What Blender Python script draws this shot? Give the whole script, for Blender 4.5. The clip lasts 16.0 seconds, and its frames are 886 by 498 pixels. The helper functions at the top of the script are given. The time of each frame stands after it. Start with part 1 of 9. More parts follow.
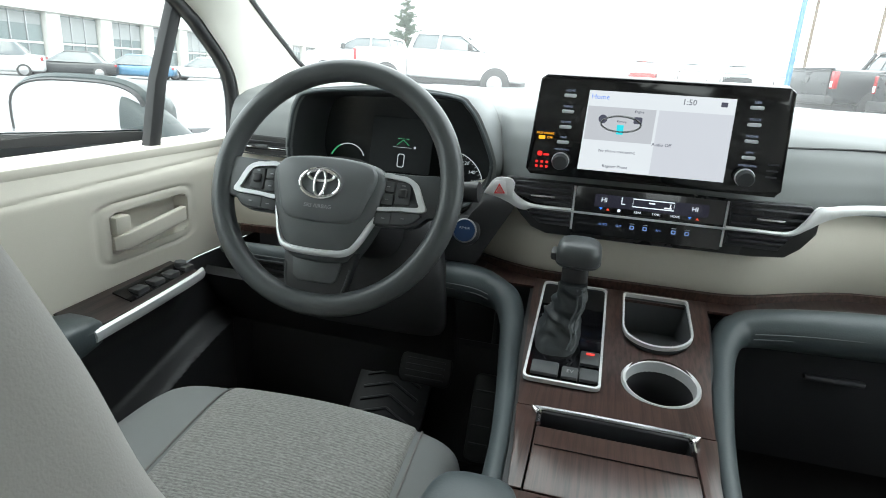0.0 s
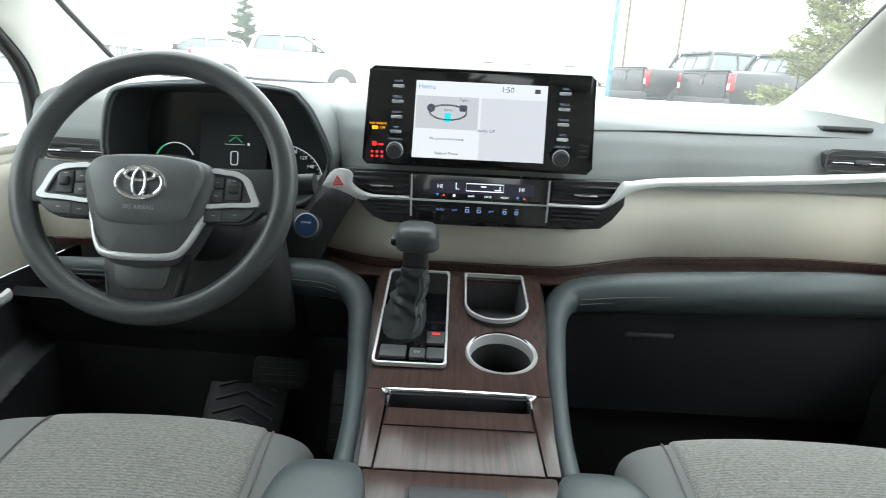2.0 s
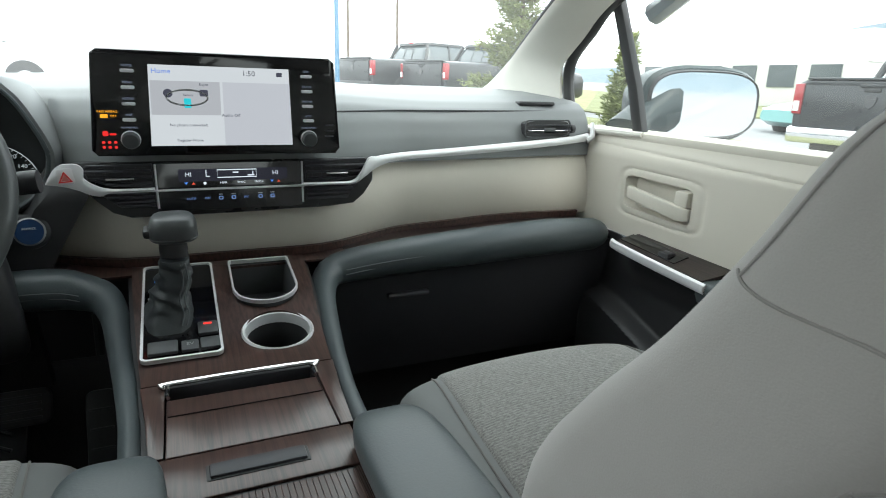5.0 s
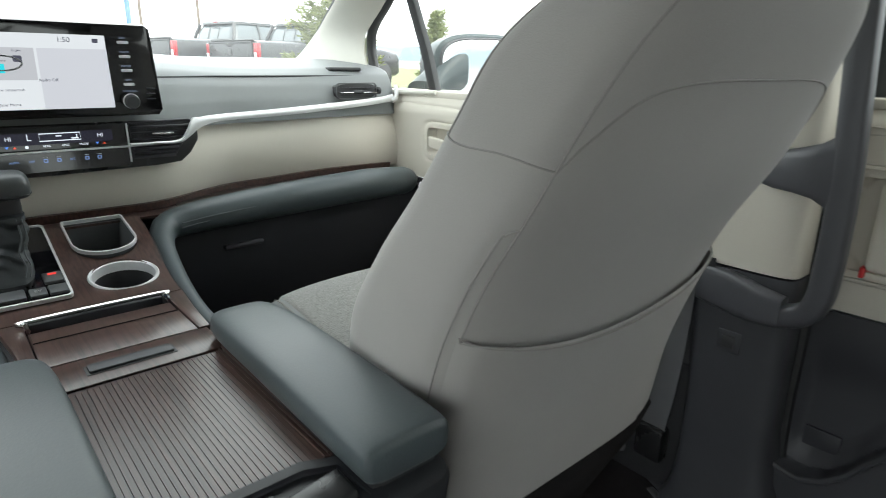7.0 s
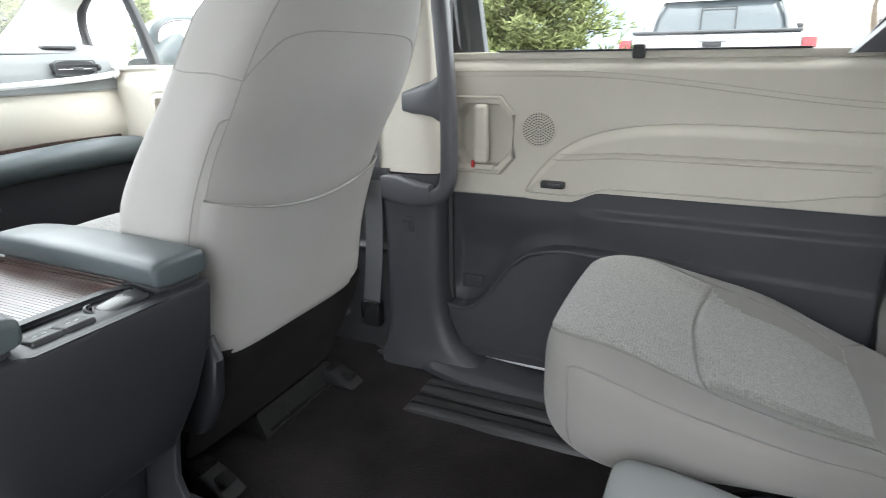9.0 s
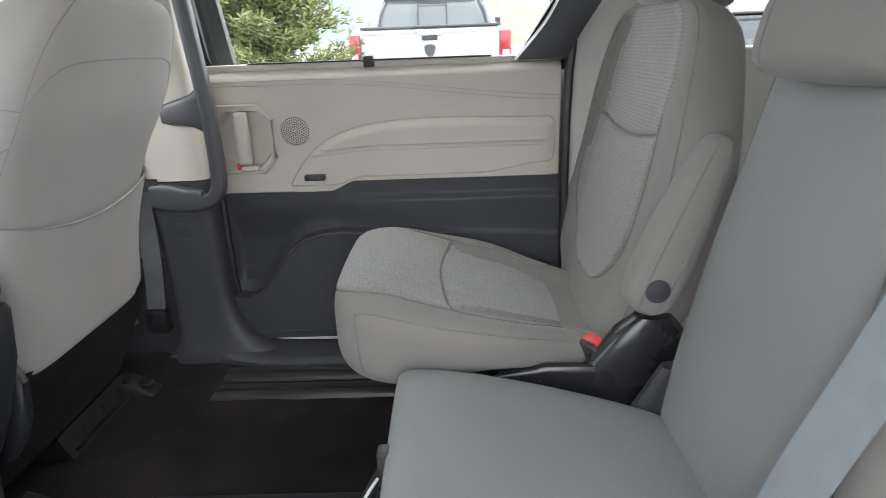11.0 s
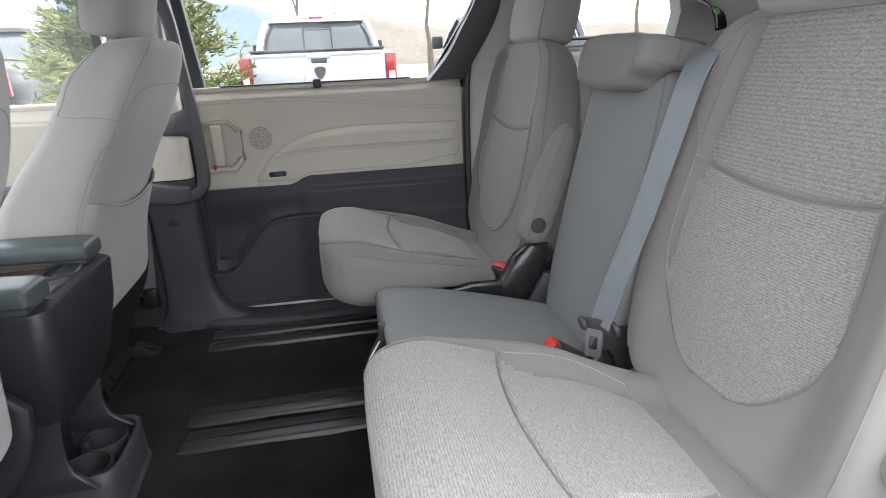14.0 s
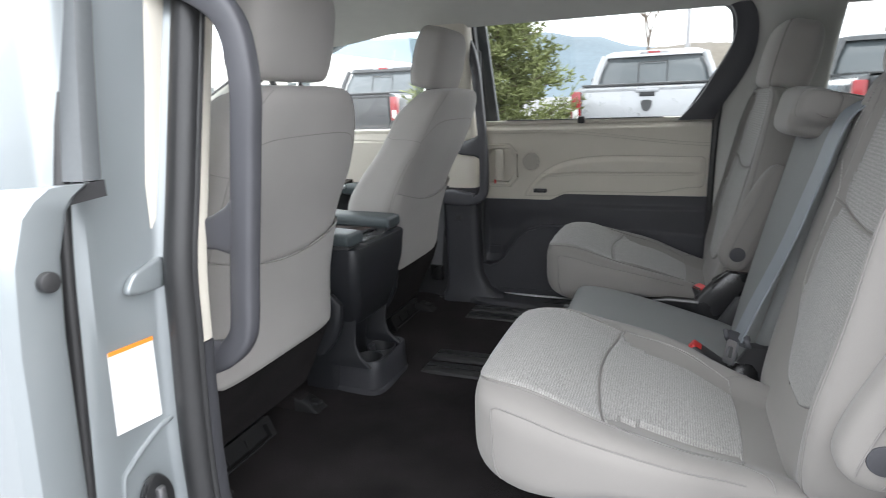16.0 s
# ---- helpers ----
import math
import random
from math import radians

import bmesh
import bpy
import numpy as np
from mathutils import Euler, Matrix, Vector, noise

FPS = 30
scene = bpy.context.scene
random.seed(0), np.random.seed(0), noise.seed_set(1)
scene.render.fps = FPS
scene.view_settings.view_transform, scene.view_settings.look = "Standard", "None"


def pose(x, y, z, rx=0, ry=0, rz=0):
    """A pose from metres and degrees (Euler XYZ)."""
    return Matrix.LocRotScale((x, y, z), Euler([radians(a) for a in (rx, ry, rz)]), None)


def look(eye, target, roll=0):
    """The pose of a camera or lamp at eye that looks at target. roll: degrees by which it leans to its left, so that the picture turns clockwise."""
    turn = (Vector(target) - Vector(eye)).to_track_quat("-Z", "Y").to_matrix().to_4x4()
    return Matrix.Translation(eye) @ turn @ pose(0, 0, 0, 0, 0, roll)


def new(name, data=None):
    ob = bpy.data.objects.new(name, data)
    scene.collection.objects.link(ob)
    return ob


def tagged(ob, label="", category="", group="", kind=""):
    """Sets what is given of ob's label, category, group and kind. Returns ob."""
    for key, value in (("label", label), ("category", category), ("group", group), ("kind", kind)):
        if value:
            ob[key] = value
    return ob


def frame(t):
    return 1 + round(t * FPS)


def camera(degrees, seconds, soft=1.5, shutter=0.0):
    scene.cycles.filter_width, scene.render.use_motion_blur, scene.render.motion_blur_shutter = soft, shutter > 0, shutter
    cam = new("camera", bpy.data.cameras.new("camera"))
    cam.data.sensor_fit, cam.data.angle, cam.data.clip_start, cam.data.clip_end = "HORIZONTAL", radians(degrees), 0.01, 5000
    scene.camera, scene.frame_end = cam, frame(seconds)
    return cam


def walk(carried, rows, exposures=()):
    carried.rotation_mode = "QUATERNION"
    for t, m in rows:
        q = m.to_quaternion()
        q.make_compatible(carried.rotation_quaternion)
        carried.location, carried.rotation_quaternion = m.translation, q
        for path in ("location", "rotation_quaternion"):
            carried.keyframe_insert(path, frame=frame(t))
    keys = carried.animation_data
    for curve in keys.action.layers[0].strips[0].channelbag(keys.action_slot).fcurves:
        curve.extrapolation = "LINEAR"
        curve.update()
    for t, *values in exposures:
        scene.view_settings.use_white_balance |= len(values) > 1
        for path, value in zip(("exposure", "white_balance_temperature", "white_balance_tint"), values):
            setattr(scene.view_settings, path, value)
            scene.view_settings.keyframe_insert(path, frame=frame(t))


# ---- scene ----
cam = camera(73.9, 16.0, soft=0.9, shutter=0.3)
PATH = [
    (0, (-0.065, -0.094, 0.824), (-0.541, 1.761, 0.246), 3.4),
    (0.5, (-0.057, -0.094, 0.822), (-0.454, 1.782, 0.251), 3.2),
    (1, (-0.052, -0.097, 0.822), (-0.341, 1.798, 0.251), 3.1),
    (1.5, (-0.042, -0.1, 0.815), (-0.209, 1.814, 0.257), 2.9),
    (2, (-0.035, -0.103, 0.812), (-0.052, 1.82, 0.262), 2.8),
    (2.5, (-0.025, -0.109, 0.81), (0.107, 1.81, 0.262), 2.6),
    (3, (-0.023, -0.114, 0.809), (0.253, 1.79, 0.266), 2.4),
    (3.5, (-0.026, -0.121, 0.813), (0.377, 1.761, 0.27), 2.2),
    (6, (-0.093, -0.213, 0.784), (0.935, 1.408, 0.224), 1.5),
    (6.5, (-0.111, -0.262, 0.777), (1.024, 1.28, 0.199), 1.1),
    (7, (-0.138, -0.327, 0.771), (1.11, 1.119, 0.18), 0.7),
    (7.5, (-0.195, -0.393, 0.755), (1.181, 0.928, 0.155), 0.4),
    (8, (-0.267, -0.474, 0.728), (1.243, 0.692, 0.127), 0.1),
    (8.5, (-0.329, -0.547, 0.715), (1.298, 0.443, 0.105), -0.3),
    (9, (-0.39, -0.602, 0.729), (1.335, 0.197, 0.109), -0.7),
    (9.5, (-0.443, -0.635, 0.746), (1.359, -0.04, 0.115), -0.9),
    (10, (-0.493, -0.647, 0.743), (1.36, -0.241, 0.108), -1.5),
    (10.2, (-0.513, -0.651, 0.746), (1.352, -0.318, 0.105), -1.6),
    (12.3, (-0.749, -0.537, 0.8), (1.108, -0.868, 0.132), -2.6),
    (12.5, (-0.775, -0.52, 0.799), (1.078, -0.876, 0.135), -2.5),
    (13, (-0.858, -0.489, 0.796), (0.993, -0.871, 0.142), -2.5),
    (13.5, (-0.964, -0.479, 0.801), (0.891, -0.864, 0.159), -2.6),
    (14, (-1.067, -0.472, 0.792), (0.806, -0.81, 0.175), -2.6),
    (14.5, (-1.169, -0.49, 0.779), (0.739, -0.668, 0.206), -2.2),
    (15, (-1.279, -0.555, 0.794), (0.645, -0.476, 0.251), -2.3),
    (15.5, (-1.373, -0.643, 0.823), (0.524, -0.292, 0.297), -2.4),
    (16, (-1.442, -0.766, 0.816), (0.366, -0.061, 0.334), -2.2),
]
EXPOSURES = [(0, 1.74, 6350, 2), (2.4, 1.90, 6350, 2), (3.5, 1.85, 6350, 2), (5.8, 1.26, 6350, 2), (7, 1.68, 6450, 3), (8, 2.38, 6400, 5), (9, 2.82, 6350, 8), (10.2, 2.68, 6380, 9), (12.5, 2.48, 6480, 12), (13.5, 2.38, 6420, 12), (14.5, 2.16, 6380, 13), (15.5, 1.96, 6380, 11), (16, 1.82, 6380, 10)]
walk(cam, [(t, look(eye, target, roll)) for t, eye, target, roll in PATH], EXPOSURES)

# ---- daylight: a bright overcast sky, one wide soft sun ----
world = bpy.data.worlds.new("overcast_sky")
scene.world = world
world.use_nodes = True
wn, wl = world.node_tree.nodes, world.node_tree.links
wn.clear()
sky = wn.new("ShaderNodeTexSky")
sky.sky_type, sky.sun_disc = "NISHITA", False
sky.sun_elevation, sky.sun_rotation = radians(52), radians(170)
sky.air_density, sky.dust_density, sky.ozone_density = 1.0, 4.0, 1.0
cloud_map = wn.new("ShaderNodeTexCoord")
cloud = wn.new("ShaderNodeTexNoise")
cloud.inputs["Scale"].default_value, cloud.inputs["Detail"].default_value = 2.2, 5
cloud_ramp = wn.new("ShaderNodeValToRGB")
cloud_ramp.color_ramp.elements[0].position, cloud_ramp.color_ramp.elements[0].color = 0.33, (0.62, 0.62, 0.62, 1)
cloud_ramp.color_ramp.elements[1].position, cloud_ramp.color_ramp.elements[1].color = 0.58, (1, 1, 1, 1)
white = wn.new("ShaderNodeRGB")
white.outputs[0].default_value = (10.5, 10.7, 11.0, 1)
mix = wn.new("ShaderNodeMix")
mix.data_type = "RGBA"
back = wn.new("ShaderNodeBackground")
back.inputs["Strength"].default_value = 0.15
wout = wn.new("ShaderNodeOutputWorld")
wl.new(cloud_map.outputs["Generated"], cloud.inputs["Vector"])
wl.new(cloud.outputs["Fac"], cloud_ramp.inputs["Fac"])
wl.new(cloud_ramp.outputs["Color"], mix.inputs["Factor"])
wl.new(sky.outputs[0], mix.inputs[6])
wl.new(white.outputs[0], mix.inputs[7])
wl.new(mix.outputs[2], back.inputs[0])
wl.new(back.outputs[0], wout.inputs[0])

sun_data = bpy.data.lights.new("sun", "SUN")
sun_data.energy, sun_data.angle, sun_data.color = 0.7, radians(45), (1.0, 0.96, 0.9)
sun = new("sun", sun_data)
sun.matrix_world = look((0.64, -3.64, 4.73), (0, 0, 0))


# ---- materials ----
def nodes_of(m):
    m.use_nodes = True
    t = m.node_tree
    return t.nodes, t.links, t.nodes["Principled BSDF"]


def material(name, color, rough=0.6, metal=0.0, vary=0.12, scale=9.0, fine=160.0, bump=0.15, depth=0.001, coat=0.0, spec=0.5, sheen=0.0):
    """A surface with broad unevenness and fine grain in colour, roughness and relief."""
    m = bpy.data.materials.new(name)
    n, l, p = nodes_of(m)
    p.inputs["Roughness"].default_value, p.inputs["Metallic"].default_value = rough, metal
    p.inputs["Coat Weight"].default_value, p.inputs["Specular IOR Level"].default_value = coat, spec
    p.inputs["Sheen Weight"].default_value = sheen
    co = n.new("ShaderNodeTexCoord")
    broad, grain = n.new("ShaderNodeTexNoise"), n.new("ShaderNodeTexNoise")
    broad.inputs["Scale"].default_value, broad.inputs["Detail"].default_value = scale, 4
    grain.inputs["Scale"].default_value, grain.inputs["Detail"].default_value = fine, 2
    l.new(co.outputs["Object"], broad.inputs["Vector"])
    l.new(co.outputs["Object"], grain.inputs["Vector"])
    add = n.new("ShaderNodeMath")
    add.operation = "MULTIPLY_ADD"
    add.inputs[1].default_value = 0.5
    l.new(grain.outputs["Fac"], add.inputs[0])
    l.new(broad.outputs["Fac"], add.inputs[2])
    ramp = n.new("ShaderNodeMapRange")
    ramp.inputs["From Min"].default_value, ramp.inputs["From Max"].default_value = 0.4, 1.1
    ramp.inputs["To Min"].default_value, ramp.inputs["To Max"].default_value = 1 - vary, 1 + vary
    l.new(add.outputs[0], ramp.inputs["Value"])
    mul = n.new("ShaderNodeVectorMath")
    mul.operation = "SCALE"
    mul.inputs[0].default_value = color
    l.new(ramp.outputs[0], mul.inputs["Scale"])
    l.new(mul.outputs[0], p.inputs["Base Color"])
    rr = n.new("ShaderNodeMapRange")
    rr.inputs["To Min"].default_value, rr.inputs["To Max"].default_value = max(rough - 0.08, 0.02), min(rough + 0.08, 1)
    l.new(broad.outputs["Fac"], rr.inputs["Value"])
    l.new(rr.outputs[0], p.inputs["Roughness"])
    if bump:
        b = n.new("ShaderNodeBump")
        b.inputs["Strength"].default_value, b.inputs["Distance"].default_value = bump, depth
        l.new(grain.outputs["Fac"], b.inputs["Height"])
        l.new(b.outputs[0], p.inputs["Normal"])
    return m


def woven(name, color, dark, pitch=260.0, axis="Z", stripe=0.2, row=85):
    """A heathered woven cloth: short light and dark yarns in fine rows."""
    m = bpy.data.materials.new(name)
    n, l, p = nodes_of(m)
    p.inputs["Roughness"].default_value, p.inputs["Sheen Weight"].default_value = 0.95, 0.25
    p.inputs["Specular IOR Level"].default_value = 0.2
    co = n.new("ShaderNodeTexCoord")
    stretch = n.new("ShaderNodeMapping")
    stretch.inputs["Scale"].default_value = (0.36, 1, 1)
    l.new(co.outputs["Object"], stretch.inputs["Vector"])
    yarn = n.new("ShaderNodeTexNoise")
    yarn.inputs["Scale"].default_value, yarn.inputs["Detail"].default_value = pitch, 6
    yarn.inputs["Roughness"].default_value = 0.72
    l.new(stretch.outputs[0], yarn.inputs["Vector"])
    rows = n.new("ShaderNodeTexWave")
    rows.bands_direction = axis
    rows.inputs["Scale"].default_value, rows.inputs["Distortion"].default_value = row, 0.9
    rows.inputs["Detail"].default_value, rows.inputs["Detail Scale"].default_value = 2, 8
    l.new(co.outputs["Object"], rows.inputs["Vector"])
    mixf = n.new("ShaderNodeMath")
    mixf.operation = "MULTIPLY_ADD"
    mixf.inputs[1].default_value = stripe
    l.new(rows.outputs["Fac"], mixf.inputs[0])
    l.new(yarn.outputs["Fac"], mixf.inputs[2])
    ramp = n.new("ShaderNodeValToRGB")
    e = ramp.color_ramp.elements
    e[0].position, e[0].color = 0.36 + stripe * 0.4, (*dark, 1)
    e[1].position, e[1].color = 0.66 + stripe * 0.5, (*color, 1)
    l.new(mixf.outputs[0], ramp.inputs["Fac"])
    l.new(ramp.outputs[0], p.inputs["Base Color"])
    b = n.new("ShaderNodeBump")
    b.inputs["Strength"].default_value, b.inputs["Distance"].default_value = 0.35, 0.0012
    l.new(mixf.outputs[0], b.inputs["Height"])
    l.new(b.outputs[0], p.inputs["Normal"])
    return m


def grained_wood(name, light, dark):
    """Dark striped wood: long straight grain lines running fore and aft."""
    m = bpy.data.materials.new(name)
    n, l, p = nodes_of(m)
    p.inputs["Roughness"].default_value, p.inputs["Specular IOR Level"].default_value = 0.28, 0.5
    co, mp = n.new("ShaderNodeTexCoord"), n.new("ShaderNodeMapping")
    mp.inputs["Scale"].default_value = (1.0, 0.035, 0.6)
    l.new(co.outputs["Object"], mp.inputs["Vector"])
    g, h = n.new("ShaderNodeTexNoise"), n.new("ShaderNodeTexNoise")
    g.inputs["Scale"].default_value, g.inputs["Detail"].default_value = 240, 3
    h.inputs["Scale"].default_value, h.inputs["Detail"].default_value = 900, 2
    l.new(mp.outputs[0], g.inputs["Vector"])
    l.new(mp.outputs[0], h.inputs["Vector"])
    s = n.new("ShaderNodeMath")
    s.operation = "MULTIPLY_ADD"
    s.inputs[1].default_value = 0.35
    l.new(h.outputs["Fac"], s.inputs[0])
    l.new(g.outputs["Fac"], s.inputs[2])
    ramp = n.new("ShaderNodeValToRGB")
    e = ramp.color_ramp.elements
    e[0].position, e[0].color = 0.5, (*dark, 1)
    e[1].position, e[1].color = 0.78, (*light, 1)
    l.new(s.outputs[0], ramp.inputs["Fac"])
    l.new(ramp.outputs[0], p.inputs["Base Color"])
    b = n.new("ShaderNodeBump")
    b.inputs["Strength"].default_value, b.inputs["Distance"].default_value = 0.25, 0.0006
    l.new(s.outputs[0], b.inputs["Height"])
    l.new(b.outputs[0], p.inputs["Normal"])
    return m


def glowing(name, color, strength=1.0, base=(0.01, 0.01, 0.01)):
    m = bpy.data.materials.new(name)
    n, l, p = nodes_of(m)
    p.inputs["Base Color"].default_value = (*base, 1)
    p.inputs["Roughness"].default_value = 0.25
    p.inputs["Emission Color"].default_value = (*color, 1)
    p.inputs["Emission Strength"].default_value = strength * 0.40
    return m


def window_glass(name, tint=(1, 1, 1), gloss=0.05, film=0.0):
    """Thin glass: clear, a little glossy, with an even film that catches the daylight to imitate veiling glare."""
    m = bpy.data.materials.new(name)
    m.use_nodes = True
    n, l = m.node_tree.nodes, m.node_tree.links
    n.clear()
    tr, gl, mx, out = n.new("ShaderNodeBsdfTransparent"), n.new("ShaderNodeBsdfGlossy"), n.new("ShaderNodeMixShader"), n.new("ShaderNodeOutputMaterial")
    tr.inputs[0].default_value = (*tint, 1)
    gl.inputs["Roughness"].default_value = 0.03
    mx.inputs[0].default_value = gloss
    l.new(tr.outputs[0], mx.inputs[1])
    l.new(gl.outputs[0], mx.inputs[2])
    last = mx
    if film:
        veil, dm = n.new("ShaderNodeBsdfTranslucent"), n.new("ShaderNodeMixShader")
        veil.inputs[0].default_value = (0.92, 0.92, 0.92, 1)
        dm.inputs[0].default_value = film
        l.new(mx.outputs[0], dm.inputs[1])
        l.new(veil.outputs[0], dm.inputs[2])
        last = dm
    l.new(last.outputs[0], out.inputs[0])
    return m


CLOTH = material("grey_knit_cloth", (0.340, 0.324, 0.308), 0.92, vary=0.07, scale=6, fine=900, bump=0.3, depth=0.0006, spec=0.25, sheen=0.2)
CLOTH_SIDE = material("grey_vinyl_cloth", (0.200, 0.204, 0.204), 0.72, vary=0.06, scale=6, fine=700, bump=0.2, depth=0.0004, spec=0.35)
WEAVE = woven("woven_seat_cloth", (0.325, 0.315, 0.300), (0.150, 0.145, 0.138), 560, "Y", 0.10, 80)
WEAVE_BACK = woven("woven_backrest_cloth", (0.325, 0.315, 0.300), (0.150, 0.145, 0.138), 560, "Z", 0.10, 80)
WEAVE_ROWS = woven("striped_woven_cloth", (0.320, 0.309, 0.293), (0.150, 0.145, 0.138), 600, "Z", 0.085, 50)
BOLSTER = material("smooth_grey_bolster_cloth", (0.202, 0.191, 0.180), 0.85, vary=0.06, scale=6, fine=900, bump=0.25, depth=0.0005, spec=0.3, sheen=0.15)
STITCH = material("dark_stitching", (0.11, 0.12, 0.125), 0.8, vary=0.05, bump=0)
PALE_KEY = material("pale_satin_key", (0.82, 0.83, 0.86), 0.3, vary=0.03, bump=0)
SATIN_BLACK = material("satin_black_plastic", (0.018, 0.018, 0.019), 0.27, vary=0.12, scale=12, fine=300, bump=0.08, depth=0.0003)
# darker cream for tubes that stand in for the shade in moulded grooves
CREAM_LINE = material("shadowed_cream_seam", (0.49, 0.46, 0.40), 0.8, vary=0.05, bump=0)
SOFT_THREAD = material("tonal_grey_thread", (0.265, 0.252, 0.24), 0.9, vary=0.05, bump=0)
THREAD = material("grey_thread", (0.185, 0.176, 0.168), 0.9, vary=0.05, bump=0)
CREAM = material("cream_moulded_trim", (0.60, 0.565, 0.495), 0.62, vary=0.05, scale=5, fine=600, bump=0.12, depth=0.0004, spec=0.35)
DARK = material("charcoal_moulded_trim", (0.047, 0.0475, 0.0535), 0.50, vary=0.14, scale=7, fine=700, bump=0.15, depth=0.0004, spec=0.4)
BLACK = material("black_plastic", (0.031, 0.031, 0.033), 0.5, vary=0.15, scale=8, fine=500, bump=0.1, depth=0.0003)
GLOSS = material("gloss_black", (0.006, 0.006, 0.007), 0.09, vary=0.1, bump=0, coat=0.3)
CARPET = material("black_carpet", (0.0165, 0.0142, 0.0148), 1.0, vary=0.95, scale=5, fine=420, bump=0.9, depth=0.004, spec=0.05, sheen=0.03)
GRIP_SKIN = material("satin_charcoal_grip", (0.072, 0.072, 0.081), 0.42, vary=0.10, scale=7, fine=700, bump=0.12, depth=0.0003, spec=0.5)
DULL_BLACK = material("dull_black_bracket", (0.013, 0.013, 0.0138), 0.6, vary=0.2, scale=9, fine=300, bump=0.1, depth=0.0003, spec=0.35)
RUBBER = material("black_rubber", (0.024, 0.024, 0.025), 0.42, vary=0.15, bump=0.2)
DASH = material("grey_soft_dashboard", (0.20, 0.21, 0.213), 0.52, vary=0.06, scale=6, fine=800, bump=0.2, depth=0.0004, spec=0.45)
LEATHER = material("dark_grey_leather", (0.062, 0.075, 0.080), 0.42, vary=0.10, scale=8, fine=420, bump=0.25, depth=0.0006, spec=0.5)
WHEEL_SKIN = material("black_grained_wheel_skin", (0.070, 0.075, 0.077), 0.36, vary=0.10, scale=9, fine=520, bump=0.35, depth=0.0006, spec=0.5)
CONSOLE_SKIN = material("dark_console_plastic", (0.020, 0.0210, 0.0240), 0.45, vary=0.12, scale=8, fine=700, bump=0.12, depth=0.0003, spec=0.45)
RIM_SKIN = material("black_grained_rim_skin", (0.070, 0.075, 0.077), 0.34, vary=0.10, scale=9, fine=520, bump=0.35, depth=0.0005, spec=0.55)
TRACK = material("satin_black_rail_cover", (0.030, 0.030, 0.031), 0.36, vary=0.06, scale=14, fine=300, bump=0.04, depth=0.0002)
WOOD = grained_wood("dark_striped_wood", (0.074, 0.041, 0.034), (0.030, 0.0175, 0.0150))
DARK_WOOD = grained_wood("black_striped_wood", (0.034, 0.022, 0.020), (0.010, 0.007, 0.006))
SILVER = material("satin_silver", (0.74, 0.74, 0.75), 0.40, metal=0.40, vary=0.05, bump=0)
CHROME = material("chrome", (0.82, 0.82, 0.83), 0.08, metal=1.0, vary=0.03, bump=0)
STEEL = material("dull_steel", (0.35, 0.35, 0.36), 0.4, metal=0.9, vary=0.2, bump=0.1)
GREY_BUTTON = material("dark_grey_button", (0.062, 0.065, 0.068), 0.5, vary=0.1, bump=0)
HEADLINER = material("grey_headliner", (0.50, 0.50, 0.475), 0.95, vary=0.06, scale=10, fine=600, bump=0.3, depth=0.0008, spec=0.2)
PILLAR = material("light_grey_pillar_trim", (0.64, 0.625, 0.57), 0.7, vary=0.05, fine=500, bump=0.15, depth=0.0004, spec=0.35)
DARK_BELT = material("charcoal_seat_belt_webbing", (0.11, 0.11, 0.115), 0.7, vary=0.1, scale=20, fine=900, bump=0.4, depth=0.0006)
BOOT_SKIN = material("black_boot_leather", (0.040, 0.045, 0.048), 0.5, vary=0.15, scale=14, fine=420, bump=0.35, depth=0.0008, spec=0.45)
# sky sheen on the dark webbing is mixed into this paler blue-grey
BELT = material("sheen_grey_belt_webbing", (0.185, 0.205, 0.225), 0.48, vary=0.14, scale=26, fine=900, bump=0.3, depth=0.0005, spec=0.9)
RED = material("red_release_button", (0.62, 0.035, 0.035), 0.4, vary=0.05, bump=0)
PAINT = material("silver_blue_car_paint", (0.265, 0.290, 0.302), 0.32, metal=0.4, vary=0.03, fine=900, bump=0, coat=0.8)
WHITE_PLASTIC = material("white_print", (0.75, 0.75, 0.75), 0.5, vary=0.03, bump=0)
ORANGE = material("orange_print", (0.8, 0.25, 0.03), 0.5, vary=0.03, bump=0)
# film is added to imitate glare washing out the view outside
GLASS = window_glass("veiled_windshield_glass", (0.93, 0.95, 0.94), 0.05, 0.045)
TINT = window_glass("privacy_tinted_glass", (0.57, 0.585, 0.575), 0.05)
FRONT_TINT = window_glass("front_door_glass", (0.86, 0.89, 0.88), 0.05, 0.035)
DOOR_MIRROR = material("dark_teal_mirror_paint", (0.022, 0.036, 0.038), 0.40, vary=0.06, bump=0, coat=0.15, spec=0.35)
MIRROR = material("mirror_glass", (0.9, 0.92, 0.93), 0.02, metal=1.0, vary=0.01, bump=0)


# ---- building tools ----
ORIGIN = {}


def thing(name, at=(0, 0, 0), label="", category="", group="", kind=""):
    ob = new(name)
    ob.empty_display_size = 0.05
    ob.location = at
    ORIGIN[ob] = Vector(at)
    return tagged(ob, label, category, group, kind)


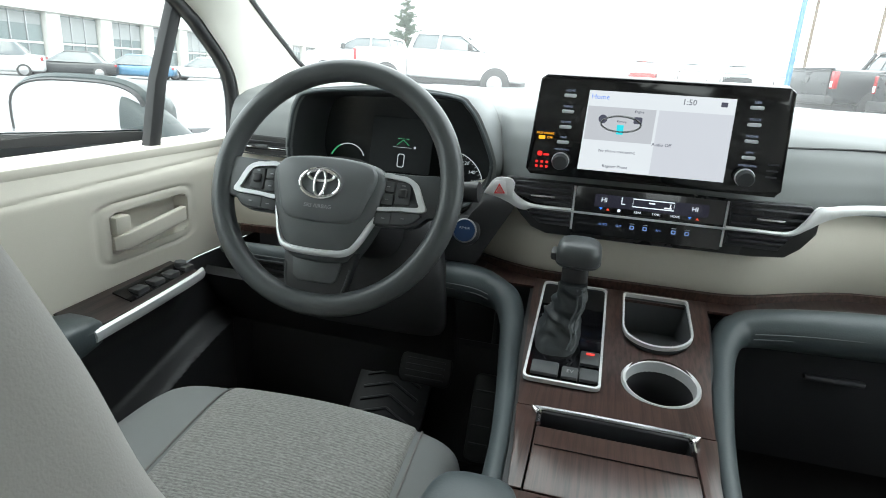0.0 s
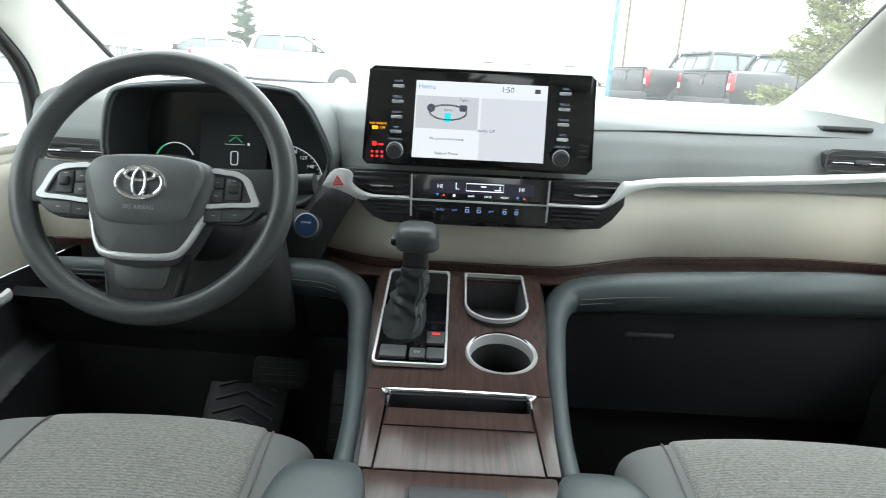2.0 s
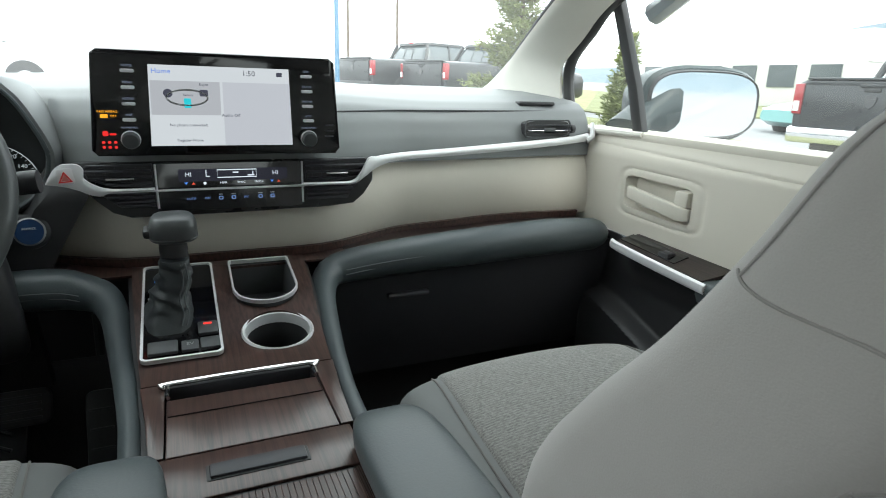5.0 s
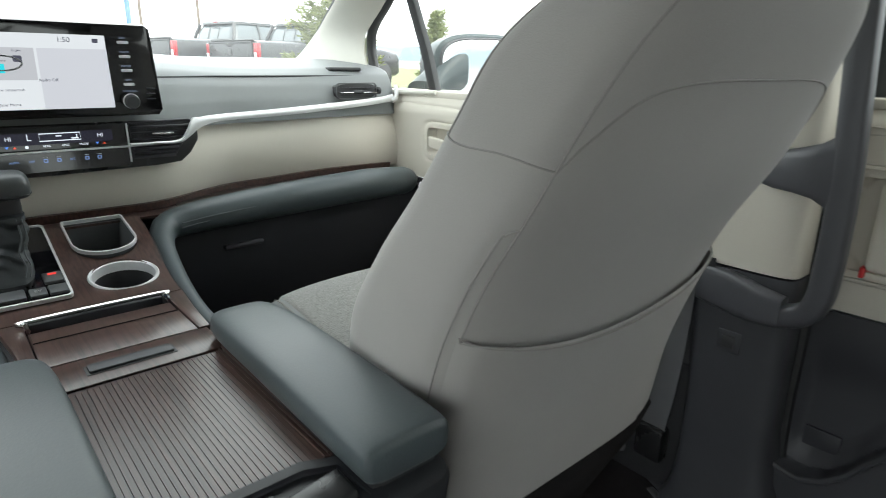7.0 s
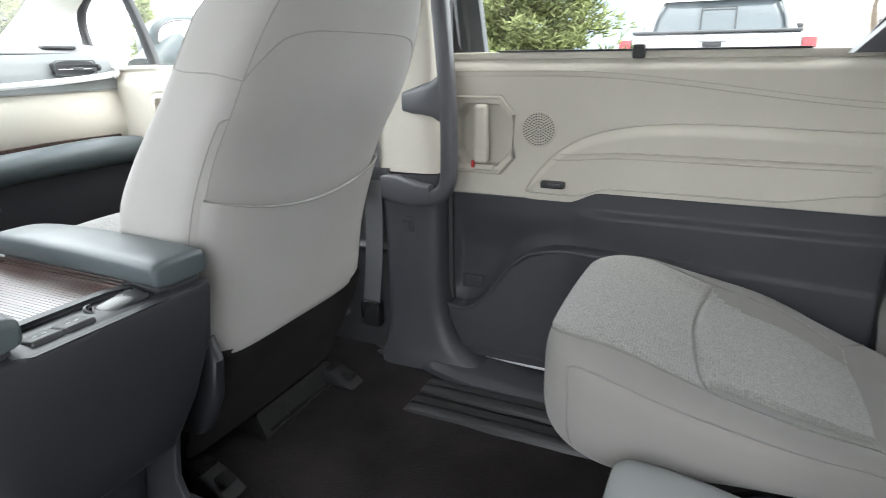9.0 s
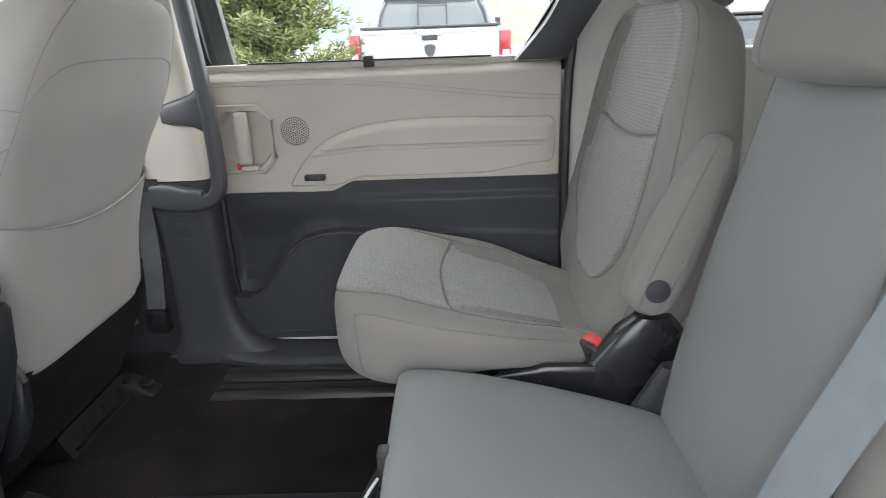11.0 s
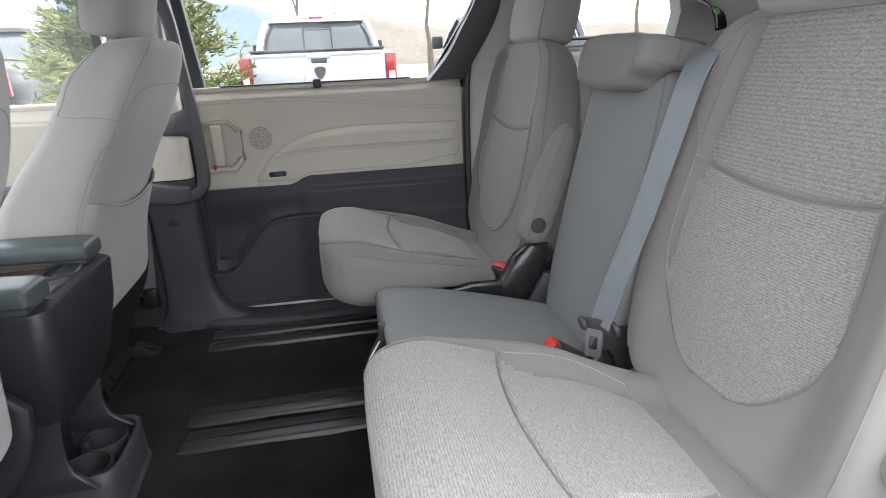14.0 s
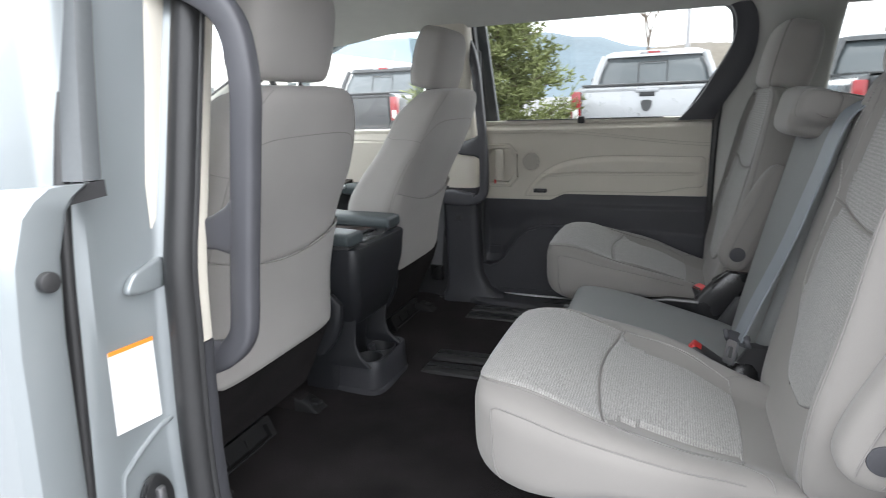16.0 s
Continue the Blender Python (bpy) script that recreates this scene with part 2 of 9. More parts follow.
def part(name, bm, mat, parent=None, label="", smooth=True, sharp=40):
    """Links a bmesh, built in the place's own metres, as one mesh object under a thing or a part."""
    base = ORIGIN[parent] if parent else Vector((0, 0, 0))
    if base.length:
        bmesh.ops.translate(bm, verts=bm.verts, vec=-base)
    me = bpy.data.meshes.new(name)
    if smooth:
        lim = radians(sharp)
        for f in bm.faces:
            f.smooth = True
        for e in bm.edges:
            if len(e.link_faces) == 2 and e.calc_face_angle(0) > lim:
                e.smooth = False
    bm.to_mesh(me)
    bm.free()
    me.materials.append(mat)
    ob = new(name, me)
    if parent:
        ob.parent = parent
    ORIGIN[ob] = base
    return tagged(ob, label)


def single(name, bm, mat, label, category, kind="", group="", smooth=True):
    """A thing that is one mesh."""
    return tagged(part(name, bm, mat, None, "", smooth), label, category, group, kind)


def join(*bms):
    out = bmesh.new()
    for b in bms:
        me = bpy.data.meshes.new("tmp")
        b.to_mesh(me)
        b.free()
        out.from_mesh(me)
        bpy.data.meshes.remove(me)
    return out


def moved(bm, m):
    bmesh.ops.transform(bm, matrix=m, verts=bm.verts)
    return bm


def from_lists(verts, faces):
    me = bpy.data.meshes.new("tmp")
    me.from_pydata(verts, [], faces)
    bm = bmesh.new()
    bm.from_mesh(me)
    bpy.data.meshes.remove(me)
    return bm


def box(size, at=(0, 0, 0), bevel=0.0, seg=2, m=None):
    bm = bmesh.new()
    bmesh.ops.create_cube(bm, size=1, matrix=Matrix.Diagonal((*size, 1)))
    if bevel:
        bmesh.ops.bevel(bm, geom=bm.edges[:], offset=bevel, segments=seg, profile=0.5, affect="EDGES", clamp_overlap=True)
    if m is not None:
        moved(bm, m)
    bmesh.ops.translate(bm, verts=bm.verts, vec=at)
    return bm


def span(lo, hi, bevel=0.0, seg=2):
    """A bevelled box between two corners."""
    lo, hi = Vector(lo), Vector(hi)
    return box(hi - lo, (lo + hi) / 2, bevel, seg)


def disc(r, h, at=(0, 0, 0), n=32, bevel=0.0, m=None, r2=None):
    bm = bmesh.new()
    bmesh.ops.create_cone(bm, cap_ends=True, segments=n, radius1=r, radius2=r if r2 is None else r2, depth=h)
    if bevel:
        rim = [e for e in bm.edges if len([f for f in e.link_faces if len(f.verts) > 4]) == 1]
        bmesh.ops.bevel(bm, geom=rim, offset=bevel, segments=2, profile=0.5, affect="EDGES")
    if m is not None:
        moved(bm, m)
    bmesh.ops.translate(bm, verts=bm.verts, vec=at)
    return bm


def loft(rings, closed=True, caps=True, loop=False):
    """A skin over rings of equally many points."""
    n = len(rings[0])
    verts = [tuple(p) for r in rings for p in r]
    faces = []
    k = len(rings)
    for i in range(k if loop else k - 1):
        for j in range(n if closed else n - 1):
            a, b = i * n + j, i * n + (j + 1) % n
            c, d = ((i + 1) % k) * n + (j + 1) % n, ((i + 1) % k) * n + j
            faces.append((a, b, c, d))
    if caps and closed and not loop:
        faces.append(tuple(range(n))[::-1])
        faces.append(tuple((k - 1) * n + j for j in range(n)))
    bm = from_lists(verts, faces)
    bmesh.ops.recalc_face_normals(bm, faces=bm.faces)
    return bm


def smooth_path(pts, n=6, closed=False):
    """Points of a Catmull-Rom curve through pts."""
    pts = [Vector(p) for p in pts]
    out, k = [], len(pts)
    for i in range(k if closed else k - 1):
        if closed:
            a, b, c, d = pts[(i - 1) % k], pts[i], pts[(i + 1) % k], pts[(i + 2) % k]
        else:
            a, b, c, d = pts[max(i - 1, 0)], pts[i], pts[i + 1], pts[min(i + 2, k - 1)]
        for s in range(n):
            t = s / n
            out.append(0.5 * (2 * b + (c - a) * t + (2 * a - 5 * b + 4 * c - d) * t * t + (3 * b - a - 3 * c + d) * t ** 3))
    if not closed:
        out.append(pts[-1])
    return out


def along(values, f):
    """The value at the fraction f of an evenly spaced list."""
    x = f * (len(values) - 1)
    i = min(int(x), len(values) - 2)
    return values[i] + (values[i + 1] - values[i]) * (x - i)


def blade(upper, lower, thick=0.006, bulge=0.002, n=5, rows=6):
    """A moulded strip between two edge curves of equally many points, facing -y."""
    a, b = smooth_path(upper, n), smooth_path(lower, n)
    k = len(a) - 1
    front = [[a[i].lerp(b[i], j / rows) - Vector((0, bulge * math.sin(math.pi * j / rows), 0)) for i in range(k + 1)] for j in range(rows + 1)]
    back = [[p + Vector((0, thick, 0)) for p in (a if j else b)] for j in (0, 1)]
    rings = front + back
    n2 = len(rings)
    return loft([[rings[j][i] for j in range(n2)] for i in range(k + 1)])


def tube(pts, r=0.002, sides=8, closed=False, flat=1.0, up=(0, 0, 1), smooth=0):
    """A rod along pts; r a number or one for each point; flat squeezes it along 'up'."""
    pts = smooth_path(pts, smooth, closed) if smooth else [Vector(p) for p in pts]
    rings, k = [], len(pts)
    for i, p in enumerate(pts):
        d = (pts[(i + 1) % k] - pts[i - 1]) if closed else (pts[min(i + 1, k - 1)] - pts[max(i - 1, 0)])
        if d.length < 1e-9:
            d = Vector((0, 0, 1))
        d.normalize()
        if flat == 1.0 and not closed and rings:
            u = u - d * u.dot(d)
        else:
            u = Vector(up) - d * Vector(up).dot(d)
        if u.length < 1e-3:
            u = Vector((1, 0, 0)) - d * d.x
        u.normalize()
        s = d.cross(u)
        rr = along(r, i / max(k - 1, 1)) if isinstance(r, (list, tuple)) else r
        rings.append([p + s * (rr * math.cos(a)) + u * (rr * flat * math.sin(a)) for a in (2 * math.pi * j / sides for j in range(sides))])
    return loft(rings, True, not closed, closed)


def ribbon(pts, width, thick=0.002, side=(1, 0, 0), smooth=0):
    """A flat strap along pts, wide along 'side'."""
    pts = smooth_path(pts, smooth) if smooth else [Vector(p) for p in pts]
    rings, k = [], len(pts)
    sd = Vector(side).normalized()
    for i, p in enumerate(pts):
        d = (pts[min(i + 1, k - 1)] - pts[max(i - 1, 0)]).normalized()
        s = (sd - d * sd.dot(d)).normalized()
        nrm = d.cross(s)
        w = along(width, i / max(k - 1, 1)) if isinstance(width, (list, tuple)) else width
        rings.append([p + s * w / 2 + nrm * thick / 2, p - s * w / 2 + nrm * thick / 2, p - s * w / 2 - nrm * thick / 2, p + s * w / 2 - nrm * thick / 2])
    return loft(rings)


def prism(outline, depth, m=None, bevel=0.0, seg=2):
    """A plate from a 2D outline (x, y), extruded along z from 0 to depth."""
    bm = bmesh.new()
    vs = [bm.verts.new((x, y, 0)) for x, y in outline]
    f = bm.faces.new(vs)
    ext = bmesh.ops.extrude_face_region(bm, geom=[f])
    bmesh.ops.translate(bm, verts=[v for v in ext["geom"] if isinstance(v, bmesh.types.BMVert)], vec=(0, 0, depth))
    bmesh.ops.recalc_face_normals(bm, faces=bm.faces)
    if bevel:
        rim = [e for e in bm.edges if any(len(g.verts) > 4 for g in e.link_faces) or len(outline) <= 4]
        bmesh.ops.bevel(bm, geom=rim, offset=bevel, segments=seg, profile=0.5, affect="EDGES", clamp_overlap=True)
    if m is not None:
        moved(bm, m)
    return bm


def rounded(w, h, r, n=5, x=0.0, y=0.0):
    """The outline of a rounded rectangle about (x, y)."""
    out = []
    for cx, cy, a0 in ((w / 2 - r, h / 2 - r, 0), (-w / 2 + r, h / 2 - r, 90), (-w / 2 + r, -h / 2 + r, 180), (w / 2 - r, -h / 2 + r, 270)):
        for i in range(n + 1):
            a = radians(a0 + 90 * i / n)
            out.append((x + cx + r * math.cos(a), y + cy + r * math.sin(a)))
    return out


def soft_outline(pts, n=5):
    """A rounded closed 2D outline through pts."""
    return [(p.x, p.y) for p in smooth_path([(a, b, 0) for a, b in pts], n, True)]


def rim_of(outline, inner, depth, m=None):
    """A border between two outlines of equally many points, with depth."""
    rings = [[(x, y, 0) for x, y in outline], [(x, y, depth) for x, y in outline], [(x, y, depth) for x, y in inner], [(x, y, 0) for x, y in inner]]
    bm = loft(rings, True, False, True)
    return moved(bm, m) if m is not None else bm


def sheet(f, nu, nv, thick=0.0):
    """A surface f(u, v), u and v from 0 to 1; thick gives it a back."""
    verts = [tuple(f(i / nu, j / nv)) for i in range(nu + 1) for j in range(nv + 1)]
    faces = [(i * (nv + 1) + j, (i + 1) * (nv + 1) + j, (i + 1) * (nv + 1) + j + 1, i * (nv + 1) + j + 1) for i in range(nu) for j in range(nv)]
    bm = from_lists(verts, faces)
    if thick:
        bmesh.ops.solidify(bm, geom=bm.faces[:], thickness=thick)
    return bm


def lathe(profile, n=32, m=None, ring=False):
    """A turned body from (radius, height) pairs about z; ring leaves it open in the middle."""
    bm = loft([[(r * math.cos(2 * math.pi * j / n), r * math.sin(2 * math.pi * j / n), z) for j in range(n)] for r, z in profile], True, not ring, ring)
    return moved(bm, m) if m is not None else bm


def power(c, e):
    return math.copysign(abs(c) ** e, c)


class Pad:
    """An upholstered body: rounded rings along a spine, with patches and seams that follow its skin."""

    def __init__(self, rings, corner=4.0, dish=None):
        # ring: (centre, half width vector, half depth vector); dish(s, f) hollows the front side, in metres
        self.r = [(Vector(c), Vector(a), Vector(b)) for c, a, b in rings]
        self.e = 2.0 / corner
        self.dish = dish

    def at(self, s, th):
        k = len(self.r) - 1
        x = min(max(s, 0.0), 1.0) * k
        i = min(int(x), k - 1)
        t = x - i
        out = []
        for q in range(3):
            a, b, c, d = (self.r[max(i - 1, 0)][q], self.r[i][q], self.r[i + 1][q], self.r[min(i + 2, k)][q])
            out.append(0.5 * (2 * b + (c - a) * t + (2 * a - 5 * b + 4 * c - d) * t * t + (3 * b - a - 3 * c + d) * t ** 3))
        f, g = power(math.cos(th), self.e), power(math.sin(th), self.e)
        p = out[0] + out[1] * f + out[2] * g
        if self.dish and g > 0:
            p -= out[2].normalized() * self.dish(s, f) * min(g * 1.5, 1.0)
        return p

    def along(self, axis, value):
        """The fraction of the spine at which its centre reaches that coordinate."""
        k = len(self.r) - 1
        for i in range(k):
            a, b = self.r[i][0][axis], self.r[i + 1][0][axis]
            if a != b and (value - a) * (value - b) <= 0:
                return (i + (value - a) / (b - a)) / k
        return 0.0

    def angle(self, f, front=True):
        """The angle at which the skin lies at the fraction f (-1 to 1) of the half width."""
        a = math.acos(max(-1, min(1, power(f, 1 / self.e))))
        return a if front else -a

    def normal(self, s, th, h=0.004):
        a = self.at(min(s + h, 1), th) - self.at(max(s - h, 0), th)
        b = self.at(s, th + h * 3) - self.at(s, th - h * 3)
        nrm = a.cross(b)
        c = self.at(s, th) - self.mid(s)
        if nrm.dot(c) < 0:
            nrm = -nrm
        return nrm.normalized() if nrm.length > 1e-12 else c.normalized()

    def mid(self, s):
        return (self.at(s, 0) + self.at(s, math.pi)) / 2

    def body(self, ns=40, nt=48):
        # angles spread so that the flat sides are as finely divided as the corners
        ths = [math.acos(max(-1.0, min(1.0, power(math.cos(2 * math.pi * j / nt), 0.75 / self.e)))) * (1 if j <= nt // 2 else -1) for j in range(nt)]
        return loft([[self.at(i / ns, t) for t in ths] for i in range(ns + 1)])

    def lift(self, s, f, off, front=True):
        th = self.angle(f, front)
        return self.at(s, th) + self.normal(s, th) * off

    def patch(self, edge, off=0.004, nu=26, nv=18, front=True, sink=0.006, puff=0.0):
        """A panel between s0 and s1; edge(s) gives its two sides as fractions of the half width. The rim dips into the skin."""
        s0, s1, side = edge
        def f(u, v):
            s = s0 + (s1 - s0) * u
            a, b = side(u)
            w = a + (b - a) * v
            rim = min(u, 1 - u, v, 1 - v)
            t = min(rim / 0.035, 1.0)
            return self.lift(s, w, -sink + (off + sink) * math.sin(t * math.pi / 2) + puff * math.sin(math.pi * u) * math.sin(math.pi * v), front)
        us = [0, 0.012, 0.024, 0.036] + [0.036 + 0.928 * i / nu for i in range(1, nu)] + [0.964, 0.976, 0.988, 1]
        vs = [0, 0.012, 0.024, 0.036] + [0.036 + 0.928 * i / nv for i in range(1, nv)] + [0.964, 0.976, 0.988, 1]
        n = len(vs)
        verts = [tuple(f(u, v)) for u in us for v in vs]
        faces = [(i * n + j, (i + 1) * n + j, (i + 1) * n + j + 1, i * n + j + 1) for i in range(len(us) - 1) for j in range(n - 1)]
        bm = from_lists(verts, faces)
        bmesh.ops.recalc_face_normals(bm, faces=bm.faces)
        return bm

    def seam(self, pts, r=0.0016, off=0.0, front=True, n=10):
        """A stitched seam along (s, fraction) pairs."""
        path = [p for p in smooth_path([(a, b, 0) for a, b in pts], n)]
        return tube([self.lift(p.x, p.y, off, front) for p in path], r, 6)


def lettering(text, size, m, mat, parent, label="", align="CENTER", name="lettering"):
    """Flat raised letters in the built-in font; m places the letters' own x-y plane."""
    cu = bpy.data.curves.new("letters", "FONT")
    cu.body, cu.size, cu.align_x, cu.align_y, cu.extrude, cu.resolution_u = text, size, align, "CENTER", 0.0002, 2
    ob = bpy.data.objects.new("letters", cu)
    scene.collection.objects.link(ob)
    me = bpy.data.meshes.new_from_object(ob)
    bpy.data.objects.remove(ob)
    bpy.data.curves.remove(cu)
    bm = bmesh.new()
    bm.from_mesh(me)
    bpy.data.meshes.remove(me)
    moved(bm, m)
    return part(name, bm, mat, parent, label, smooth=False)


def basis(at, right, up):
    """A pose whose x is 'right' and y is 'up', facing their cross product."""
    x = Vector(right).normalized()
    z = x.cross(Vector(up)).normalized()
    y = z.cross(x)
    m = Matrix((x, y, z)).transposed().to_4x4()
    m.translation = Vector(at)
    return m


def smoothstep(a, b, x):
    t = min(max((x - a) / (b - a), 0), 1)
    return t * t * (3 - 2 * t)


def groove(d, w):
    """A narrow valley about d = 0."""
    return math.exp(-(d / w) ** 2)


# ---- the vehicle's shell ----
def side_x(z):
    """Half width of the cabin's glass at height z."""
    return 0.845 - max(z - 0.73, 0) * 0.22


def carpet():
    def f(u, v):
        x, y = -0.80 + 1.60 * u, 1.35 - 3.75 * v
        z = 0.004 * noise.noise(Vector((x * 5, y * 5, 0))) + 0.0025 * noise.noise(Vector((x * 17, y * 17, 3)))
        z += 0.30 * smoothstep(0.95, 1.35, y) - 0.02
        return x, y, z + 0.02
    floor = single("floor", sheet(f, 60, 120, 0.02), CARPET, "black carpeted cabin floor with scuffed nap", "floor", "structure")
    return floor


carpet()


def seat_track(x, y0, y1, width=0.10):
    """Two satin rails in a raised cover, stepped down at the front end."""
    t = thing("seat_track", (x, y0, 0), "black plastic covered seat rail set in the carpet", "seat track", "seat tracks")
    h = width / 2
    prof = [(-h - 0.012, -0.004), (-h, 0.012), (-h + 0.010, 0.016), (h - 0.010, 0.016), (h, 0.012), (h + 0.012, -0.004)]
    part("cover", loft([[(x + a, y, z * k) for a, z in prof] for y, k in ((y1, 1.0), (y0 - 0.02, 1.0), (y0 + 0.012, 0.3))]), TRACK, t)
    for s in (-1, 1):
        c = x + s * h * 0.5
        q = h * 0.36
        rp = [(-q - 0.006, 0.012), (-q, 0.027), (-q + 0.004, 0.029), (-0.004, 0.029), (-0.003, 0.020), (0.003, 0.020), (0.004, 0.029), (q - 0.004, 0.029), (q, 0.027), (q + 0.006, 0.012)]
        part("rail", loft([[(c + a, y, z) for a, z in rp] for y in (y1, y0 - 0.035)]), TRACK, t, "satin black rail with a slot")
        part("rail_end", loft([[(c + a, y, z * k) for a, z in rp] for y, k in ((y0 - 0.036, 1.0), (y0 - 0.012, 0.95), (y0 - 0.002, 0.62))]), TRACK, t)


seat_track(0.618, -0.062, -1.7, 0.155)
seat_track(0.158, -0.080, -1.7, 0.195)
seat_track(-0.56, -0.35, -1.7, 0.155)

for bx, by in ((0.435, -0.123), (0.01, -0.182), (-0.424, -0.232)):
    b = thing("carpet_clip", (bx, by, 0), "small black round clip holding down the carpet", "carpet clip", "carpet clips")
    part("cap", disc(0.012, 0.008, (bx, by, 0.008), 20, 0.002), BLACK, b)
    part("pin", disc(0.004, 0.004, (bx, by, 0.0135), 12), RUBBER, b)


def headliner():
    def f(u, v):
        x, y = -0.70 + 1.40 * u, 0.50 - 2.9 * v
        z = 1.165 - 0.09 * abs(2 * u - 1) ** 3.5 - 0.03 * smoothstep(0.2, 0.5, y) - 0.05 * smoothstep(-1.2, -2.4, y)
        return x, y, z
    single("ceiling", sheet(f, 40, 50, 0.02), HEADLINER, "light grey fabric headliner", "ceiling", "structure")
    def g(u, v):
        x, y = -0.80 + 1.60 * u, 0.62 - 3.1 * v
        return x, y, 1.235 - 0.10 * abs(2 * u - 1) ** 4 - 0.05 * smoothstep(0.2, 0.62, y)
    single("roof", sheet(g, 20, 20, 0.01), PAINT, "silver painted steel roof panel", "roof", "structure")


headliner()


# ---- sliding door, closed, with its trim panel (right) ----
def door_split(y):
    return 0.434 + 0.024 * smoothstep(-0.33, -0.40, y)


def arc_z(y):
    return 0.447 + 0.160 * (1 - math.exp(-max(-y - 0.235, 0) / 0.085)) - 0.01 * smoothstep(-0.5, -0.9, y)


def cream_x(y, z):
    x = 0.832 - 0.004 * math.sin((z - 0.43) * 10)
    x += 0.022 * smoothstep(0.700, 0.737, z)
    d = arc_z(y) - z
    if y < -0.235:
        k = smoothstep(-0.235, -0.26, y) * smoothstep(-0.893, -0.86, y)
        x -= 0.013 * smoothstep(-0.002, 0.022, d) * k
        x += 0.004 * smoothstep(0.536, 0.528, z - 0.01 * smoothstep(-0.30, -0.45, y)) * smoothstep(0.012, 0.03, d) * k
    # recessed surround of the pull handle
    h = max(abs(y + 0.137) / 0.070, abs(z - 0.566) / 0.078, (abs(y + 0.137) / 0.070 + abs(z - 0.566) / 0.078) / 1.55)
    x += 0.026 * smoothstep(0.93, 0.80, h)
    return x


RIM = ((-0.02, 0.205), (-0.050, 0.193), (-0.075, 0.177), (-0.105, 0.172), (-0.135, 0.182), (-0.160, 0.205), (-0.190, 0.248), (-0.222, 0.291), (-0.262, 0.322), (-0.31, 0.335), (-0.37, 0.339), (-0.50, 0.337), (-0.64, 0.330), (-0.92, 0.318))


def rim_z(y):
    for (a, p), (b, q) in zip(RIM, RIM[1:]):
        if y >= b:
            return p + (q - p) * smoothstep(0, 1, (y - a) / (b - a)) * 0.35 + (q - p) * 0.65 * (y - a) / (b - a) if y < a else p
    return RIM[-1][1]


def dark_x(y, z):
    x = 0.822 - 0.010 * smoothstep(0.36, 0.05, z)
    x -= 0.010 * smoothstep(0.425, 0.405, z) * smoothstep(-0.34, -0.40, y)
    d = rim_z(y) - z
    open_ = 1 - 0.85 * smoothstep(-0.50, -0.70, y)
    x -= 0.036 * smoothstep(-0.002, 0.007, d) * open_ + 0.006 * (1 - open_)
    # hollow of the pocket above the rim
    x += 0.016 * smoothstep(0.005, -0.05, d) * smoothstep(0.40, 0.30, z) * smoothstep(-0.065, -0.09, y) * smoothstep(-0.50, -0.30, y)
    return x


def panel_sheet(fx, y0, y1, lo, hi, ny, nz, flip=1):
    def f(u, v):
        y = y0 + (y1 - y0) * u
        z = lo(y) + (hi(y) - lo(y)) * v
        return flip * fx(y, z), y, z
    bm = sheet(f, ny, nz)
    bmesh.ops.recalc_face_normals(bm, faces=bm.faces)
    return bm


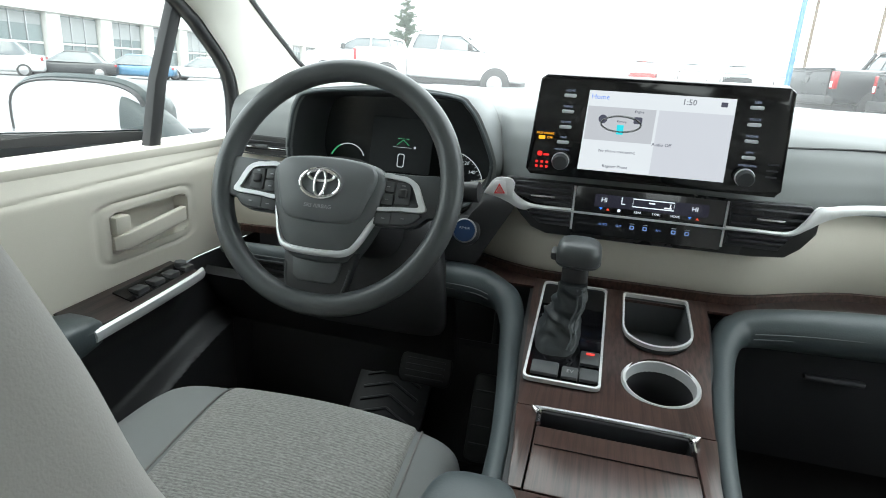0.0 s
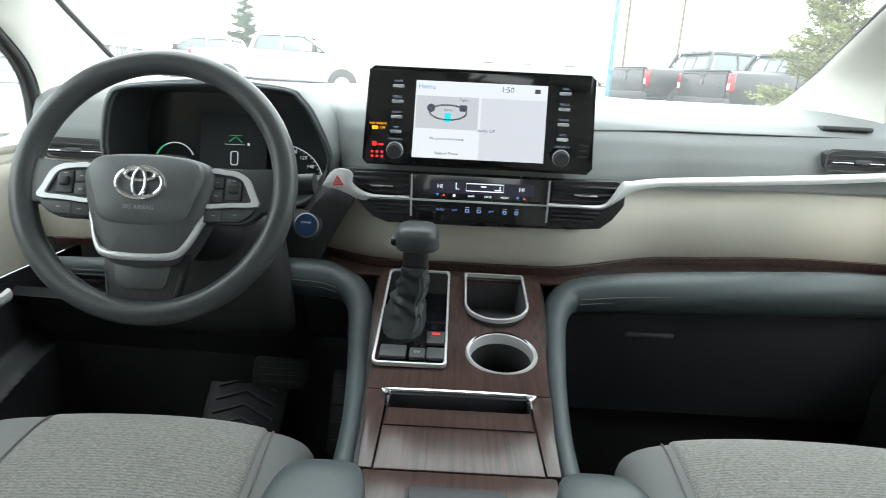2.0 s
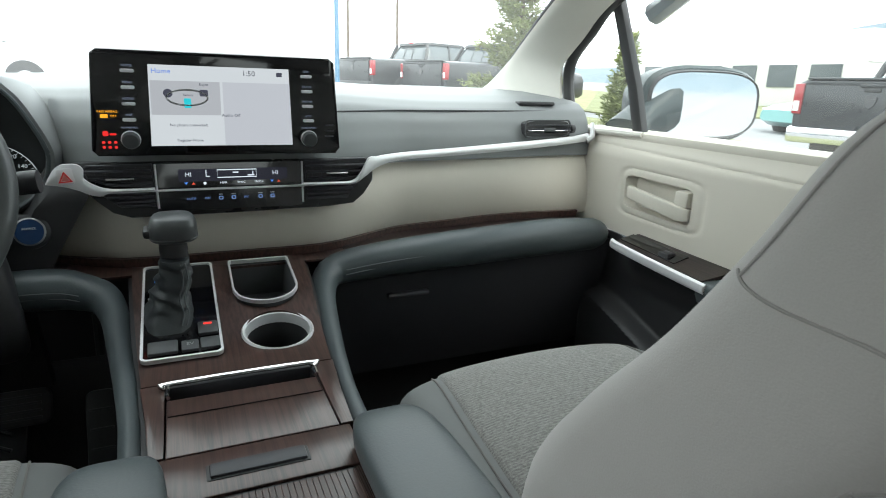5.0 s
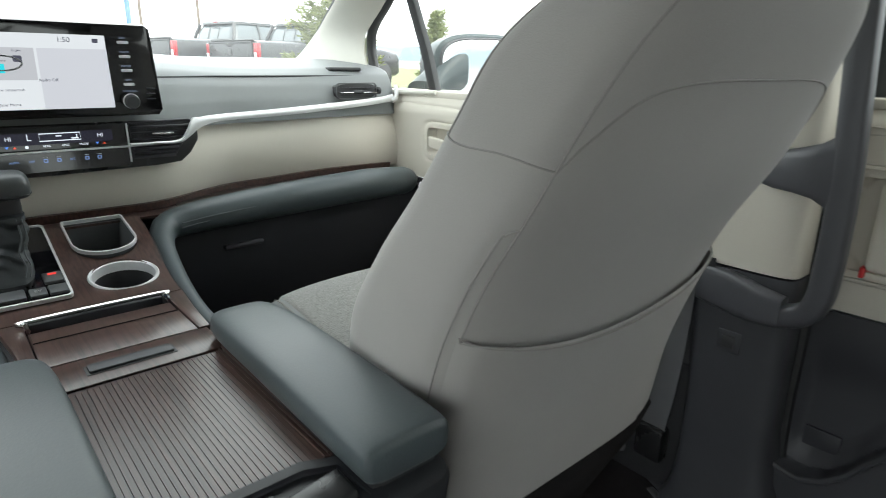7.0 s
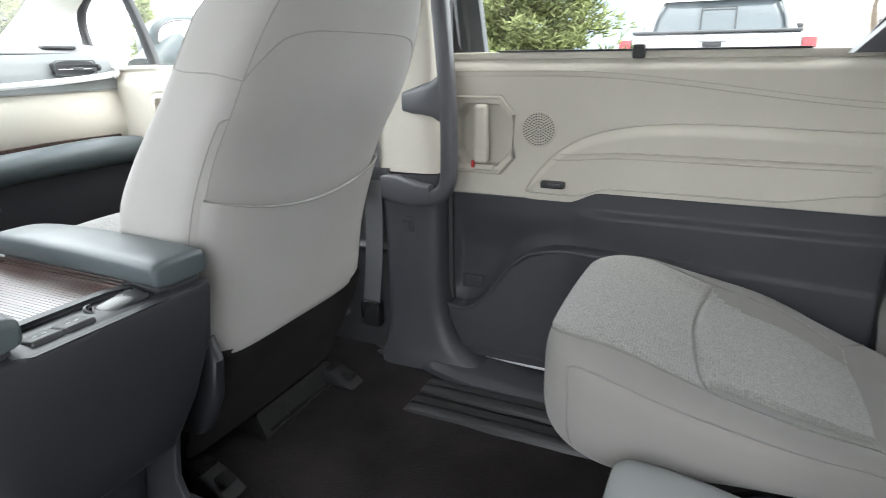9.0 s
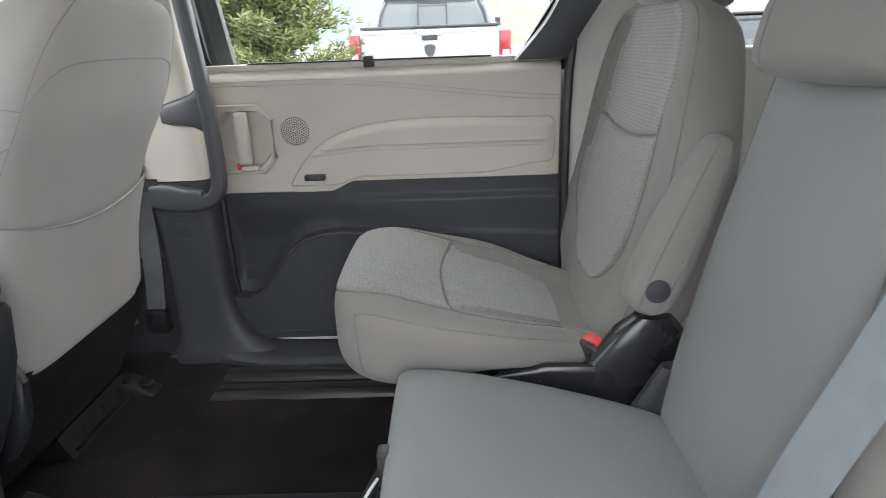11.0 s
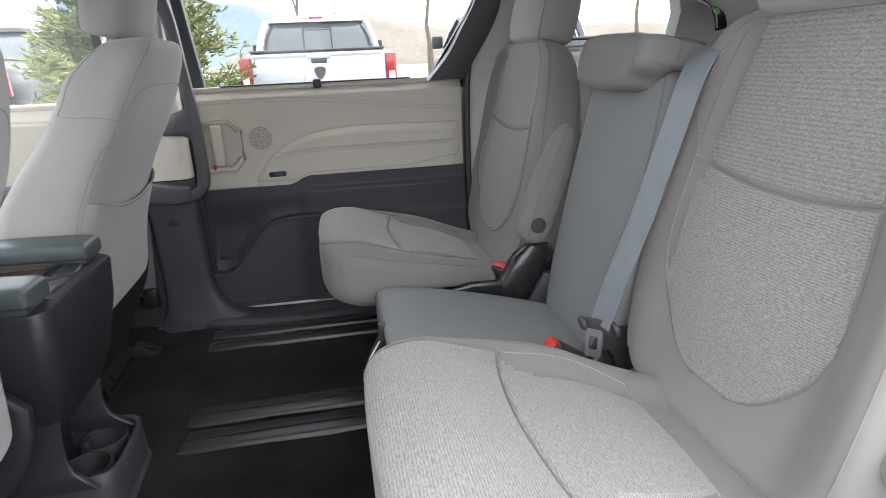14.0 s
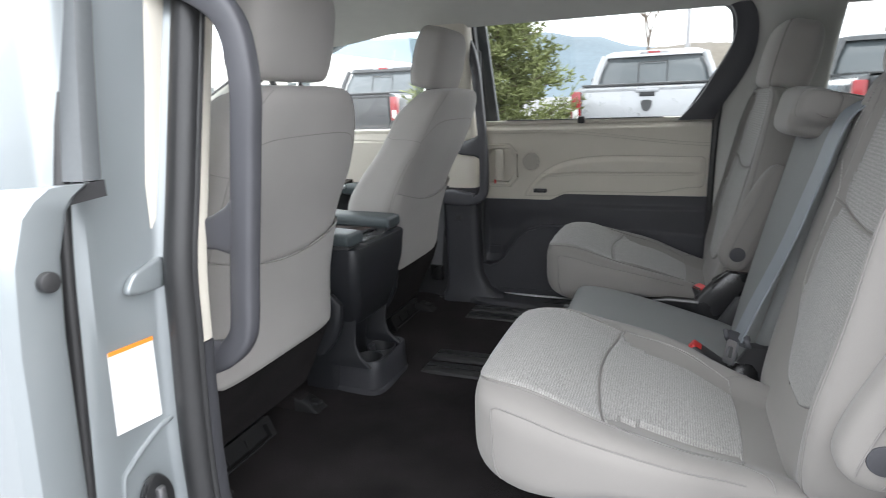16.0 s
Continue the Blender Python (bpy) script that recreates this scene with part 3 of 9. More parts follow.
def sliding_door():
    d = thing("sliding_door", (0.83, -0.48, 0.05), "closed sliding door with cream upper and charcoal lower trim", "door", kind="structure")
    up = part("upper_trim", panel_sheet(cream_x, -0.062, -0.895, door_split, lambda y: 0.737, 190, 120), CREAM, d, "cream moulded door trim with stitched lines")
    def line(name, f, y0, y1, r=0.0014, n=60):
        part(name, tube([(cream_x(y, f(y)) - 0.0006, y, f(y)) for y in [y0 + (y1 - y0) * i / n for i in range(n + 1)]], r, 6), CREAM_LINE, up)
    top_line = lambda y: 0.700 - 0.055 * smoothstep(-0.30, -0.95, y)
    line("stitch_line", top_line, -0.064, -0.893, 0.0012)
    line("stitch_line", lambda y: top_line(y) - 0.010, -0.064, -0.893, 0.0012)
    line("arc_seam", lambda y: arc_z(y) + 0.001, -0.237, -0.872, 0.0020, 110)
    line("inset_line", lambda y: 0.5345 + 0.01 * smoothstep(-0.30, -0.45, y), -0.312, -0.85, 0.0013)
    line("inset_line", lambda y: 0.5225 + 0.01 * smoothstep(-0.30, -0.45, y), -0.297, -0.85, 0.0013)
    line("lower_seam", lambda y: 0.449 + 0.020 * smoothstep(-0.34, -0.42, y) + 0.022 * smoothstep(-0.70, -0.86, y), -0.238, -0.868, 0.0018)
    part("arc_end", tube([(cream_x(y, z) - 0.0006, y, z) for y, z in [(-0.872, arc_z(-0.872)), (-0.882, 0.585), (-0.884, 0.54), (-0.880, 0.50), (-0.868, 0.491)]], 0.0018, 6, smooth=5), CREAM_LINE, up)
    def lower(u, v):
        z0 = 0.058
        z = z0 + (0.43 - z0) * v
        y0 = -0.033 - 0.085 * max(0.0, (0.135 - z) / 0.08) ** 2.2
        y = y0 + (-0.895 - y0) * u
        zz = z + (door_split(y) - 0.43) * v ** 3
        return dark_x(y, zz), y, zz
    bm = sheet(lower, 200, 120)
    bmesh.ops.recalc_face_normals(bm, faces=bm.faces)
    low = part("lower_trim", bm, DARK, d, "charcoal door trim with a map pocket")
    part("pocket_rim", tube([(dark_x(y, rim_z(y) - 0.008) + 0.001, y, rim_z(y) - 0.003) for y in [-0.036 - 0.50 * i / 90 for i in range(91)]], [0.0045] * 70 + [0.003, 0.001], 8), DARK, low, "rolled pocket edge")
    part("pocket_divider", span((0.826, -0.142, 0.205), (0.834, -0.090, 0.238), 0.003), DARK, low)
    part("lower_step", tube([(dark_x(y, 0.078) - 0.001, y, 0.078) for y in [-0.10 - 0.75 * i / 30 for i in range(31)]], 0.003, 6), DARK, low)
    part("outer_skin", span((0.885, -1.02, -0.12), (0.915, 0.02, 0.735), 0.01), PAINT, d, "silver painted steel")
    part("sill_ledge", span((0.842, -0.90, 0.722), (0.885, -0.06, 0.737), 0.004), CREAM, d)
    part("scuff_edge", tube([(0.796, -0.115, 0.056), (0.792, -0.22, 0.049), (0.792, -0.40, 0.047), (0.795, -0.66, 0.050)], 0.0045, 6, smooth=4), WHITE_PLASTIC, d, "bare white painted lower edge")
    slot = part("shade_slot", span((0.838, -0.735, 0.7365), (0.856, -0.165, 0.7400), 0.001), BLACK, d, "narrow black sunshade slot")
    part("shade_tab", span((0.828, -0.461, 0.722), (0.850, -0.437, 0.748), 0.004), BLACK, d, "black sunshade pull tab")
    # pull handle
    part("handle_bezel", rim_of([(-0.070, -0.045), (-0.070, 0.045), (-0.040, 0.079), (0.070, 0.079), (0.070, -0.079), (-0.040, -0.079)][::-1], [(-0.060, -0.040), (-0.060, 0.040), (-0.034, 0.067), (0.070, 0.067), (0.070, -0.067), (-0.034, -0.067)][::-1], 0.010, basis((0.829, -0.137, 0.566), (0, -1, 0), (0, 0, 1)) @ Matrix.Rotation(math.pi, 4, "Y")), CREAM, d)
    oct_ = [(-0.207, 0.521), (-0.207, 0.611), (-0.177, 0.646), (-0.068, 0.646), (-0.068, 0.487), (-0.177, 0.487)]
    part("bezel_edge", tube([(0.8255, y, z) for y, z in oct_], 0.0042, 8, True), CREAM, d, "raised edge of the handle bezel")
    part("bezel_gap", tube([(0.8295, -0.137 + (y + 0.137) * 1.05, 0.566 + (z - 0.566) * 1.06) for y, z in oct_], 0.0018, 6, True), CREAM_LINE, d)
    h = part("door_handle", span((0.808, -0.153, 0.505), (0.834, -0.121, 0.632), 0.009, 3), CREAM, d, "cream upright pull lever")
    part("red_mark", span((0.806, -0.124, 0.497), (0.822, -0.118, 0.512), 0.001), RED, h)
    part("lock_slider", span((0.815, -0.165, 0.492), (0.83, -0.121, 0.504), 0.003), CREAM, d)
    # speaker: ring and a grille of small round holes
    sp = part("speaker", disc(0.037, 0.006, (0.826, -0.263, 0.583), 40, 0.002, Matrix.Rotation(math.pi / 2, 4, "Y")), CREAM, d, "round perforated speaker grille")
    holes = []
    for ring in range(1, 7):
        n = ring * 6
        for j in range(n):
            a = 2 * math.pi * (j + 0.5 * (ring % 2)) / n
            r = ring * 0.0053
            holes.append(disc(0.0016, 0.001, (0.8226, -0.263 + r * math.cos(a), 0.583 + r * math.sin(a)), 6, 0, Matrix.Rotation(math.pi / 2, 4, "Y")))
    part("grille_holes", join(*holes), BLACK, sp)
    sw = part("window_switch", span((0.803, -0.326, 0.464), (0.822, -0.276, 0.478), 0.003), BLACK, d, "black window switch")
    part("rocker", span((0.8, -0.318, 0.467), (0.806, -0.292, 0.475), 0.002), GREY_BUTTON, sw)
    # window: glass and its black surround
    def gl(u, v):
        z = 0.725 + 0.42 * v
        return side_x(z) + 0.01, -0.03 - 0.95 * u, z
    part("window_pane", sheet(gl, 6, 6), TINT, d)
    outer = [(-0.02, 0.70), (-0.02, 1.19), (-0.5, 1.19), (-1.02, 1.17), (-1.03, 0.95), (-1.0, 0.70)]
    inner = [(-0.075, 0.715), (-0.065, 1.125), (-0.5, 1.128), (-0.925, 1.085), (-0.940, 0.965), (-0.785, 0.715)]
    def dense(o, r):
        pts = []
        k = len(o)
        for i in range(k):
            a, b, c = Vector(o[i - 1]), Vector(o[i]), Vector(o[(i + 1) % k])
            p, q = b + (a - b).normalized() * r, b + (c - b).normalized() * r
            for j in range(6):
                t = j / 5
                pts.append((1 - t) ** 2 * p + 2 * t * (1 - t) * b + t * t * q)
        return pts
    oo, ii = dense(outer, 0.02), dense(inner, 0.04)
    rings = [[(side_x(p.y) + 0.014 - dx * smoothstep(0.73, 0.80, p.y), p.x, p.y) for p in pts] for pts, dx in ((oo, 0.0), (oo, 0.036), (ii, 0.036), (ii, 0.0))]
    part("window_frame", loft(rings, True, False, True), BLACK, d, "black window surround")
    # dark tapered applique at the rear of the window
    tri = [(-0.795, 0.737), (-0.905, 0.737), (-0.955, 0.95), (-0.93, 0.96), (-0.90, 0.90), (-0.85, 0.80)]
    rings = [[(side_x(z) - dx, y, z) for y, z in tri] for dx in (0.018, 0.030)]
    part("corner_cover", loft(rings), DARK, d)
    # broad dark sweep of trim up the rear edge of the window
    inner = [(0.775, -0.784, 0.728), (0.762, -0.845, 0.80), (0.752, -0.885, 0.87), (0.737, -0.925, 0.945), (0.715, -0.940, 1.01), (0.698, -0.925, 1.068), (0.690, -0.88, 1.105)]
    outer = [(0.772, -0.895, 0.728), (0.756, -0.925, 0.785), (0.744, -0.965, 0.85), (0.728, -0.995, 0.92), (0.706, -1.002, 0.99), (0.688, -0.99, 1.055), (0.680, -0.95, 1.11)]
    a, b = smooth_path(inner, 5), smooth_path(outer, 5)
    rows = [[a[i].lerp(b[i], j / 5) - Vector((0.006 * math.sin(math.pi * j / 5), 0, 0)) for j in range(6)] + [b[i] + Vector((0.06, 0, 0)), a[i] + Vector((0.06, 0, 0))] for i in range(len(a))]
    part("rear_sweep", loft(rows), DARK, d, "charcoal sweep round the window's rear edge")


sliding_door()


def rect_ring(c, a, b, n=20, e=0.5):
    c, a, b = Vector(c), Vector(a), Vector(b)
    return [c + a * power(math.cos(t), e) + b * power(math.sin(t), e) for t in (2 * math.pi * j / n for j in range(n))]


def b_pillar(side, dy=0.0):
    s = side
    t = thing("b_pillar_trim", (s * 0.79, 0.03 + dy, 0), "pillar trim, cream above and charcoal below", "pillar trim", kind="structure")
    up = [(0.792, 0.487), (0.790, 0.60), (0.785, 0.72), (0.760, 0.85), (0.735, 1.0), (0.700, 1.14)]
    part("upper_trim", loft([rect_ring((s * x, 0.020 + dy, z), (0.045, 0, 0), (0, 0.080, 0), 28, 0.4) for x, z in up]), CREAM, t, "cream upper pillar trim")
    lo = [(0.797, 0.0, 0.082, 0.140, -0.045), (0.797, 0.045, 0.080, 0.132, -0.040), (0.796, 0.060, 0.072, 0.112, -0.028), (0.796, 0.085, 0.063, 0.092, -0.014), (0.796, 0.14, 0.056, 0.076, -0.002), (0.796, 0.22, 0.050, 0.070, 0.004), (0.794, 0.35, 0.048, 0.072, 0.008), (0.792, 0.484, 0.047, 0.081, 0.020)]
    part("lower_trim", loft([rect_ring((s * x, yc + dy, z), (a, 0, 0), (0, b, 0), 32, 0.4) for x, z, a, b, yc in lo]), DARK, t, "charcoal lower pillar trim")
    if s > 0:
        part("door_seal", tube([(0.808, -0.066, 1.0), (0.812, -0.066, 0.48), (0.812, -0.066, 0.24), (0.812, -0.074, 0.15), (0.810, -0.100, 0.085), (0.806, -0.16, 0.060), (0.802, -0.24, 0.048)], 0.009, 8, smooth=5), RUBBER, t, "black rubber door seal")
    outlet = part("power_outlet", span((s * 0.75 - 0.006, -0.004 + dy, 0.350), (s * 0.75 + 0.006, 0.032 + dy, 0.386), 0.003), DARK, t, "small square socket cover")
    part("outlet_face", span((s * 0.745 - 0.004, 0.004 + dy, 0.358), (s * 0.745 + 0.004, 0.024 + dy, 0.378), 0.002), BLACK, outlet)
    return t


b_pillar(1)


def grab_handle(s, x, bar, arms, a=0.016, b=0.0165):
    """A squared grip that stands off the pillar on two arms."""
    g = thing("grab_handle", (s * x, bar[-1][1], bar[-1][2]), "charcoal moulded assist grip on the door pillar", "grab handle", "assist grips")
    path, rings = smooth_path([(x + o, y, z) for o, y, z in bar], 5), []
    for i, q in enumerate(path):
        dr = (path[min(i + 1, len(path) - 1)] - path[max(i - 1, 0)]).normalized()
        sd = Vector((1, 0, 0)) - dr * dr.x
        sd.normalize()
        rings.append([(s * w.x, w.y, w.z) for w in rect_ring(q, sd * a, dr.cross(sd) * b, 20, 0.55)])
    part("grip", loft(rings), GRIP_SKIN, g, "squared charcoal grip")
    for name, pts in arms:
        part(name, loft([[(s * w.x, w.y, w.z) for w in rect_ring((x + o, y, z), (a * 0.92, 0, 0), (0, 0, h), 20, 0.5)] for o, y, z, h in pts]), GRIP_SKIN, g)
    seam = path[8]
    part("grip_joint", loft([rect_ring((s * seam.x, seam.y, seam.z + e), (a * 1.01, 0, 0), (0, b * 1.01, 0), 20, 0.55) for e in (-0.0006, 0.0006)]), BLACK, g)
    return g


grab_handle(1, 0.721, [(0.044, -0.010, 1.05), (0.018, -0.050, 1.02), (0, -0.078, 0.93), (0, -0.090, 0.80), (0, -0.100, 0.68), (0, -0.104, 0.60), (0, -0.104, 0.52), (0, -0.100, 0.477), (0.002, -0.084, 0.452), (0.006, -0.050, 0.440), (0.016, -0.005, 0.438)],
            (("upper_arm", ((0.030, 0.012, 0.640, 0.020), (0.018, -0.015, 0.642, 0.026), (0.004, -0.045, 0.646, 0.030), (0.0, -0.070, 0.648, 0.036), (0.0, -0.094, 0.650, 0.052))),
             ("lower_arm", ((0.034, 0.075, 0.452, 0.030), (0.026, 0.030, 0.450, 0.033), (0.010, -0.020, 0.446, 0.028), (0.002, -0.060, 0.447, 0.022)))))


def sill_plate(s):
    t = thing("door_sill_plate", (s * 0.74, -0.4, 0), "charcoal ribbed door sill plate", "sill plate", "sill plates")
    # the inner edge swings out round the foot of the pillar
    edge = smooth_path([(0.800, 0.17, 0), (0.762, 0.085, 0), (0.728, 0.0, 0), (0.696, -0.085, 0), (0.680, -0.17, 0), (0.683, -0.33, 0), (0.690, -0.6, 0), (0.695, -1.0, 0)], 6)
    rings = []
    for q in edge:
        k = smoothstep(-0.40, -0.05, q.y)
        rings.append([(s * (q.x + o), q.y, z) for o, z in ((0.0, 0.004), (0.002, 0.026 + 0.012 * k), (0.012, 0.034 + 0.014 * k), (0.030, 0.036 + 0.014 * k))] + [(s * 0.835, q.y, 0.037 + 0.012 * k), (s * 0.86, q.y, 0.03), (s * 0.86, q.y, -0.02), (s * (q.x + 0.01), q.y, -0.01)])
    part("plate", loft(rings), DARK, t)
    part("edge_roll", tube([(s * (q.x - 0.010), q.y, 0.006) for q in edge if q.y < 0.12], 0.016, 10), TRACK, t, "rounded black carpet edge strip")
    for i, x in enumerate((0.748, 0.764, 0.780, 0.794)):
        part("rib", tube([(s * x, -0.22 - 0.01 * i, 0.0375), (s * x, -0.95, 0.0375)], 0.002, 6), RUBBER, t)


sill_plate(1)
sill_plate(-1)

# belt running down the far pillar to its floor anchor
b = thing("front_seat_belt", (0.757, 0.10, 0.16), "grey lap and shoulder belt hanging beside the pillar", "seat belt")
part("webbing", ribbon([(0.735, 0.100, 0.96), (0.742, 0.099, 0.6), (0.744, 0.100, 0.34), (0.745, 0.118, 0.155)], 0.045, 0.002, (0, 1, 0.1), 4), DARK_BELT, b)
part("anchor", span((0.733, 0.092, 0.098), (0.765, 0.145, 0.165), 0.008), SATIN_BLACK, b)


# ---- rear quarter of the cabin ----
def quarter(s, dy=0.0):
    t = thing("quarter_trim", (s * 0.8, -1.5, 0), "grey rear quarter trim round the side glass", "quarter trim", kind="structure")
    part("c_pillar", loft([rect_ring((s * x, y + dy, z), (0.05, 0, 0), (0, w, 0), 20, 0.5) for x, y, z, w in ((0.83, -1.06, 0.05, 0.155), (0.83, -1.06, 0.5, 0.155), (0.825, -1.06, 0.73, 0.155), (0.785, -1.085, 0.92, 0.14), (0.745, -1.09, 1.05, 0.145), (0.715, -1.06, 1.15, 0.18))]), HEADLINER, t, "light grey pillar trim")
    part("lower_panel", span((min(s * 0.80, s * 0.84), -2.35, 0.0), (max(s * 0.80, s * 0.84), -1.05, 0.74), 0.012), PILLAR, t)
    part("upper_rail", span((min(s * 0.70, s * 0.77), -2.35, 1.06), (max(s * 0.70, s * 0.77), -1.05, 1.16), 0.02), HEADLINER, t)
    part("d_pillar", loft([rect_ring((s * x, y, z), (0.05, 0, 0), (0, w, 0), 16, 0.5) for x, y, z, w in ((0.82, -1.98, 0.70, 0.42), (0.78, -1.98, 0.9, 0.40), (0.72, -1.95, 1.12, 0.46))]), HEADLINER, t)
    def gl(u, v):
        z = 0.73 + 0.36 * v
        return s * side_x(z), -1.05 - 0.9 * u, z
    part("window_pane", sheet(gl, 3, 3), TINT, t)
    part("rubber_seal", tube([(s * 0.79, -0.905 + dy, 0.06), (s * 0.79, -0.905 + dy, 0.70), (s * 0.765, -0.945 + dy, 0.9), (s * 0.735, -0.955 + dy, 1.06), (s * 0.705, -0.90 + dy, 1.125), (s * 0.70, -0.3, 1.135)], 0.011, 8, smooth=5), RUBBER, t)


quarter(1)
quarter(-1, -0.15)

tg = thing("tailgate", (0, -2.3, 0), "closed tailgate with grey trim and a wide rear window", "tailgate", kind="structure")
part("lower_panel", span((-0.8, -2.40, 0.0), (0.8, -2.34, 0.84), 0.02), HEADLINER, tg)
for s in (-1, 1):
    part("side_frame", span((min(s * 0.50, s * 0.82), -2.40, 0.84), (max(s * 0.50, s * 0.82), -2.34, 1.08), 0.02), HEADLINER, tg)
part("header", span((-0.75, -2.36, 1.06), (0.75, -2.28, 1.16), 0.02), HEADLINER, tg)
part("rear_window", sheet(lambda u, v: (-0.50 + 1.0 * u, -2.37 + 0.05 * v, 0.84 + 0.22 * v), 4, 3), TINT, tg)


# ---- windshield, its pillars and the front doors ----
ws = thing("windshield", (0, 1.3, 0.8), "wide clear windshield", "windshield", kind="structure")
pane = part("pane", sheet(lambda u, v: ((-0.86 + 1.72 * u) * (1 - 0.16 * v), 1.62 - 1.13 * v - 0.22 * (2 * u - 1) ** 2 * (1 - 0.5 * v), 0.77 + 0.385 * v), 16, 10), GLASS, ws)
pane.visible_shadow = False
part("header", span((-0.66, 0.42, 1.115), (0.66, 0.56, 1.16), 0.02), HEADLINER, ws)


def a_pillar(s):
    t = thing("a_pillar_trim", (s * 0.73, 0.95, 0.75), "light grey windshield pillar trim", "pillar trim", kind="structure")
    if s > 0:
        inner = smooth_path([(0.700, 1.40, 0.752), (0.738, 1.35, 0.788), (0.728, 1.22, 0.848), (0.696, 1.094, 0.897), (0.650, 0.898, 0.973), (0.595, 0.60, 1.085)], 6)
        outer = smooth_path([(0.766, 0.985, 0.690), (0.766, 1.030, 0.772), (0.763, 1.031, 0.852), (0.757, 0.958, 0.915), (0.745, 0.867, 0.972), (0.710, 0.58, 1.075)], 6)
    else:
        inner = smooth_path([(0.760, 1.38, 0.742), (0.800, 1.27, 0.812), (0.788, 1.17, 0.855), (0.773, 1.091, 0.885), (0.748, 0.971, 0.932), (0.650, 0.58, 1.075)], 6)
        outer = smooth_path([(0.772, 0.962, 0.670), (0.772, 0.964, 0.750), (0.769, 0.940, 0.807), (0.765, 0.876, 0.864), (0.758, 0.800, 0.911), (0.710, 0.48, 1.045)], 6)
    def skin(u, v):
        i = u * (len(inner) - 1)
        k = min(int(i), len(inner) - 2)
        a, b = inner[k].lerp(inner[k + 1], i - k), outer[k].lerp(outer[k + 1], i - k)
        p = a.lerp(b, v)
        bulge = 0.016 * math.sin(math.pi * v) ** 0.7
        return s * (p.x - bulge), p.y - bulge * 0.9, p.z - bulge * 0.2
    bm = sheet(skin, 30, 16, 0.012)
    bmesh.ops.recalc_face_normals(bm, faces=bm.faces)
    part("trim", bm, PILLAR, t)
    part("glass_edge", tube([(s * p.x, p.y + 0.006, p.z + 0.004) for p in inner], 0.006, 8), BLACK, t, "black printed glass edge")
    # slim black bar between the corner glass and the door glass
    part("division_bar", loft([rect_ring((s * (side_x(z) - 0.02), y, z), (0.012, 0, 0), (0, w, 0), 12, 0.6) for y, z, w in (((0.818, 0.69, 0.016), (0.838, 0.80, 0.015), (0.868, 0.95, 0.014), (0.876, 0.99, 0.013)) if s > 0 else ((0.769, 0.65, 0.015), (0.789, 0.78, 0.0145), (0.811, 0.91, 0.014), (0.828, 1.0, 0.013)))]), BLACK, t)
    part("corner_seal", tube([(s * (p.x + 0.014), p.y - 0.006, p.z) for p in outer], 0.013, 10), RUBBER, t, "dark rubber seal")
    if s > 0:
        part("sill_seal", tube([(s * 0.79, 0.78, 0.712), (s * 0.785, 0.98, 0.708)], 0.006, 8), PILLAR, t)


a_pillar(1)
a_pillar(-1)


def front_panel_x(y, z):
    x = 0.775 + 0.02 * smoothstep(0.66, 0.715, z)
    # rounded recess of the pull handle, in a shallow raised field
    c = z - 0.597 - 0.02 * (y - 0.70)
    h = ((abs(y - 0.705) / 0.088) ** 8 + (abs(c) / 0.033) ** 8) ** 0.125
    g = ((abs(y - 0.700) / 0.108) ** 6 + (abs(c) / 0.048) ** 6) ** 0.1667
    x += 0.003 * groove(g - 1.0, 0.05) + 0.022 * smoothstep(1.0, 0.93, h)
    x += 0.003 * groove(z - 0.685 + 0.03 * (0.9 - y), 0.003)
    return x


def front_dark_x(y, z):
    x = 0.772
    rim = 0.385 - 0.085 * smoothstep(0.88, 0.50, y)
    x -= 0.045 * smoothstep(-0.004, 0.016, rim - z) * smoothstep(0.90, 0.84, y) * smoothstep(0.26, 0.36, y) + 0.008 * groove(rim - z - 0.006, 0.008)
    x -= 0.030 * smoothstep(0.40, 0.47, z) * smoothstep(0.80, 0.70, y)
    return x


def front_split(y):
    return 0.495 + 0.012 * smoothstep(0.55, 0.85, y)


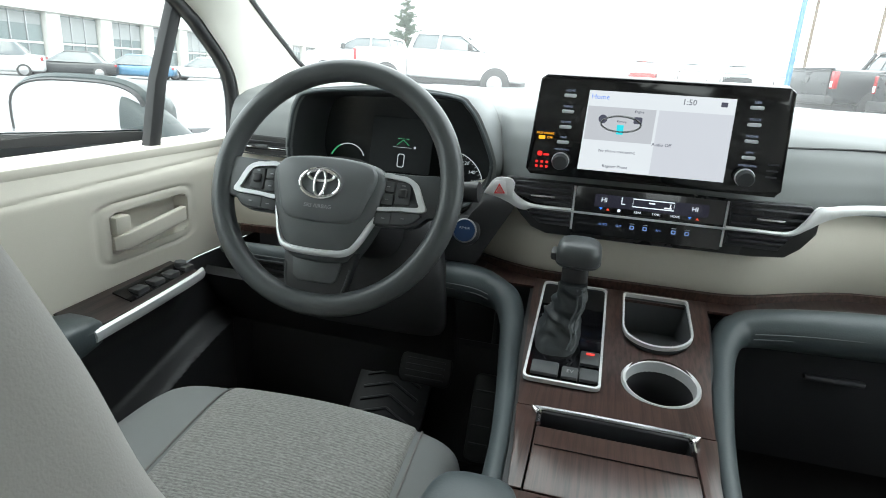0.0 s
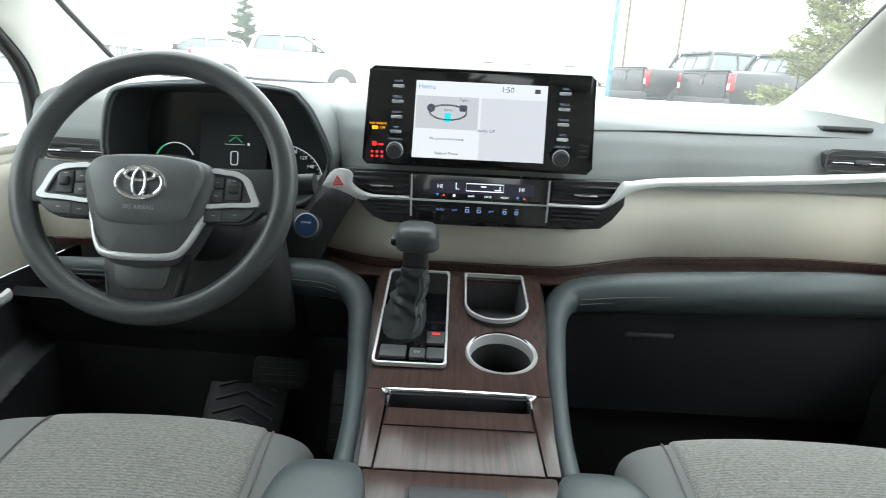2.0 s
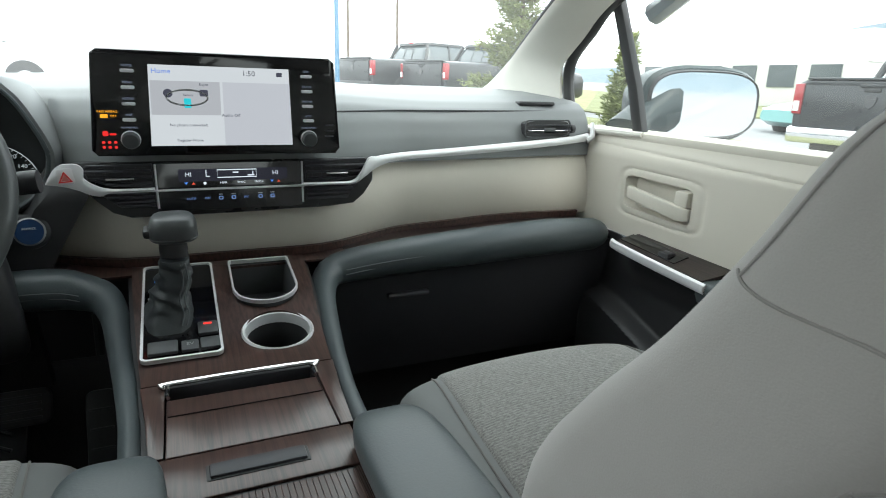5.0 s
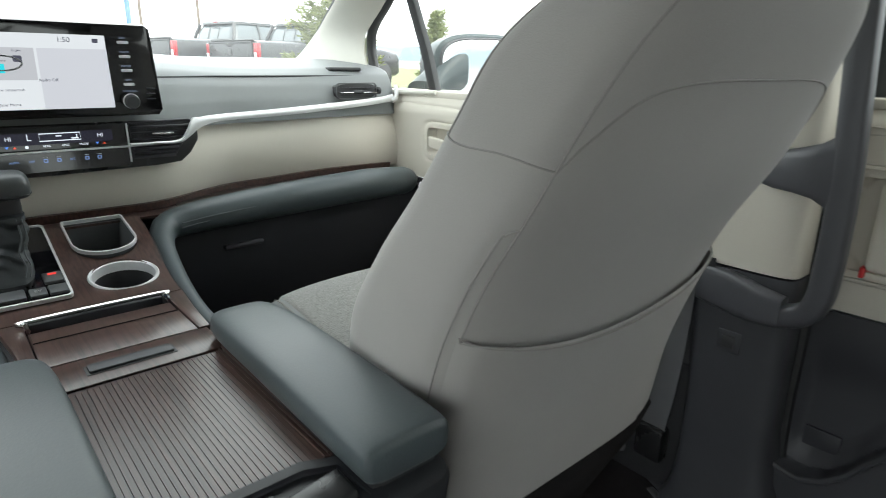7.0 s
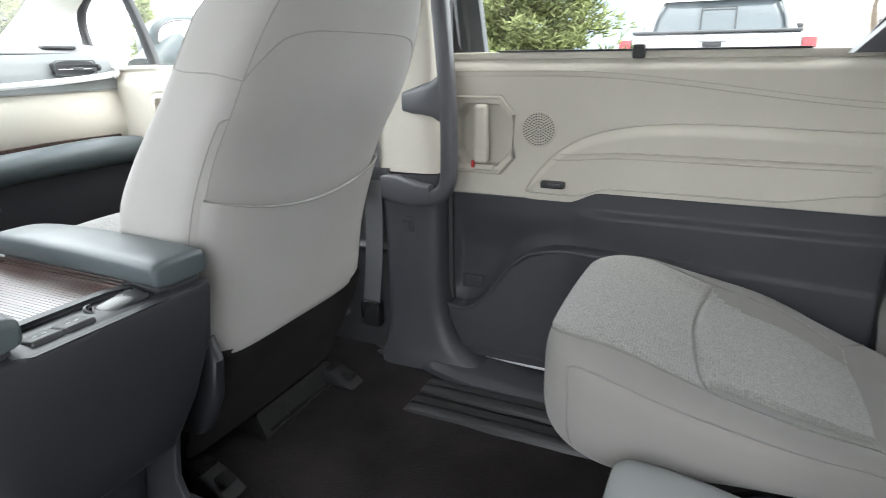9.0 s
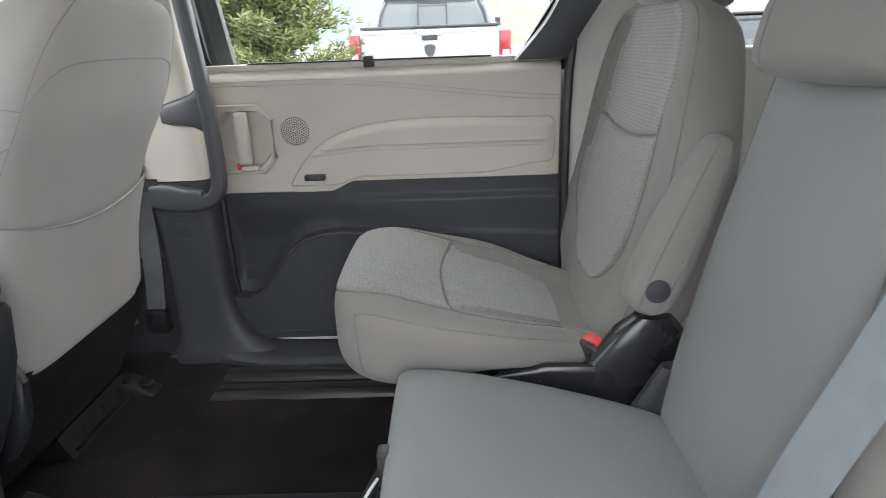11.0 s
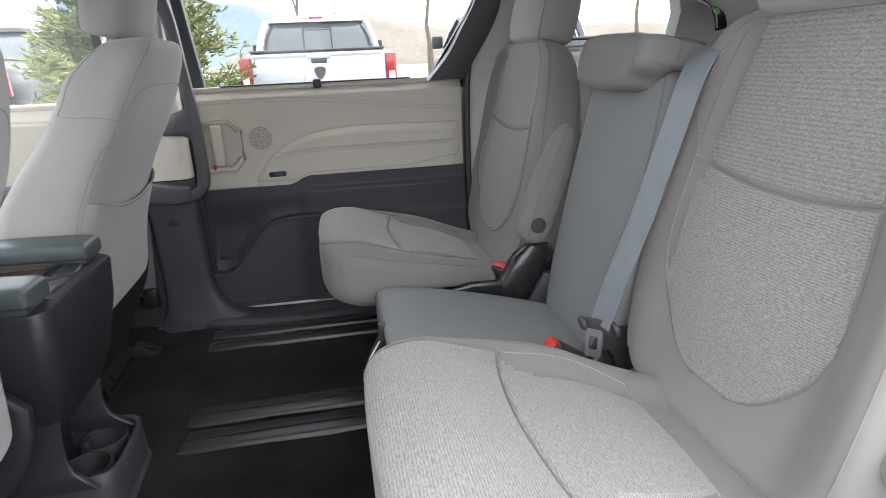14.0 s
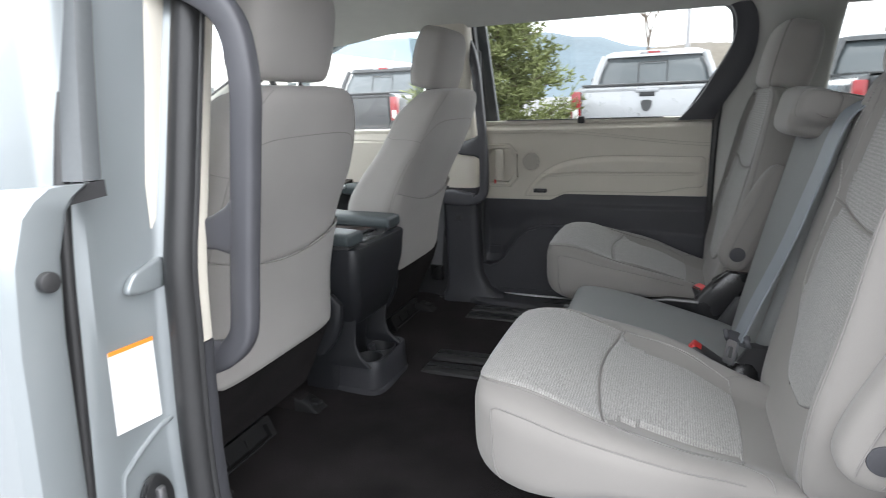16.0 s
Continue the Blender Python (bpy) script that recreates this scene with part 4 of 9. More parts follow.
def front_door(s, dz=0.0):
    name = "door_right" if s > 0 else "door_left"
    d = thing(name, (s * 0.8, 0.5, 0), "closed front door, cream above and charcoal below", "door", kind="structure")
    part("upper_trim", panel_sheet(front_panel_x, 1.02, 0.05, front_split, lambda y: 0.715, 190, 76, s), CREAM, d, "cream moulded door trim")
    part("lower_trim", panel_sheet(front_dark_x, 1.02, 0.05, lambda y: 0.03, front_split, 190, 130, s), BLACK, d, "charcoal door trim with a map pocket")
    part("sill_ledge", span((min(s * 0.79, s * 0.88), 0.10, 0.698), (max(s * 0.79, s * 0.88), 1.02, 0.715), 0.005), CREAM, d)
    # handle recess with its lever
    lever = part("door_handle", loft([rect_ring((s * x, y, z), (s * 0.006, 0, 0), (0, 0, h), 20, 0.3) for x, y, z, h in ((0.785, 0.782, 0.600, 0.010), (0.770, 0.776, 0.599, 0.0125), (0.765, 0.70, 0.591, 0.0135), (0.766, 0.635, 0.583, 0.0135), (0.776, 0.618, 0.581, 0.011))]), CREAM, d, "cream lever handle")
    part("lever_grip", span((min(s * 0.766, s * 0.792), 0.620, 0.594), (max(s * 0.766, s * 0.792), 0.652, 0.624), 0.005, 2), CREAM, lever)
    # armrest with switches
    up = 0.0 if s > 0 else 0.012
    rest = part("armrest", loft([rect_ring((s * 0.742, y, z + up), (w, 0, 0), (0, 0, h), 20, 0.5) for y, z, w, h in ((0.528, 0.476, 0.026, 0.012), (0.515, 0.477, 0.036, 0.021), (0.48, 0.476, 0.041, 0.026), (0.40, 0.474, 0.043, 0.028), (0.22, 0.468, 0.043, 0.028), (0.12, 0.464, 0.041, 0.024))]), LEATHER, d, "dark leather armrest")
    part("armrest_stitching", tube([(s * 0.7035, 0.50, 0.484 + up), (s * 0.7015, 0.40, 0.483 + up), (s * 0.7015, 0.22, 0.477 + up)], 0.0008, 6, smooth=3), STITCH, rest)
    top = [(0.712, 0.515, 0.498), (0.714, 0.62, 0.503), (0.722, 0.742, 0.508), (0.772, 0.735, 0.520), (0.772, 0.50, 0.512)]
    part("switch_panel", loft([[(s * x, y, z) for x, y, z in top], [(s * x, y, z - 0.02) for x, y, z in top]]), DARK_WOOD, d, "dark wood switch panel")
    part("silver_edge", tube([(s * 0.706, 0.50, 0.488), (s * 0.709, 0.62, 0.494), (s * 0.716, 0.735, 0.500), (s * 0.722, 0.748, 0.503)], 0.0065, 8, flat=1.5, smooth=5), SILVER, d, "satin silver edge strip")
    part("switch_plate", loft([[(s * x, y, z + e) for x, y, z in ((0.724, 0.590, 0.502), (0.730, 0.738, 0.509), (0.760, 0.738, 0.516), (0.758, 0.590, 0.511))] for e in (0.0035, -0.004)]), GLOSS, d, "gloss black switch plate")
    for i in range(4 if s < 0 else 1):
        y = 0.61 + 0.036 * i
        k = part("switch", span((min(s * 0.728, s * 0.750), y, 0.498), (max(s * 0.728, s * 0.750), y + 0.026, 0.516 + 0.001 * i), 0.004), BLACK, d)
    if s < 0:
        part("mirror_switch", disc(0.010, 0.012, (s * 0.745, 0.728, 0.520), 16, 0.002), GREY_BUTTON, d)
    for o in d.children_recursive:
        for v in o.data.vertices:
            v.co.z += dz
    # glass
    def gl(u, v):
        z = 0.70 + 0.42 * v
        return s * (side_x(z) + 0.005), 0.10 + (1.0 - 0.5 * v) * u, z
    g = part("window_pane", sheet(gl, 4, 4), FRONT_TINT, d)
    g.visible_shadow = False
    rise = 0.0 if s > 0 else 0.072
    skin = [(-0.15, 1.06), (0.10, 1.04), (0.368 - rise, 1.016), (0.50 - rise, 1.004), (0.59 - rise, 0.992), (0.640 - rise, 0.974), (0.656 - rise, 0.958), (0.668 - rise, 0.938)]
    def lifted(z, y):
        return z + 2 * rise * smoothstep(0.1, 0.45, z) * (1.0 if y < 0 else 0.5)
    part("outer_skin", loft([[(s * (x + e), y, lifted(z, y)) for e, y in ((0, -0.122), (0.012, -0.130), (0.055, -0.128), (0.066, -0.115), (0.068, 1.10), (0, 1.10))] for z, x in skin]), PAINT, d, "silver painted door skin")
    part("belt_moulding", loft([[(s * x, y, z + h) for x, z in ((0.915, 0.0), (0.972, -0.004), (0.974, 0.016), (0.915, 0.020))] for y, h in ((-0.118, 0.648 + rise), (1.0, 0.652))]), BLACK, d, "black belt moulding")
    part("window_pillar", loft([rect_ring((s * (side_x(z) + 0.085), y, z), (0.016, 0, 0), (0, 0.080, 0), 12, 0.35) for y, z in ((-0.037, 0.69 + rise * 0.7), (-0.020, 0.9), (-0.005, 1.13))]), material("grey_pillar_cover", (0.085, 0.092, 0.097), 0.4, vary=0.1, bump=0), d, "dark pillar cover")
    g = part("outer_pane", sheet(lambda u, v: (s * (side_x(0.70 + 0.42 * v) + 0.085), 0.04 + 0.20 * u, 0.69 + 0.42 * v), 3, 3), window_glass("reflecting_door_glass", (0.50, 0.56, 0.55), 0.08), d)
    g.visible_shadow = False
    part("upper_frame", tube([(s * 0.80, -0.01, 1.12), (s * 0.80, 0.3, 1.12), (s * 0.80, 0.50, 1.08), (s * 0.80, 0.80, 0.94)], 0.022, 8, smooth=4), PAINT, d)
    # door mirror
    m = thing("door_mirror", (s * 0.98, 0.92, 0.70), "dark grey door mirror with bright glass", "door mirror", "door mirrors")
    mz, mx = (0.770, 1.045) if s > 0 else (0.692, 1.080)
    rings = []
    for y, w, h, dx in ((0.868, 0.142, 0.080, 0.0), (0.876, 0.149, 0.0865, 0.0), (0.92, 0.146, 0.084, 0.003), (0.965, 0.118, 0.066, -0.006), (0.995, 0.070, 0.042, -0.016), (1.008, 0.02, 0.015, -0.02)):
        rings.append(rect_ring((s * (mx + dx), y + 0.012, mz), (s * w, -0.03, 0), (0, 0, h), 36, 0.66))
    part("shell", loft(rings), DOOR_MIRROR, m, "dark teal-grey painted shell")
    part("glass_bezel", loft([rect_ring((s * mx, y, mz), (s * w, -0.03, 0), (0, 0, h), 36, 0.62) for y, w, h in ((0.878, 0.138, 0.077), (0.870, 0.134, 0.074), (0.874, 0.129, 0.070))], True, False), BLACK, m, "black bezel round the glass")
    part("glass", loft([rect_ring((s * mx, y, mz), (s * 0.130, -0.03, 0), (0, 0, 0.0715), 36, 0.62) for y in (0.873, 0.878)]), MIRROR, m, "mirror glass showing bright sky")
    part("foot", loft([rect_ring((s * x, 0.925, z + (mz - 0.72)), (0, d, 0), (0, 0, h), 20, 0.7) for x, z, h, d in ((0.86, 0.655, 0.030, 0.060), (0.885, 0.670, 0.036, 0.052), (0.92, 0.690, 0.046, 0.045), (0.96, 0.705, 0.058, 0.045), (0.99, 0.715, 0.066, 0.042))]), DOOR_MIRROR, m, "tapered mirror foot")


front_door(1)
front_door(-1, -0.043)


# ---- open side doorway (left): painted pillar, seals ----
def doorway_left():
    t = thing("door_jamb", (-0.88, -0.07, 0), "silver painted door jamb with seals", "door jamb", kind="structure")
    prof = [(-0.815, -0.085), (-0.835, -0.094), (-0.843, -0.082), (-0.855, -0.076), (-0.925, -0.076), (-0.938, -0.080), (-0.946, -0.074), (-0.970, -0.068), (-0.981, -0.056), (-0.985, -0.02), (-0.985, 0.10), (-0.815, 0.10)]
    def lean(z):
        return 0.08 * min(max(z - 0.34, 0), 0.26) + 0.23 * max(z - 0.60, 0)
    def ring(z):
        out = -0.10 * min(max(0.60 - z, 0), 0.5)
        return [(x + lean(z) * (0.3 + 0.7 * smoothstep(-0.955, -0.88, x)) + out * smoothstep(-0.925, -0.95, x), y, z) for x, y in prof]
    part("painted_pillar", loft([ring(z) for z in (-0.15, 0.1, 0.2, 0.3, 0.34, 0.4, 0.5, 0.6, 0.7, 0.9, 1.15)]), PAINT, t, "silver painted steel pillar")
    seal = [(-0.830 + lean(z), -0.108, z) for z in (-0.02, 0.15, 0.3, 0.4, 0.5, 0.6, 0.7, 0.8, 0.9, 1.0, 1.08)]
    part("door_seal", tube(seal + [(-0.70, -0.16, 1.13), (-0.70, -0.5, 1.14)], 0.0225, 12, smooth=4), RUBBER, t, "black rubber door seal")
    part("seal_lip", tube([(x + 0.006, y - 0.021, z) for x, y, z in seal], 0.005, 8, smooth=4), RUBBER, t)
    zs = [0.476 + 0.05 * i for i in range(13)]
    part("inner_lip", loft([rect_ring((-0.795 + lean(z), -0.112, z), (0.0105, 0, 0), (0, 0.005, 0), 12, 0.5) for z in zs]), CREAM, t, "cream edge of the pillar trim")
    part("lower_lip", loft([rect_ring((-0.795 + lean(z), -0.112, z), (0.0125, 0, 0), (0, 0.006, 0), 12, 0.5) for z in (0.02, 0.15, 0.3, 0.4, 0.474)]), DARK, t, "charcoal edge of the pillar trim")
    part("front_door_seal", tube([(-1.03, -0.078, -0.1), (-0.987, -0.080, 0.340), (-0.972, -0.080, 0.49), (-0.955, -0.080, 0.655), (-0.925, -0.07, 0.8), (-0.88, -0.05, 1.05)], 0.009, 10, smooth=4), RUBBER, t)
    at = basis((-0.931, -0.0765, 0.381), (1, 0, 0), (0, 0, 1))
    lab = part("label_sticker", prism([(0.0, 0.008), (0.076, 0.0), (0.081, 0.122), (0.007, 0.126)], 0.0016, at), WHITE_PLASTIC, t, "white information sticker with an orange band")
    part("label_band", prism([(0.007, 0.121), (0.081, 0.117), (0.081, 0.1225), (0.007, 0.1265)], 0.0022, at), ORANGE, lab)
    part("bump_stop", disc(0.012, 0.014, (-1.018, -0.132, 0.640), 20, 0.003, Matrix.Rotation(math.pi / 2, 4, "X")), RUBBER, t, "round black rubber stop")
    tab = soft_outline([(-0.030, -0.016), (0.036, -0.018), (0.036, 0.022), (0.0, 0.016), (-0.024, 0.006)])
    part("pressed_tab", prism(tab, 0.012, basis((-0.852, -0.0765, 0.592), (1, 0, 0), (0, 0, 1)), 0.005, 3), PAINT, t, "rounded raised tab in the painted steel")
    lk = part("latch", prism(soft_outline([(-0.022, -0.03), (0.02, -0.03), (0.026, 0.0), (0.012, 0.03), (-0.008, 0.034), (-0.026, 0.01)]), 0.012, basis((-0.892, -0.078, 0.268), (1, 0, 0), (0, 0, 1)), 0.003), SATIN_BLACK, t, "black striker latch")
    part("latch_tongue", span((-0.899, -0.098, 0.250), (-0.885, -0.086, 0.286), 0.004), STEEL, lk)
    part("pressed_step", tube([(-0.945, -0.078, 0.10), (-0.938, -0.078, 0.30), (-0.920, -0.078, 0.335), (-0.870, -0.078, 0.362), (-0.842, -0.080, 0.370)], 0.004, 8, smooth=4), PAINT, t)
    part("rocker", span((-0.99, -1.2, -0.22), (-0.86, 0.0, -0.02), 0.02), PAINT, t)
    part("top_rail", span((-0.80, -1.2, 1.135), (-0.72, 0.05, 1.19), 0.015), PAINT, t)


doorway_left()
b_pillar(-1, -0.02)
grab_handle(-1, 0.738, [(0.034, -0.070, 1.000), (0.012, -0.135, 0.985), (0, -0.188, 0.940), (0, -0.203, 0.86), (0, -0.194, 0.78), (0, -0.176, 0.66), (0, -0.161, 0.56), (0, -0.153, 0.50), (0, -0.143, 0.466), (0.002, -0.118, 0.438), (0.006, -0.090, 0.424), (0.016, -0.055, 0.420)],
            (("upper_arm", ((0.026, -0.055, 0.632, 0.018), (0.016, -0.092, 0.633, 0.021), (0.004, -0.125, 0.637, 0.027), (0.0, -0.148, 0.640, 0.038), (0.0, -0.168, 0.642, 0.058))),
             ("lower_arm", ((0.034, -0.010, 0.428, 0.028), (0.022, -0.050, 0.426, 0.030), (0.010, -0.085, 0.426, 0.029), (0.002, -0.112, 0.432, 0.024)))), 0.016, 0.021)


# ---- dashboard ----
def dash_front(x):
    """How far the fascia's face stands forward at x."""
    return 0.885 + 0.045 * smoothstep(0.25, 0.75, abs(x)) - 0.085 * smoothstep(0.34, 0.12, abs(x))


def hood_gap(x):
    """Where the fascia stands back to make room for the instruments."""
    return smoothstep(-0.60, -0.575, x) * smoothstep(-0.212, -0.240, x)


def dashboard():
    d = thing("dashboard", (0, 0.95, 0.5), "soft grey dashboard with a cream band and silver trim", "dashboard", kind="structure")
    prof = ((0.000, 0.655), (0.000, 0.675), (0.004, 0.700), (0.016, 0.728), (0.036, 0.750), (0.07, 0.764), (0.16, 0.777), (0.30, 0.786), (0.55, 0.79), (0.75, 0.785))
    def top(u, v):
        x = -0.775 + 1.55 * u
        i = v * (len(prof) - 1)
        k = min(int(i), len(prof) - 2)
        a, b = prof[k], prof[k + 1]
        y = a[0] + (b[0] - a[0]) * (i - k)
        z = a[1] + (b[1] - a[1]) * (i - k)
        y0 = dash_front(x) + 0.075 * hood_gap(x)
        yy = y0 + y * (1.62 - 0.16 * (x / 0.775) ** 2 - y0) / 0.75
        z += 0.012 * smoothstep(0.42, 0.12, abs(x)) * smoothstep(0.70, 0.76, z)
        return x, yy, z
    bm = sheet(top, 90, 44)
    bmesh.ops.recalc_face_normals(bm, faces=bm.faces)
    part("top_pad", bm, DASH, d, "soft grey grained top pad")
    # crease line and the defroster strip
    part("crease", tube([(x, dash_front(x) + 0.028, 0.7475) for x in [0.18 + 0.55 * i / 20 for i in range(21)]], 0.0016, 6), BLACK, d)
    # cream band below the silver strip
    def band(u, v):
        x = -0.775 + 1.55 * u
        z = 0.657 - (0.130 + 0.022 * smoothstep(-0.46, -0.58, x)) * v
        y = dash_front(x) + 0.012 - 0.030 * math.sin(v * 2.6) * 0.6 + 0.018 * v - 0.03 * v * smoothstep(0.5, 0.76, abs(x)) + 0.06 * hood_gap(x) * smoothstep(0.35, 0.0, v)
        return x, y, z
    bm = sheet(band, 60, 16)
    bmesh.ops.recalc_face_normals(bm, faces=bm.faces)
    part("cream_band", bm, CREAM, d, "cream moulded band")
    part("wood_strip", ribbon([(x, dash_front(x) + 0.004 - 0.03 * smoothstep(0.5, 0.76, abs(x)), 0.524 + 0.006 * smoothstep(0.15, 0.7, x) - 0.021 * smoothstep(-0.44, -0.57, x)) for x in [-0.74 + 1.48 * i / 40 for i in range(41)]], 0.014, 0.006, (0, -0.2, 1)), WOOD, d, "thin dark wood strip")
    # satin blades: under each centre vent, round its tip and along to the door
    up = [(0.112, 0.764, 0.6425), (0.150, 0.764, 0.6425), (0.190, 0.764, 0.6435), (0.205, 0.764, 0.657), (0.219, 0.768, 0.6785), (0.236, 0.780, 0.679), (0.258, 0.796, 0.680), (0.312, 0.830, 0.680), (0.427, 0.866, 0.682), (0.593, 0.897, 0.689), (0.717, 0.914, 0.697), (0.766, 0.921, 0.703)]
    lo = [(0.112, 0.764, 0.638), (0.157, 0.764, 0.638), (0.192, 0.764, 0.6385), (0.212, 0.766, 0.6495), (0.230, 0.776, 0.659), (0.250, 0.790, 0.6645), (0.272, 0.805, 0.667), (0.316, 0.831, 0.6675), (0.429, 0.866, 0.668), (0.596, 0.897, 0.674), (0.72, 0.914, 0.682), (0.768, 0.921, 0.687)]
    part("silver_strip", blade(up, lo), SILVER, d, "satin silver trim strip")
    part("strip_end", tube([(0.762, 0.921, 0.688), (0.774, 0.918, 0.697), (0.779, 0.928, 0.725)], [0.007, 0.006, 0.004], 8, smooth=5), SILVER, d)
    up = [(-0.097, 0.764, 0.643), (-0.150, 0.764, 0.643), (-0.172, 0.764, 0.650), (-0.184, 0.764, 0.661), (-0.182, 0.764, 0.670), (-0.189, 0.764, 0.678), (-0.207, 0.765, 0.678), (-0.218, 0.769, 0.670), (-0.229, 0.776, 0.652)]
    lo = [(-0.097, 0.764, 0.639), (-0.150, 0.764, 0.638), (-0.163, 0.764, 0.634), (-0.176, 0.764, 0.636), (-0.188, 0.764, 0.642), (-0.196, 0.764, 0.645), (-0.204, 0.766, 0.6475), (-0.216, 0.771, 0.649), (-0.229, 0.776, 0.650)]
    part("silver_strip", blade(up, lo), SILVER, d, "satin silver trim strip")
    # corner vents at the doors
    for s in (1, -1):
        vx, vz, vy = (0.655, 0.713, 0.010) if s > 0 else (-0.690, 0.668, 0.010)
        v = part("side_vent", loft([rect_ring((vx, 0.908 + vy + dy, vz), (0.058, s * 0.006, 0), (0, 0, 0.0165), 20, 0.45) for dy in (-0.002, 0.03)]), BLACK, d, "black side air vent")
        part("vent_frame", moved(rim_of(rounded(0.122, 0.038, 0.010), rounded(0.117, 0.033, 0.008), 0.003, basis((vx, 0.9165, vz), (1, s * 0.1, 0), (0, 0, 1))), Matrix.Identity(4)), GREY_BUTTON, v)
        for k in (-1, 0, 1):
            part("slat", box((0.108, 0.012, 0.0016), (vx, 0.9145, vz + k * 0.008)), DARK, v)
        part("vent_bar", box((0.104, 0.004, 0.0022), (vx, 0.9085, vz - 0.003), 0.0008), CHROME, v, "bright vent bar")
        part("vent_grip", box((0.028, 0.006, 0.008), (vx, 0.9075, vz - 0.001), 0.002), GREY_BUTTON, v)
        part("knurled_wheel", disc(0.009, 0.010, (vx + s * 0.068, 0.924, vz), 16, 0.002, Matrix.Rotation(math.pi / 2, 4, "Y")), BLACK, v)
        w = part("window_vent", span((vx - 0.045, 0.962, vz + 0.046), (vx + 0.045, 0.984, vz + 0.054), 0.003), BLACK, d)
    # leather knee roll, turning down along the console on both sides
    for s in (1, -1):
        c = -0.016
        far = [(0.735, 0.818, 0.503), (0.713, 0.812, 0.506), (0.60, 0.80, 0.511), (0.40, 0.79, 0.507), (0.25, 0.786, 0.500)] if s > 0 else [(-0.735, 0.838, 0.480), (-0.70, 0.834, 0.482), (-0.58, 0.822, 0.487), (-0.40, 0.79, 0.500), (-0.25, 0.786, 0.500)]
        wide = [0.020, 0.033, 0.036, 0.034, 0.031] if s > 0 else [0.010, 0.0145, 0.0155, 0.026, 0.030]
        pts = far + [(c + s * x, y, z) for x, y, z in ((0.190, 0.780, 0.494), (0.160, 0.758, 0.487), (0.144, 0.71, 0.474), (0.135, 0.64, 0.458), (0.124, 0.55, 0.449), (0.114, 0.45, 0.446), (0.106, 0.30, 0.446))]
        k = part("knee_roll", tube(pts, wide + [0.027, 0.023, 0.018, 0.015, 0.0125, 0.011, 0.011], 20, flat=1.0, smooth=8), LEATHER, d, "dark leather padded roll")
        part("stitching", tube([(x, y - 0.031, z + 0.004) for x, y, z in pts[1:6]], 0.0010, 6, smooth=6), STITCH, k)
        part("stitching", tube([(x, y - 0.028, z - 0.005) for x, y, z in pts[1:6]], 0.0010, 6, smooth=6), STITCH, k)
    for x0, x1 in ((0.186, 0.745), (-0.44, -0.226)):
        part("wood_ledge", sheet(lambda u, v: (x0 + (x1 - x0) * u, (0.800 + (dash_front(x0 + (x1 - x0) * u) + 0.006 - 0.800) * v), 0.5165 + 0.004 * v), 24, 6, 0.004), DARK_WOOD, d, "dark striped wood ledge")
    part("firewall", span((-0.86, 1.10, -0.30), (0.86, 1.14, 0.74), 0.0), BLACK, d)
    # glove box and lower dark panels
    def glove(u, v):
        x = 0.115 + 0.645 * u
        z = 0.495 - 0.25 * v
        return x, 0.825 + 0.010 * math.sin(3 * v) + 0.07 * v * v, z
    g = part("glove_box", sheet(glove, 20, 14, 0.02), DARK, d, "charcoal glove box lid")
    part("lid_gap", tube([glove(0.10 + 0.8 * i / 20, 0.16) for i in range(21)], 0.0015, 6), BLACK, g)
    # latch takes a paler plastic than the lid, standing in for its reflection
    h = part("glove_handle", span((0.268, 0.809, 0.414), (0.350, 0.838, 0.424), 0.004), GRIP_SKIN, g, "glove box latch")
    part("latch_recess", span((0.284, 0.820, 0.425), (0.336, 0.835, 0.450), 0.005), BLACK, g)
    part("key_lock", disc(0.007, 0.006, (0.322, 0.822, 0.440), 16, 0.001, Matrix.Rotation(math.pi / 2, 4, "X")), GREY_BUTTON, g)
    part("footwell_panel", span((0.10, 0.93, 0.0), (0.78, 0.97, 0.30), 0.02), BLACK, d)
    part("knee_panel", sheet(lambda u, v: (-0.775 + 0.50 * u, 0.835 - 0.03 * u + 0.08 * v, 0.440 + 0.07 * smoothstep(0.40, 0.55, u) - (0.12 + 0.07 * smoothstep(0.40, 0.55, u)) * v), 30, 10, 0.02), BLACK, d, "black driver's knee panel")
    kb = Pad([((-0.405, y, z), (w, 0, 0), (0, 0.030, 0)) for y, z, w in ((0.790, 0.405, 0.10), (0.775, 0.412, 0.125), (0.760, 0.44, 0.132), (0.752, 0.50, 0.130), (0.760, 0.56, 0.120), (0.775, 0.60, 0.105), (0.79, 0.615, 0.08))], 4.0)
    part("knee_bolster", kb.body(24, 36), BLACK, d, "black padded panel under the steering column")
    part("footwell_panel", span((-0.78, 0.97, 0.0), (-0.10, 1.01, 0.30), 0.02), BLACK, d)
    # lower left vent and the driver's outer panel
    lv = part("lower_vent", span((-0.72, 0.842, 0.432), (-0.54, 0.87, 0.474), 0.006), BLACK, d, "black slotted panel under the roll")
    for i in range(4):
        part("slat", span((-0.712, 0.837, 0.437 + 0.009 * i), (-0.548, 0.843, 0.4405 + 0.009 * i), 0.0), DARK, lv)
    # instrument hood and cluster
    cx = -0.405
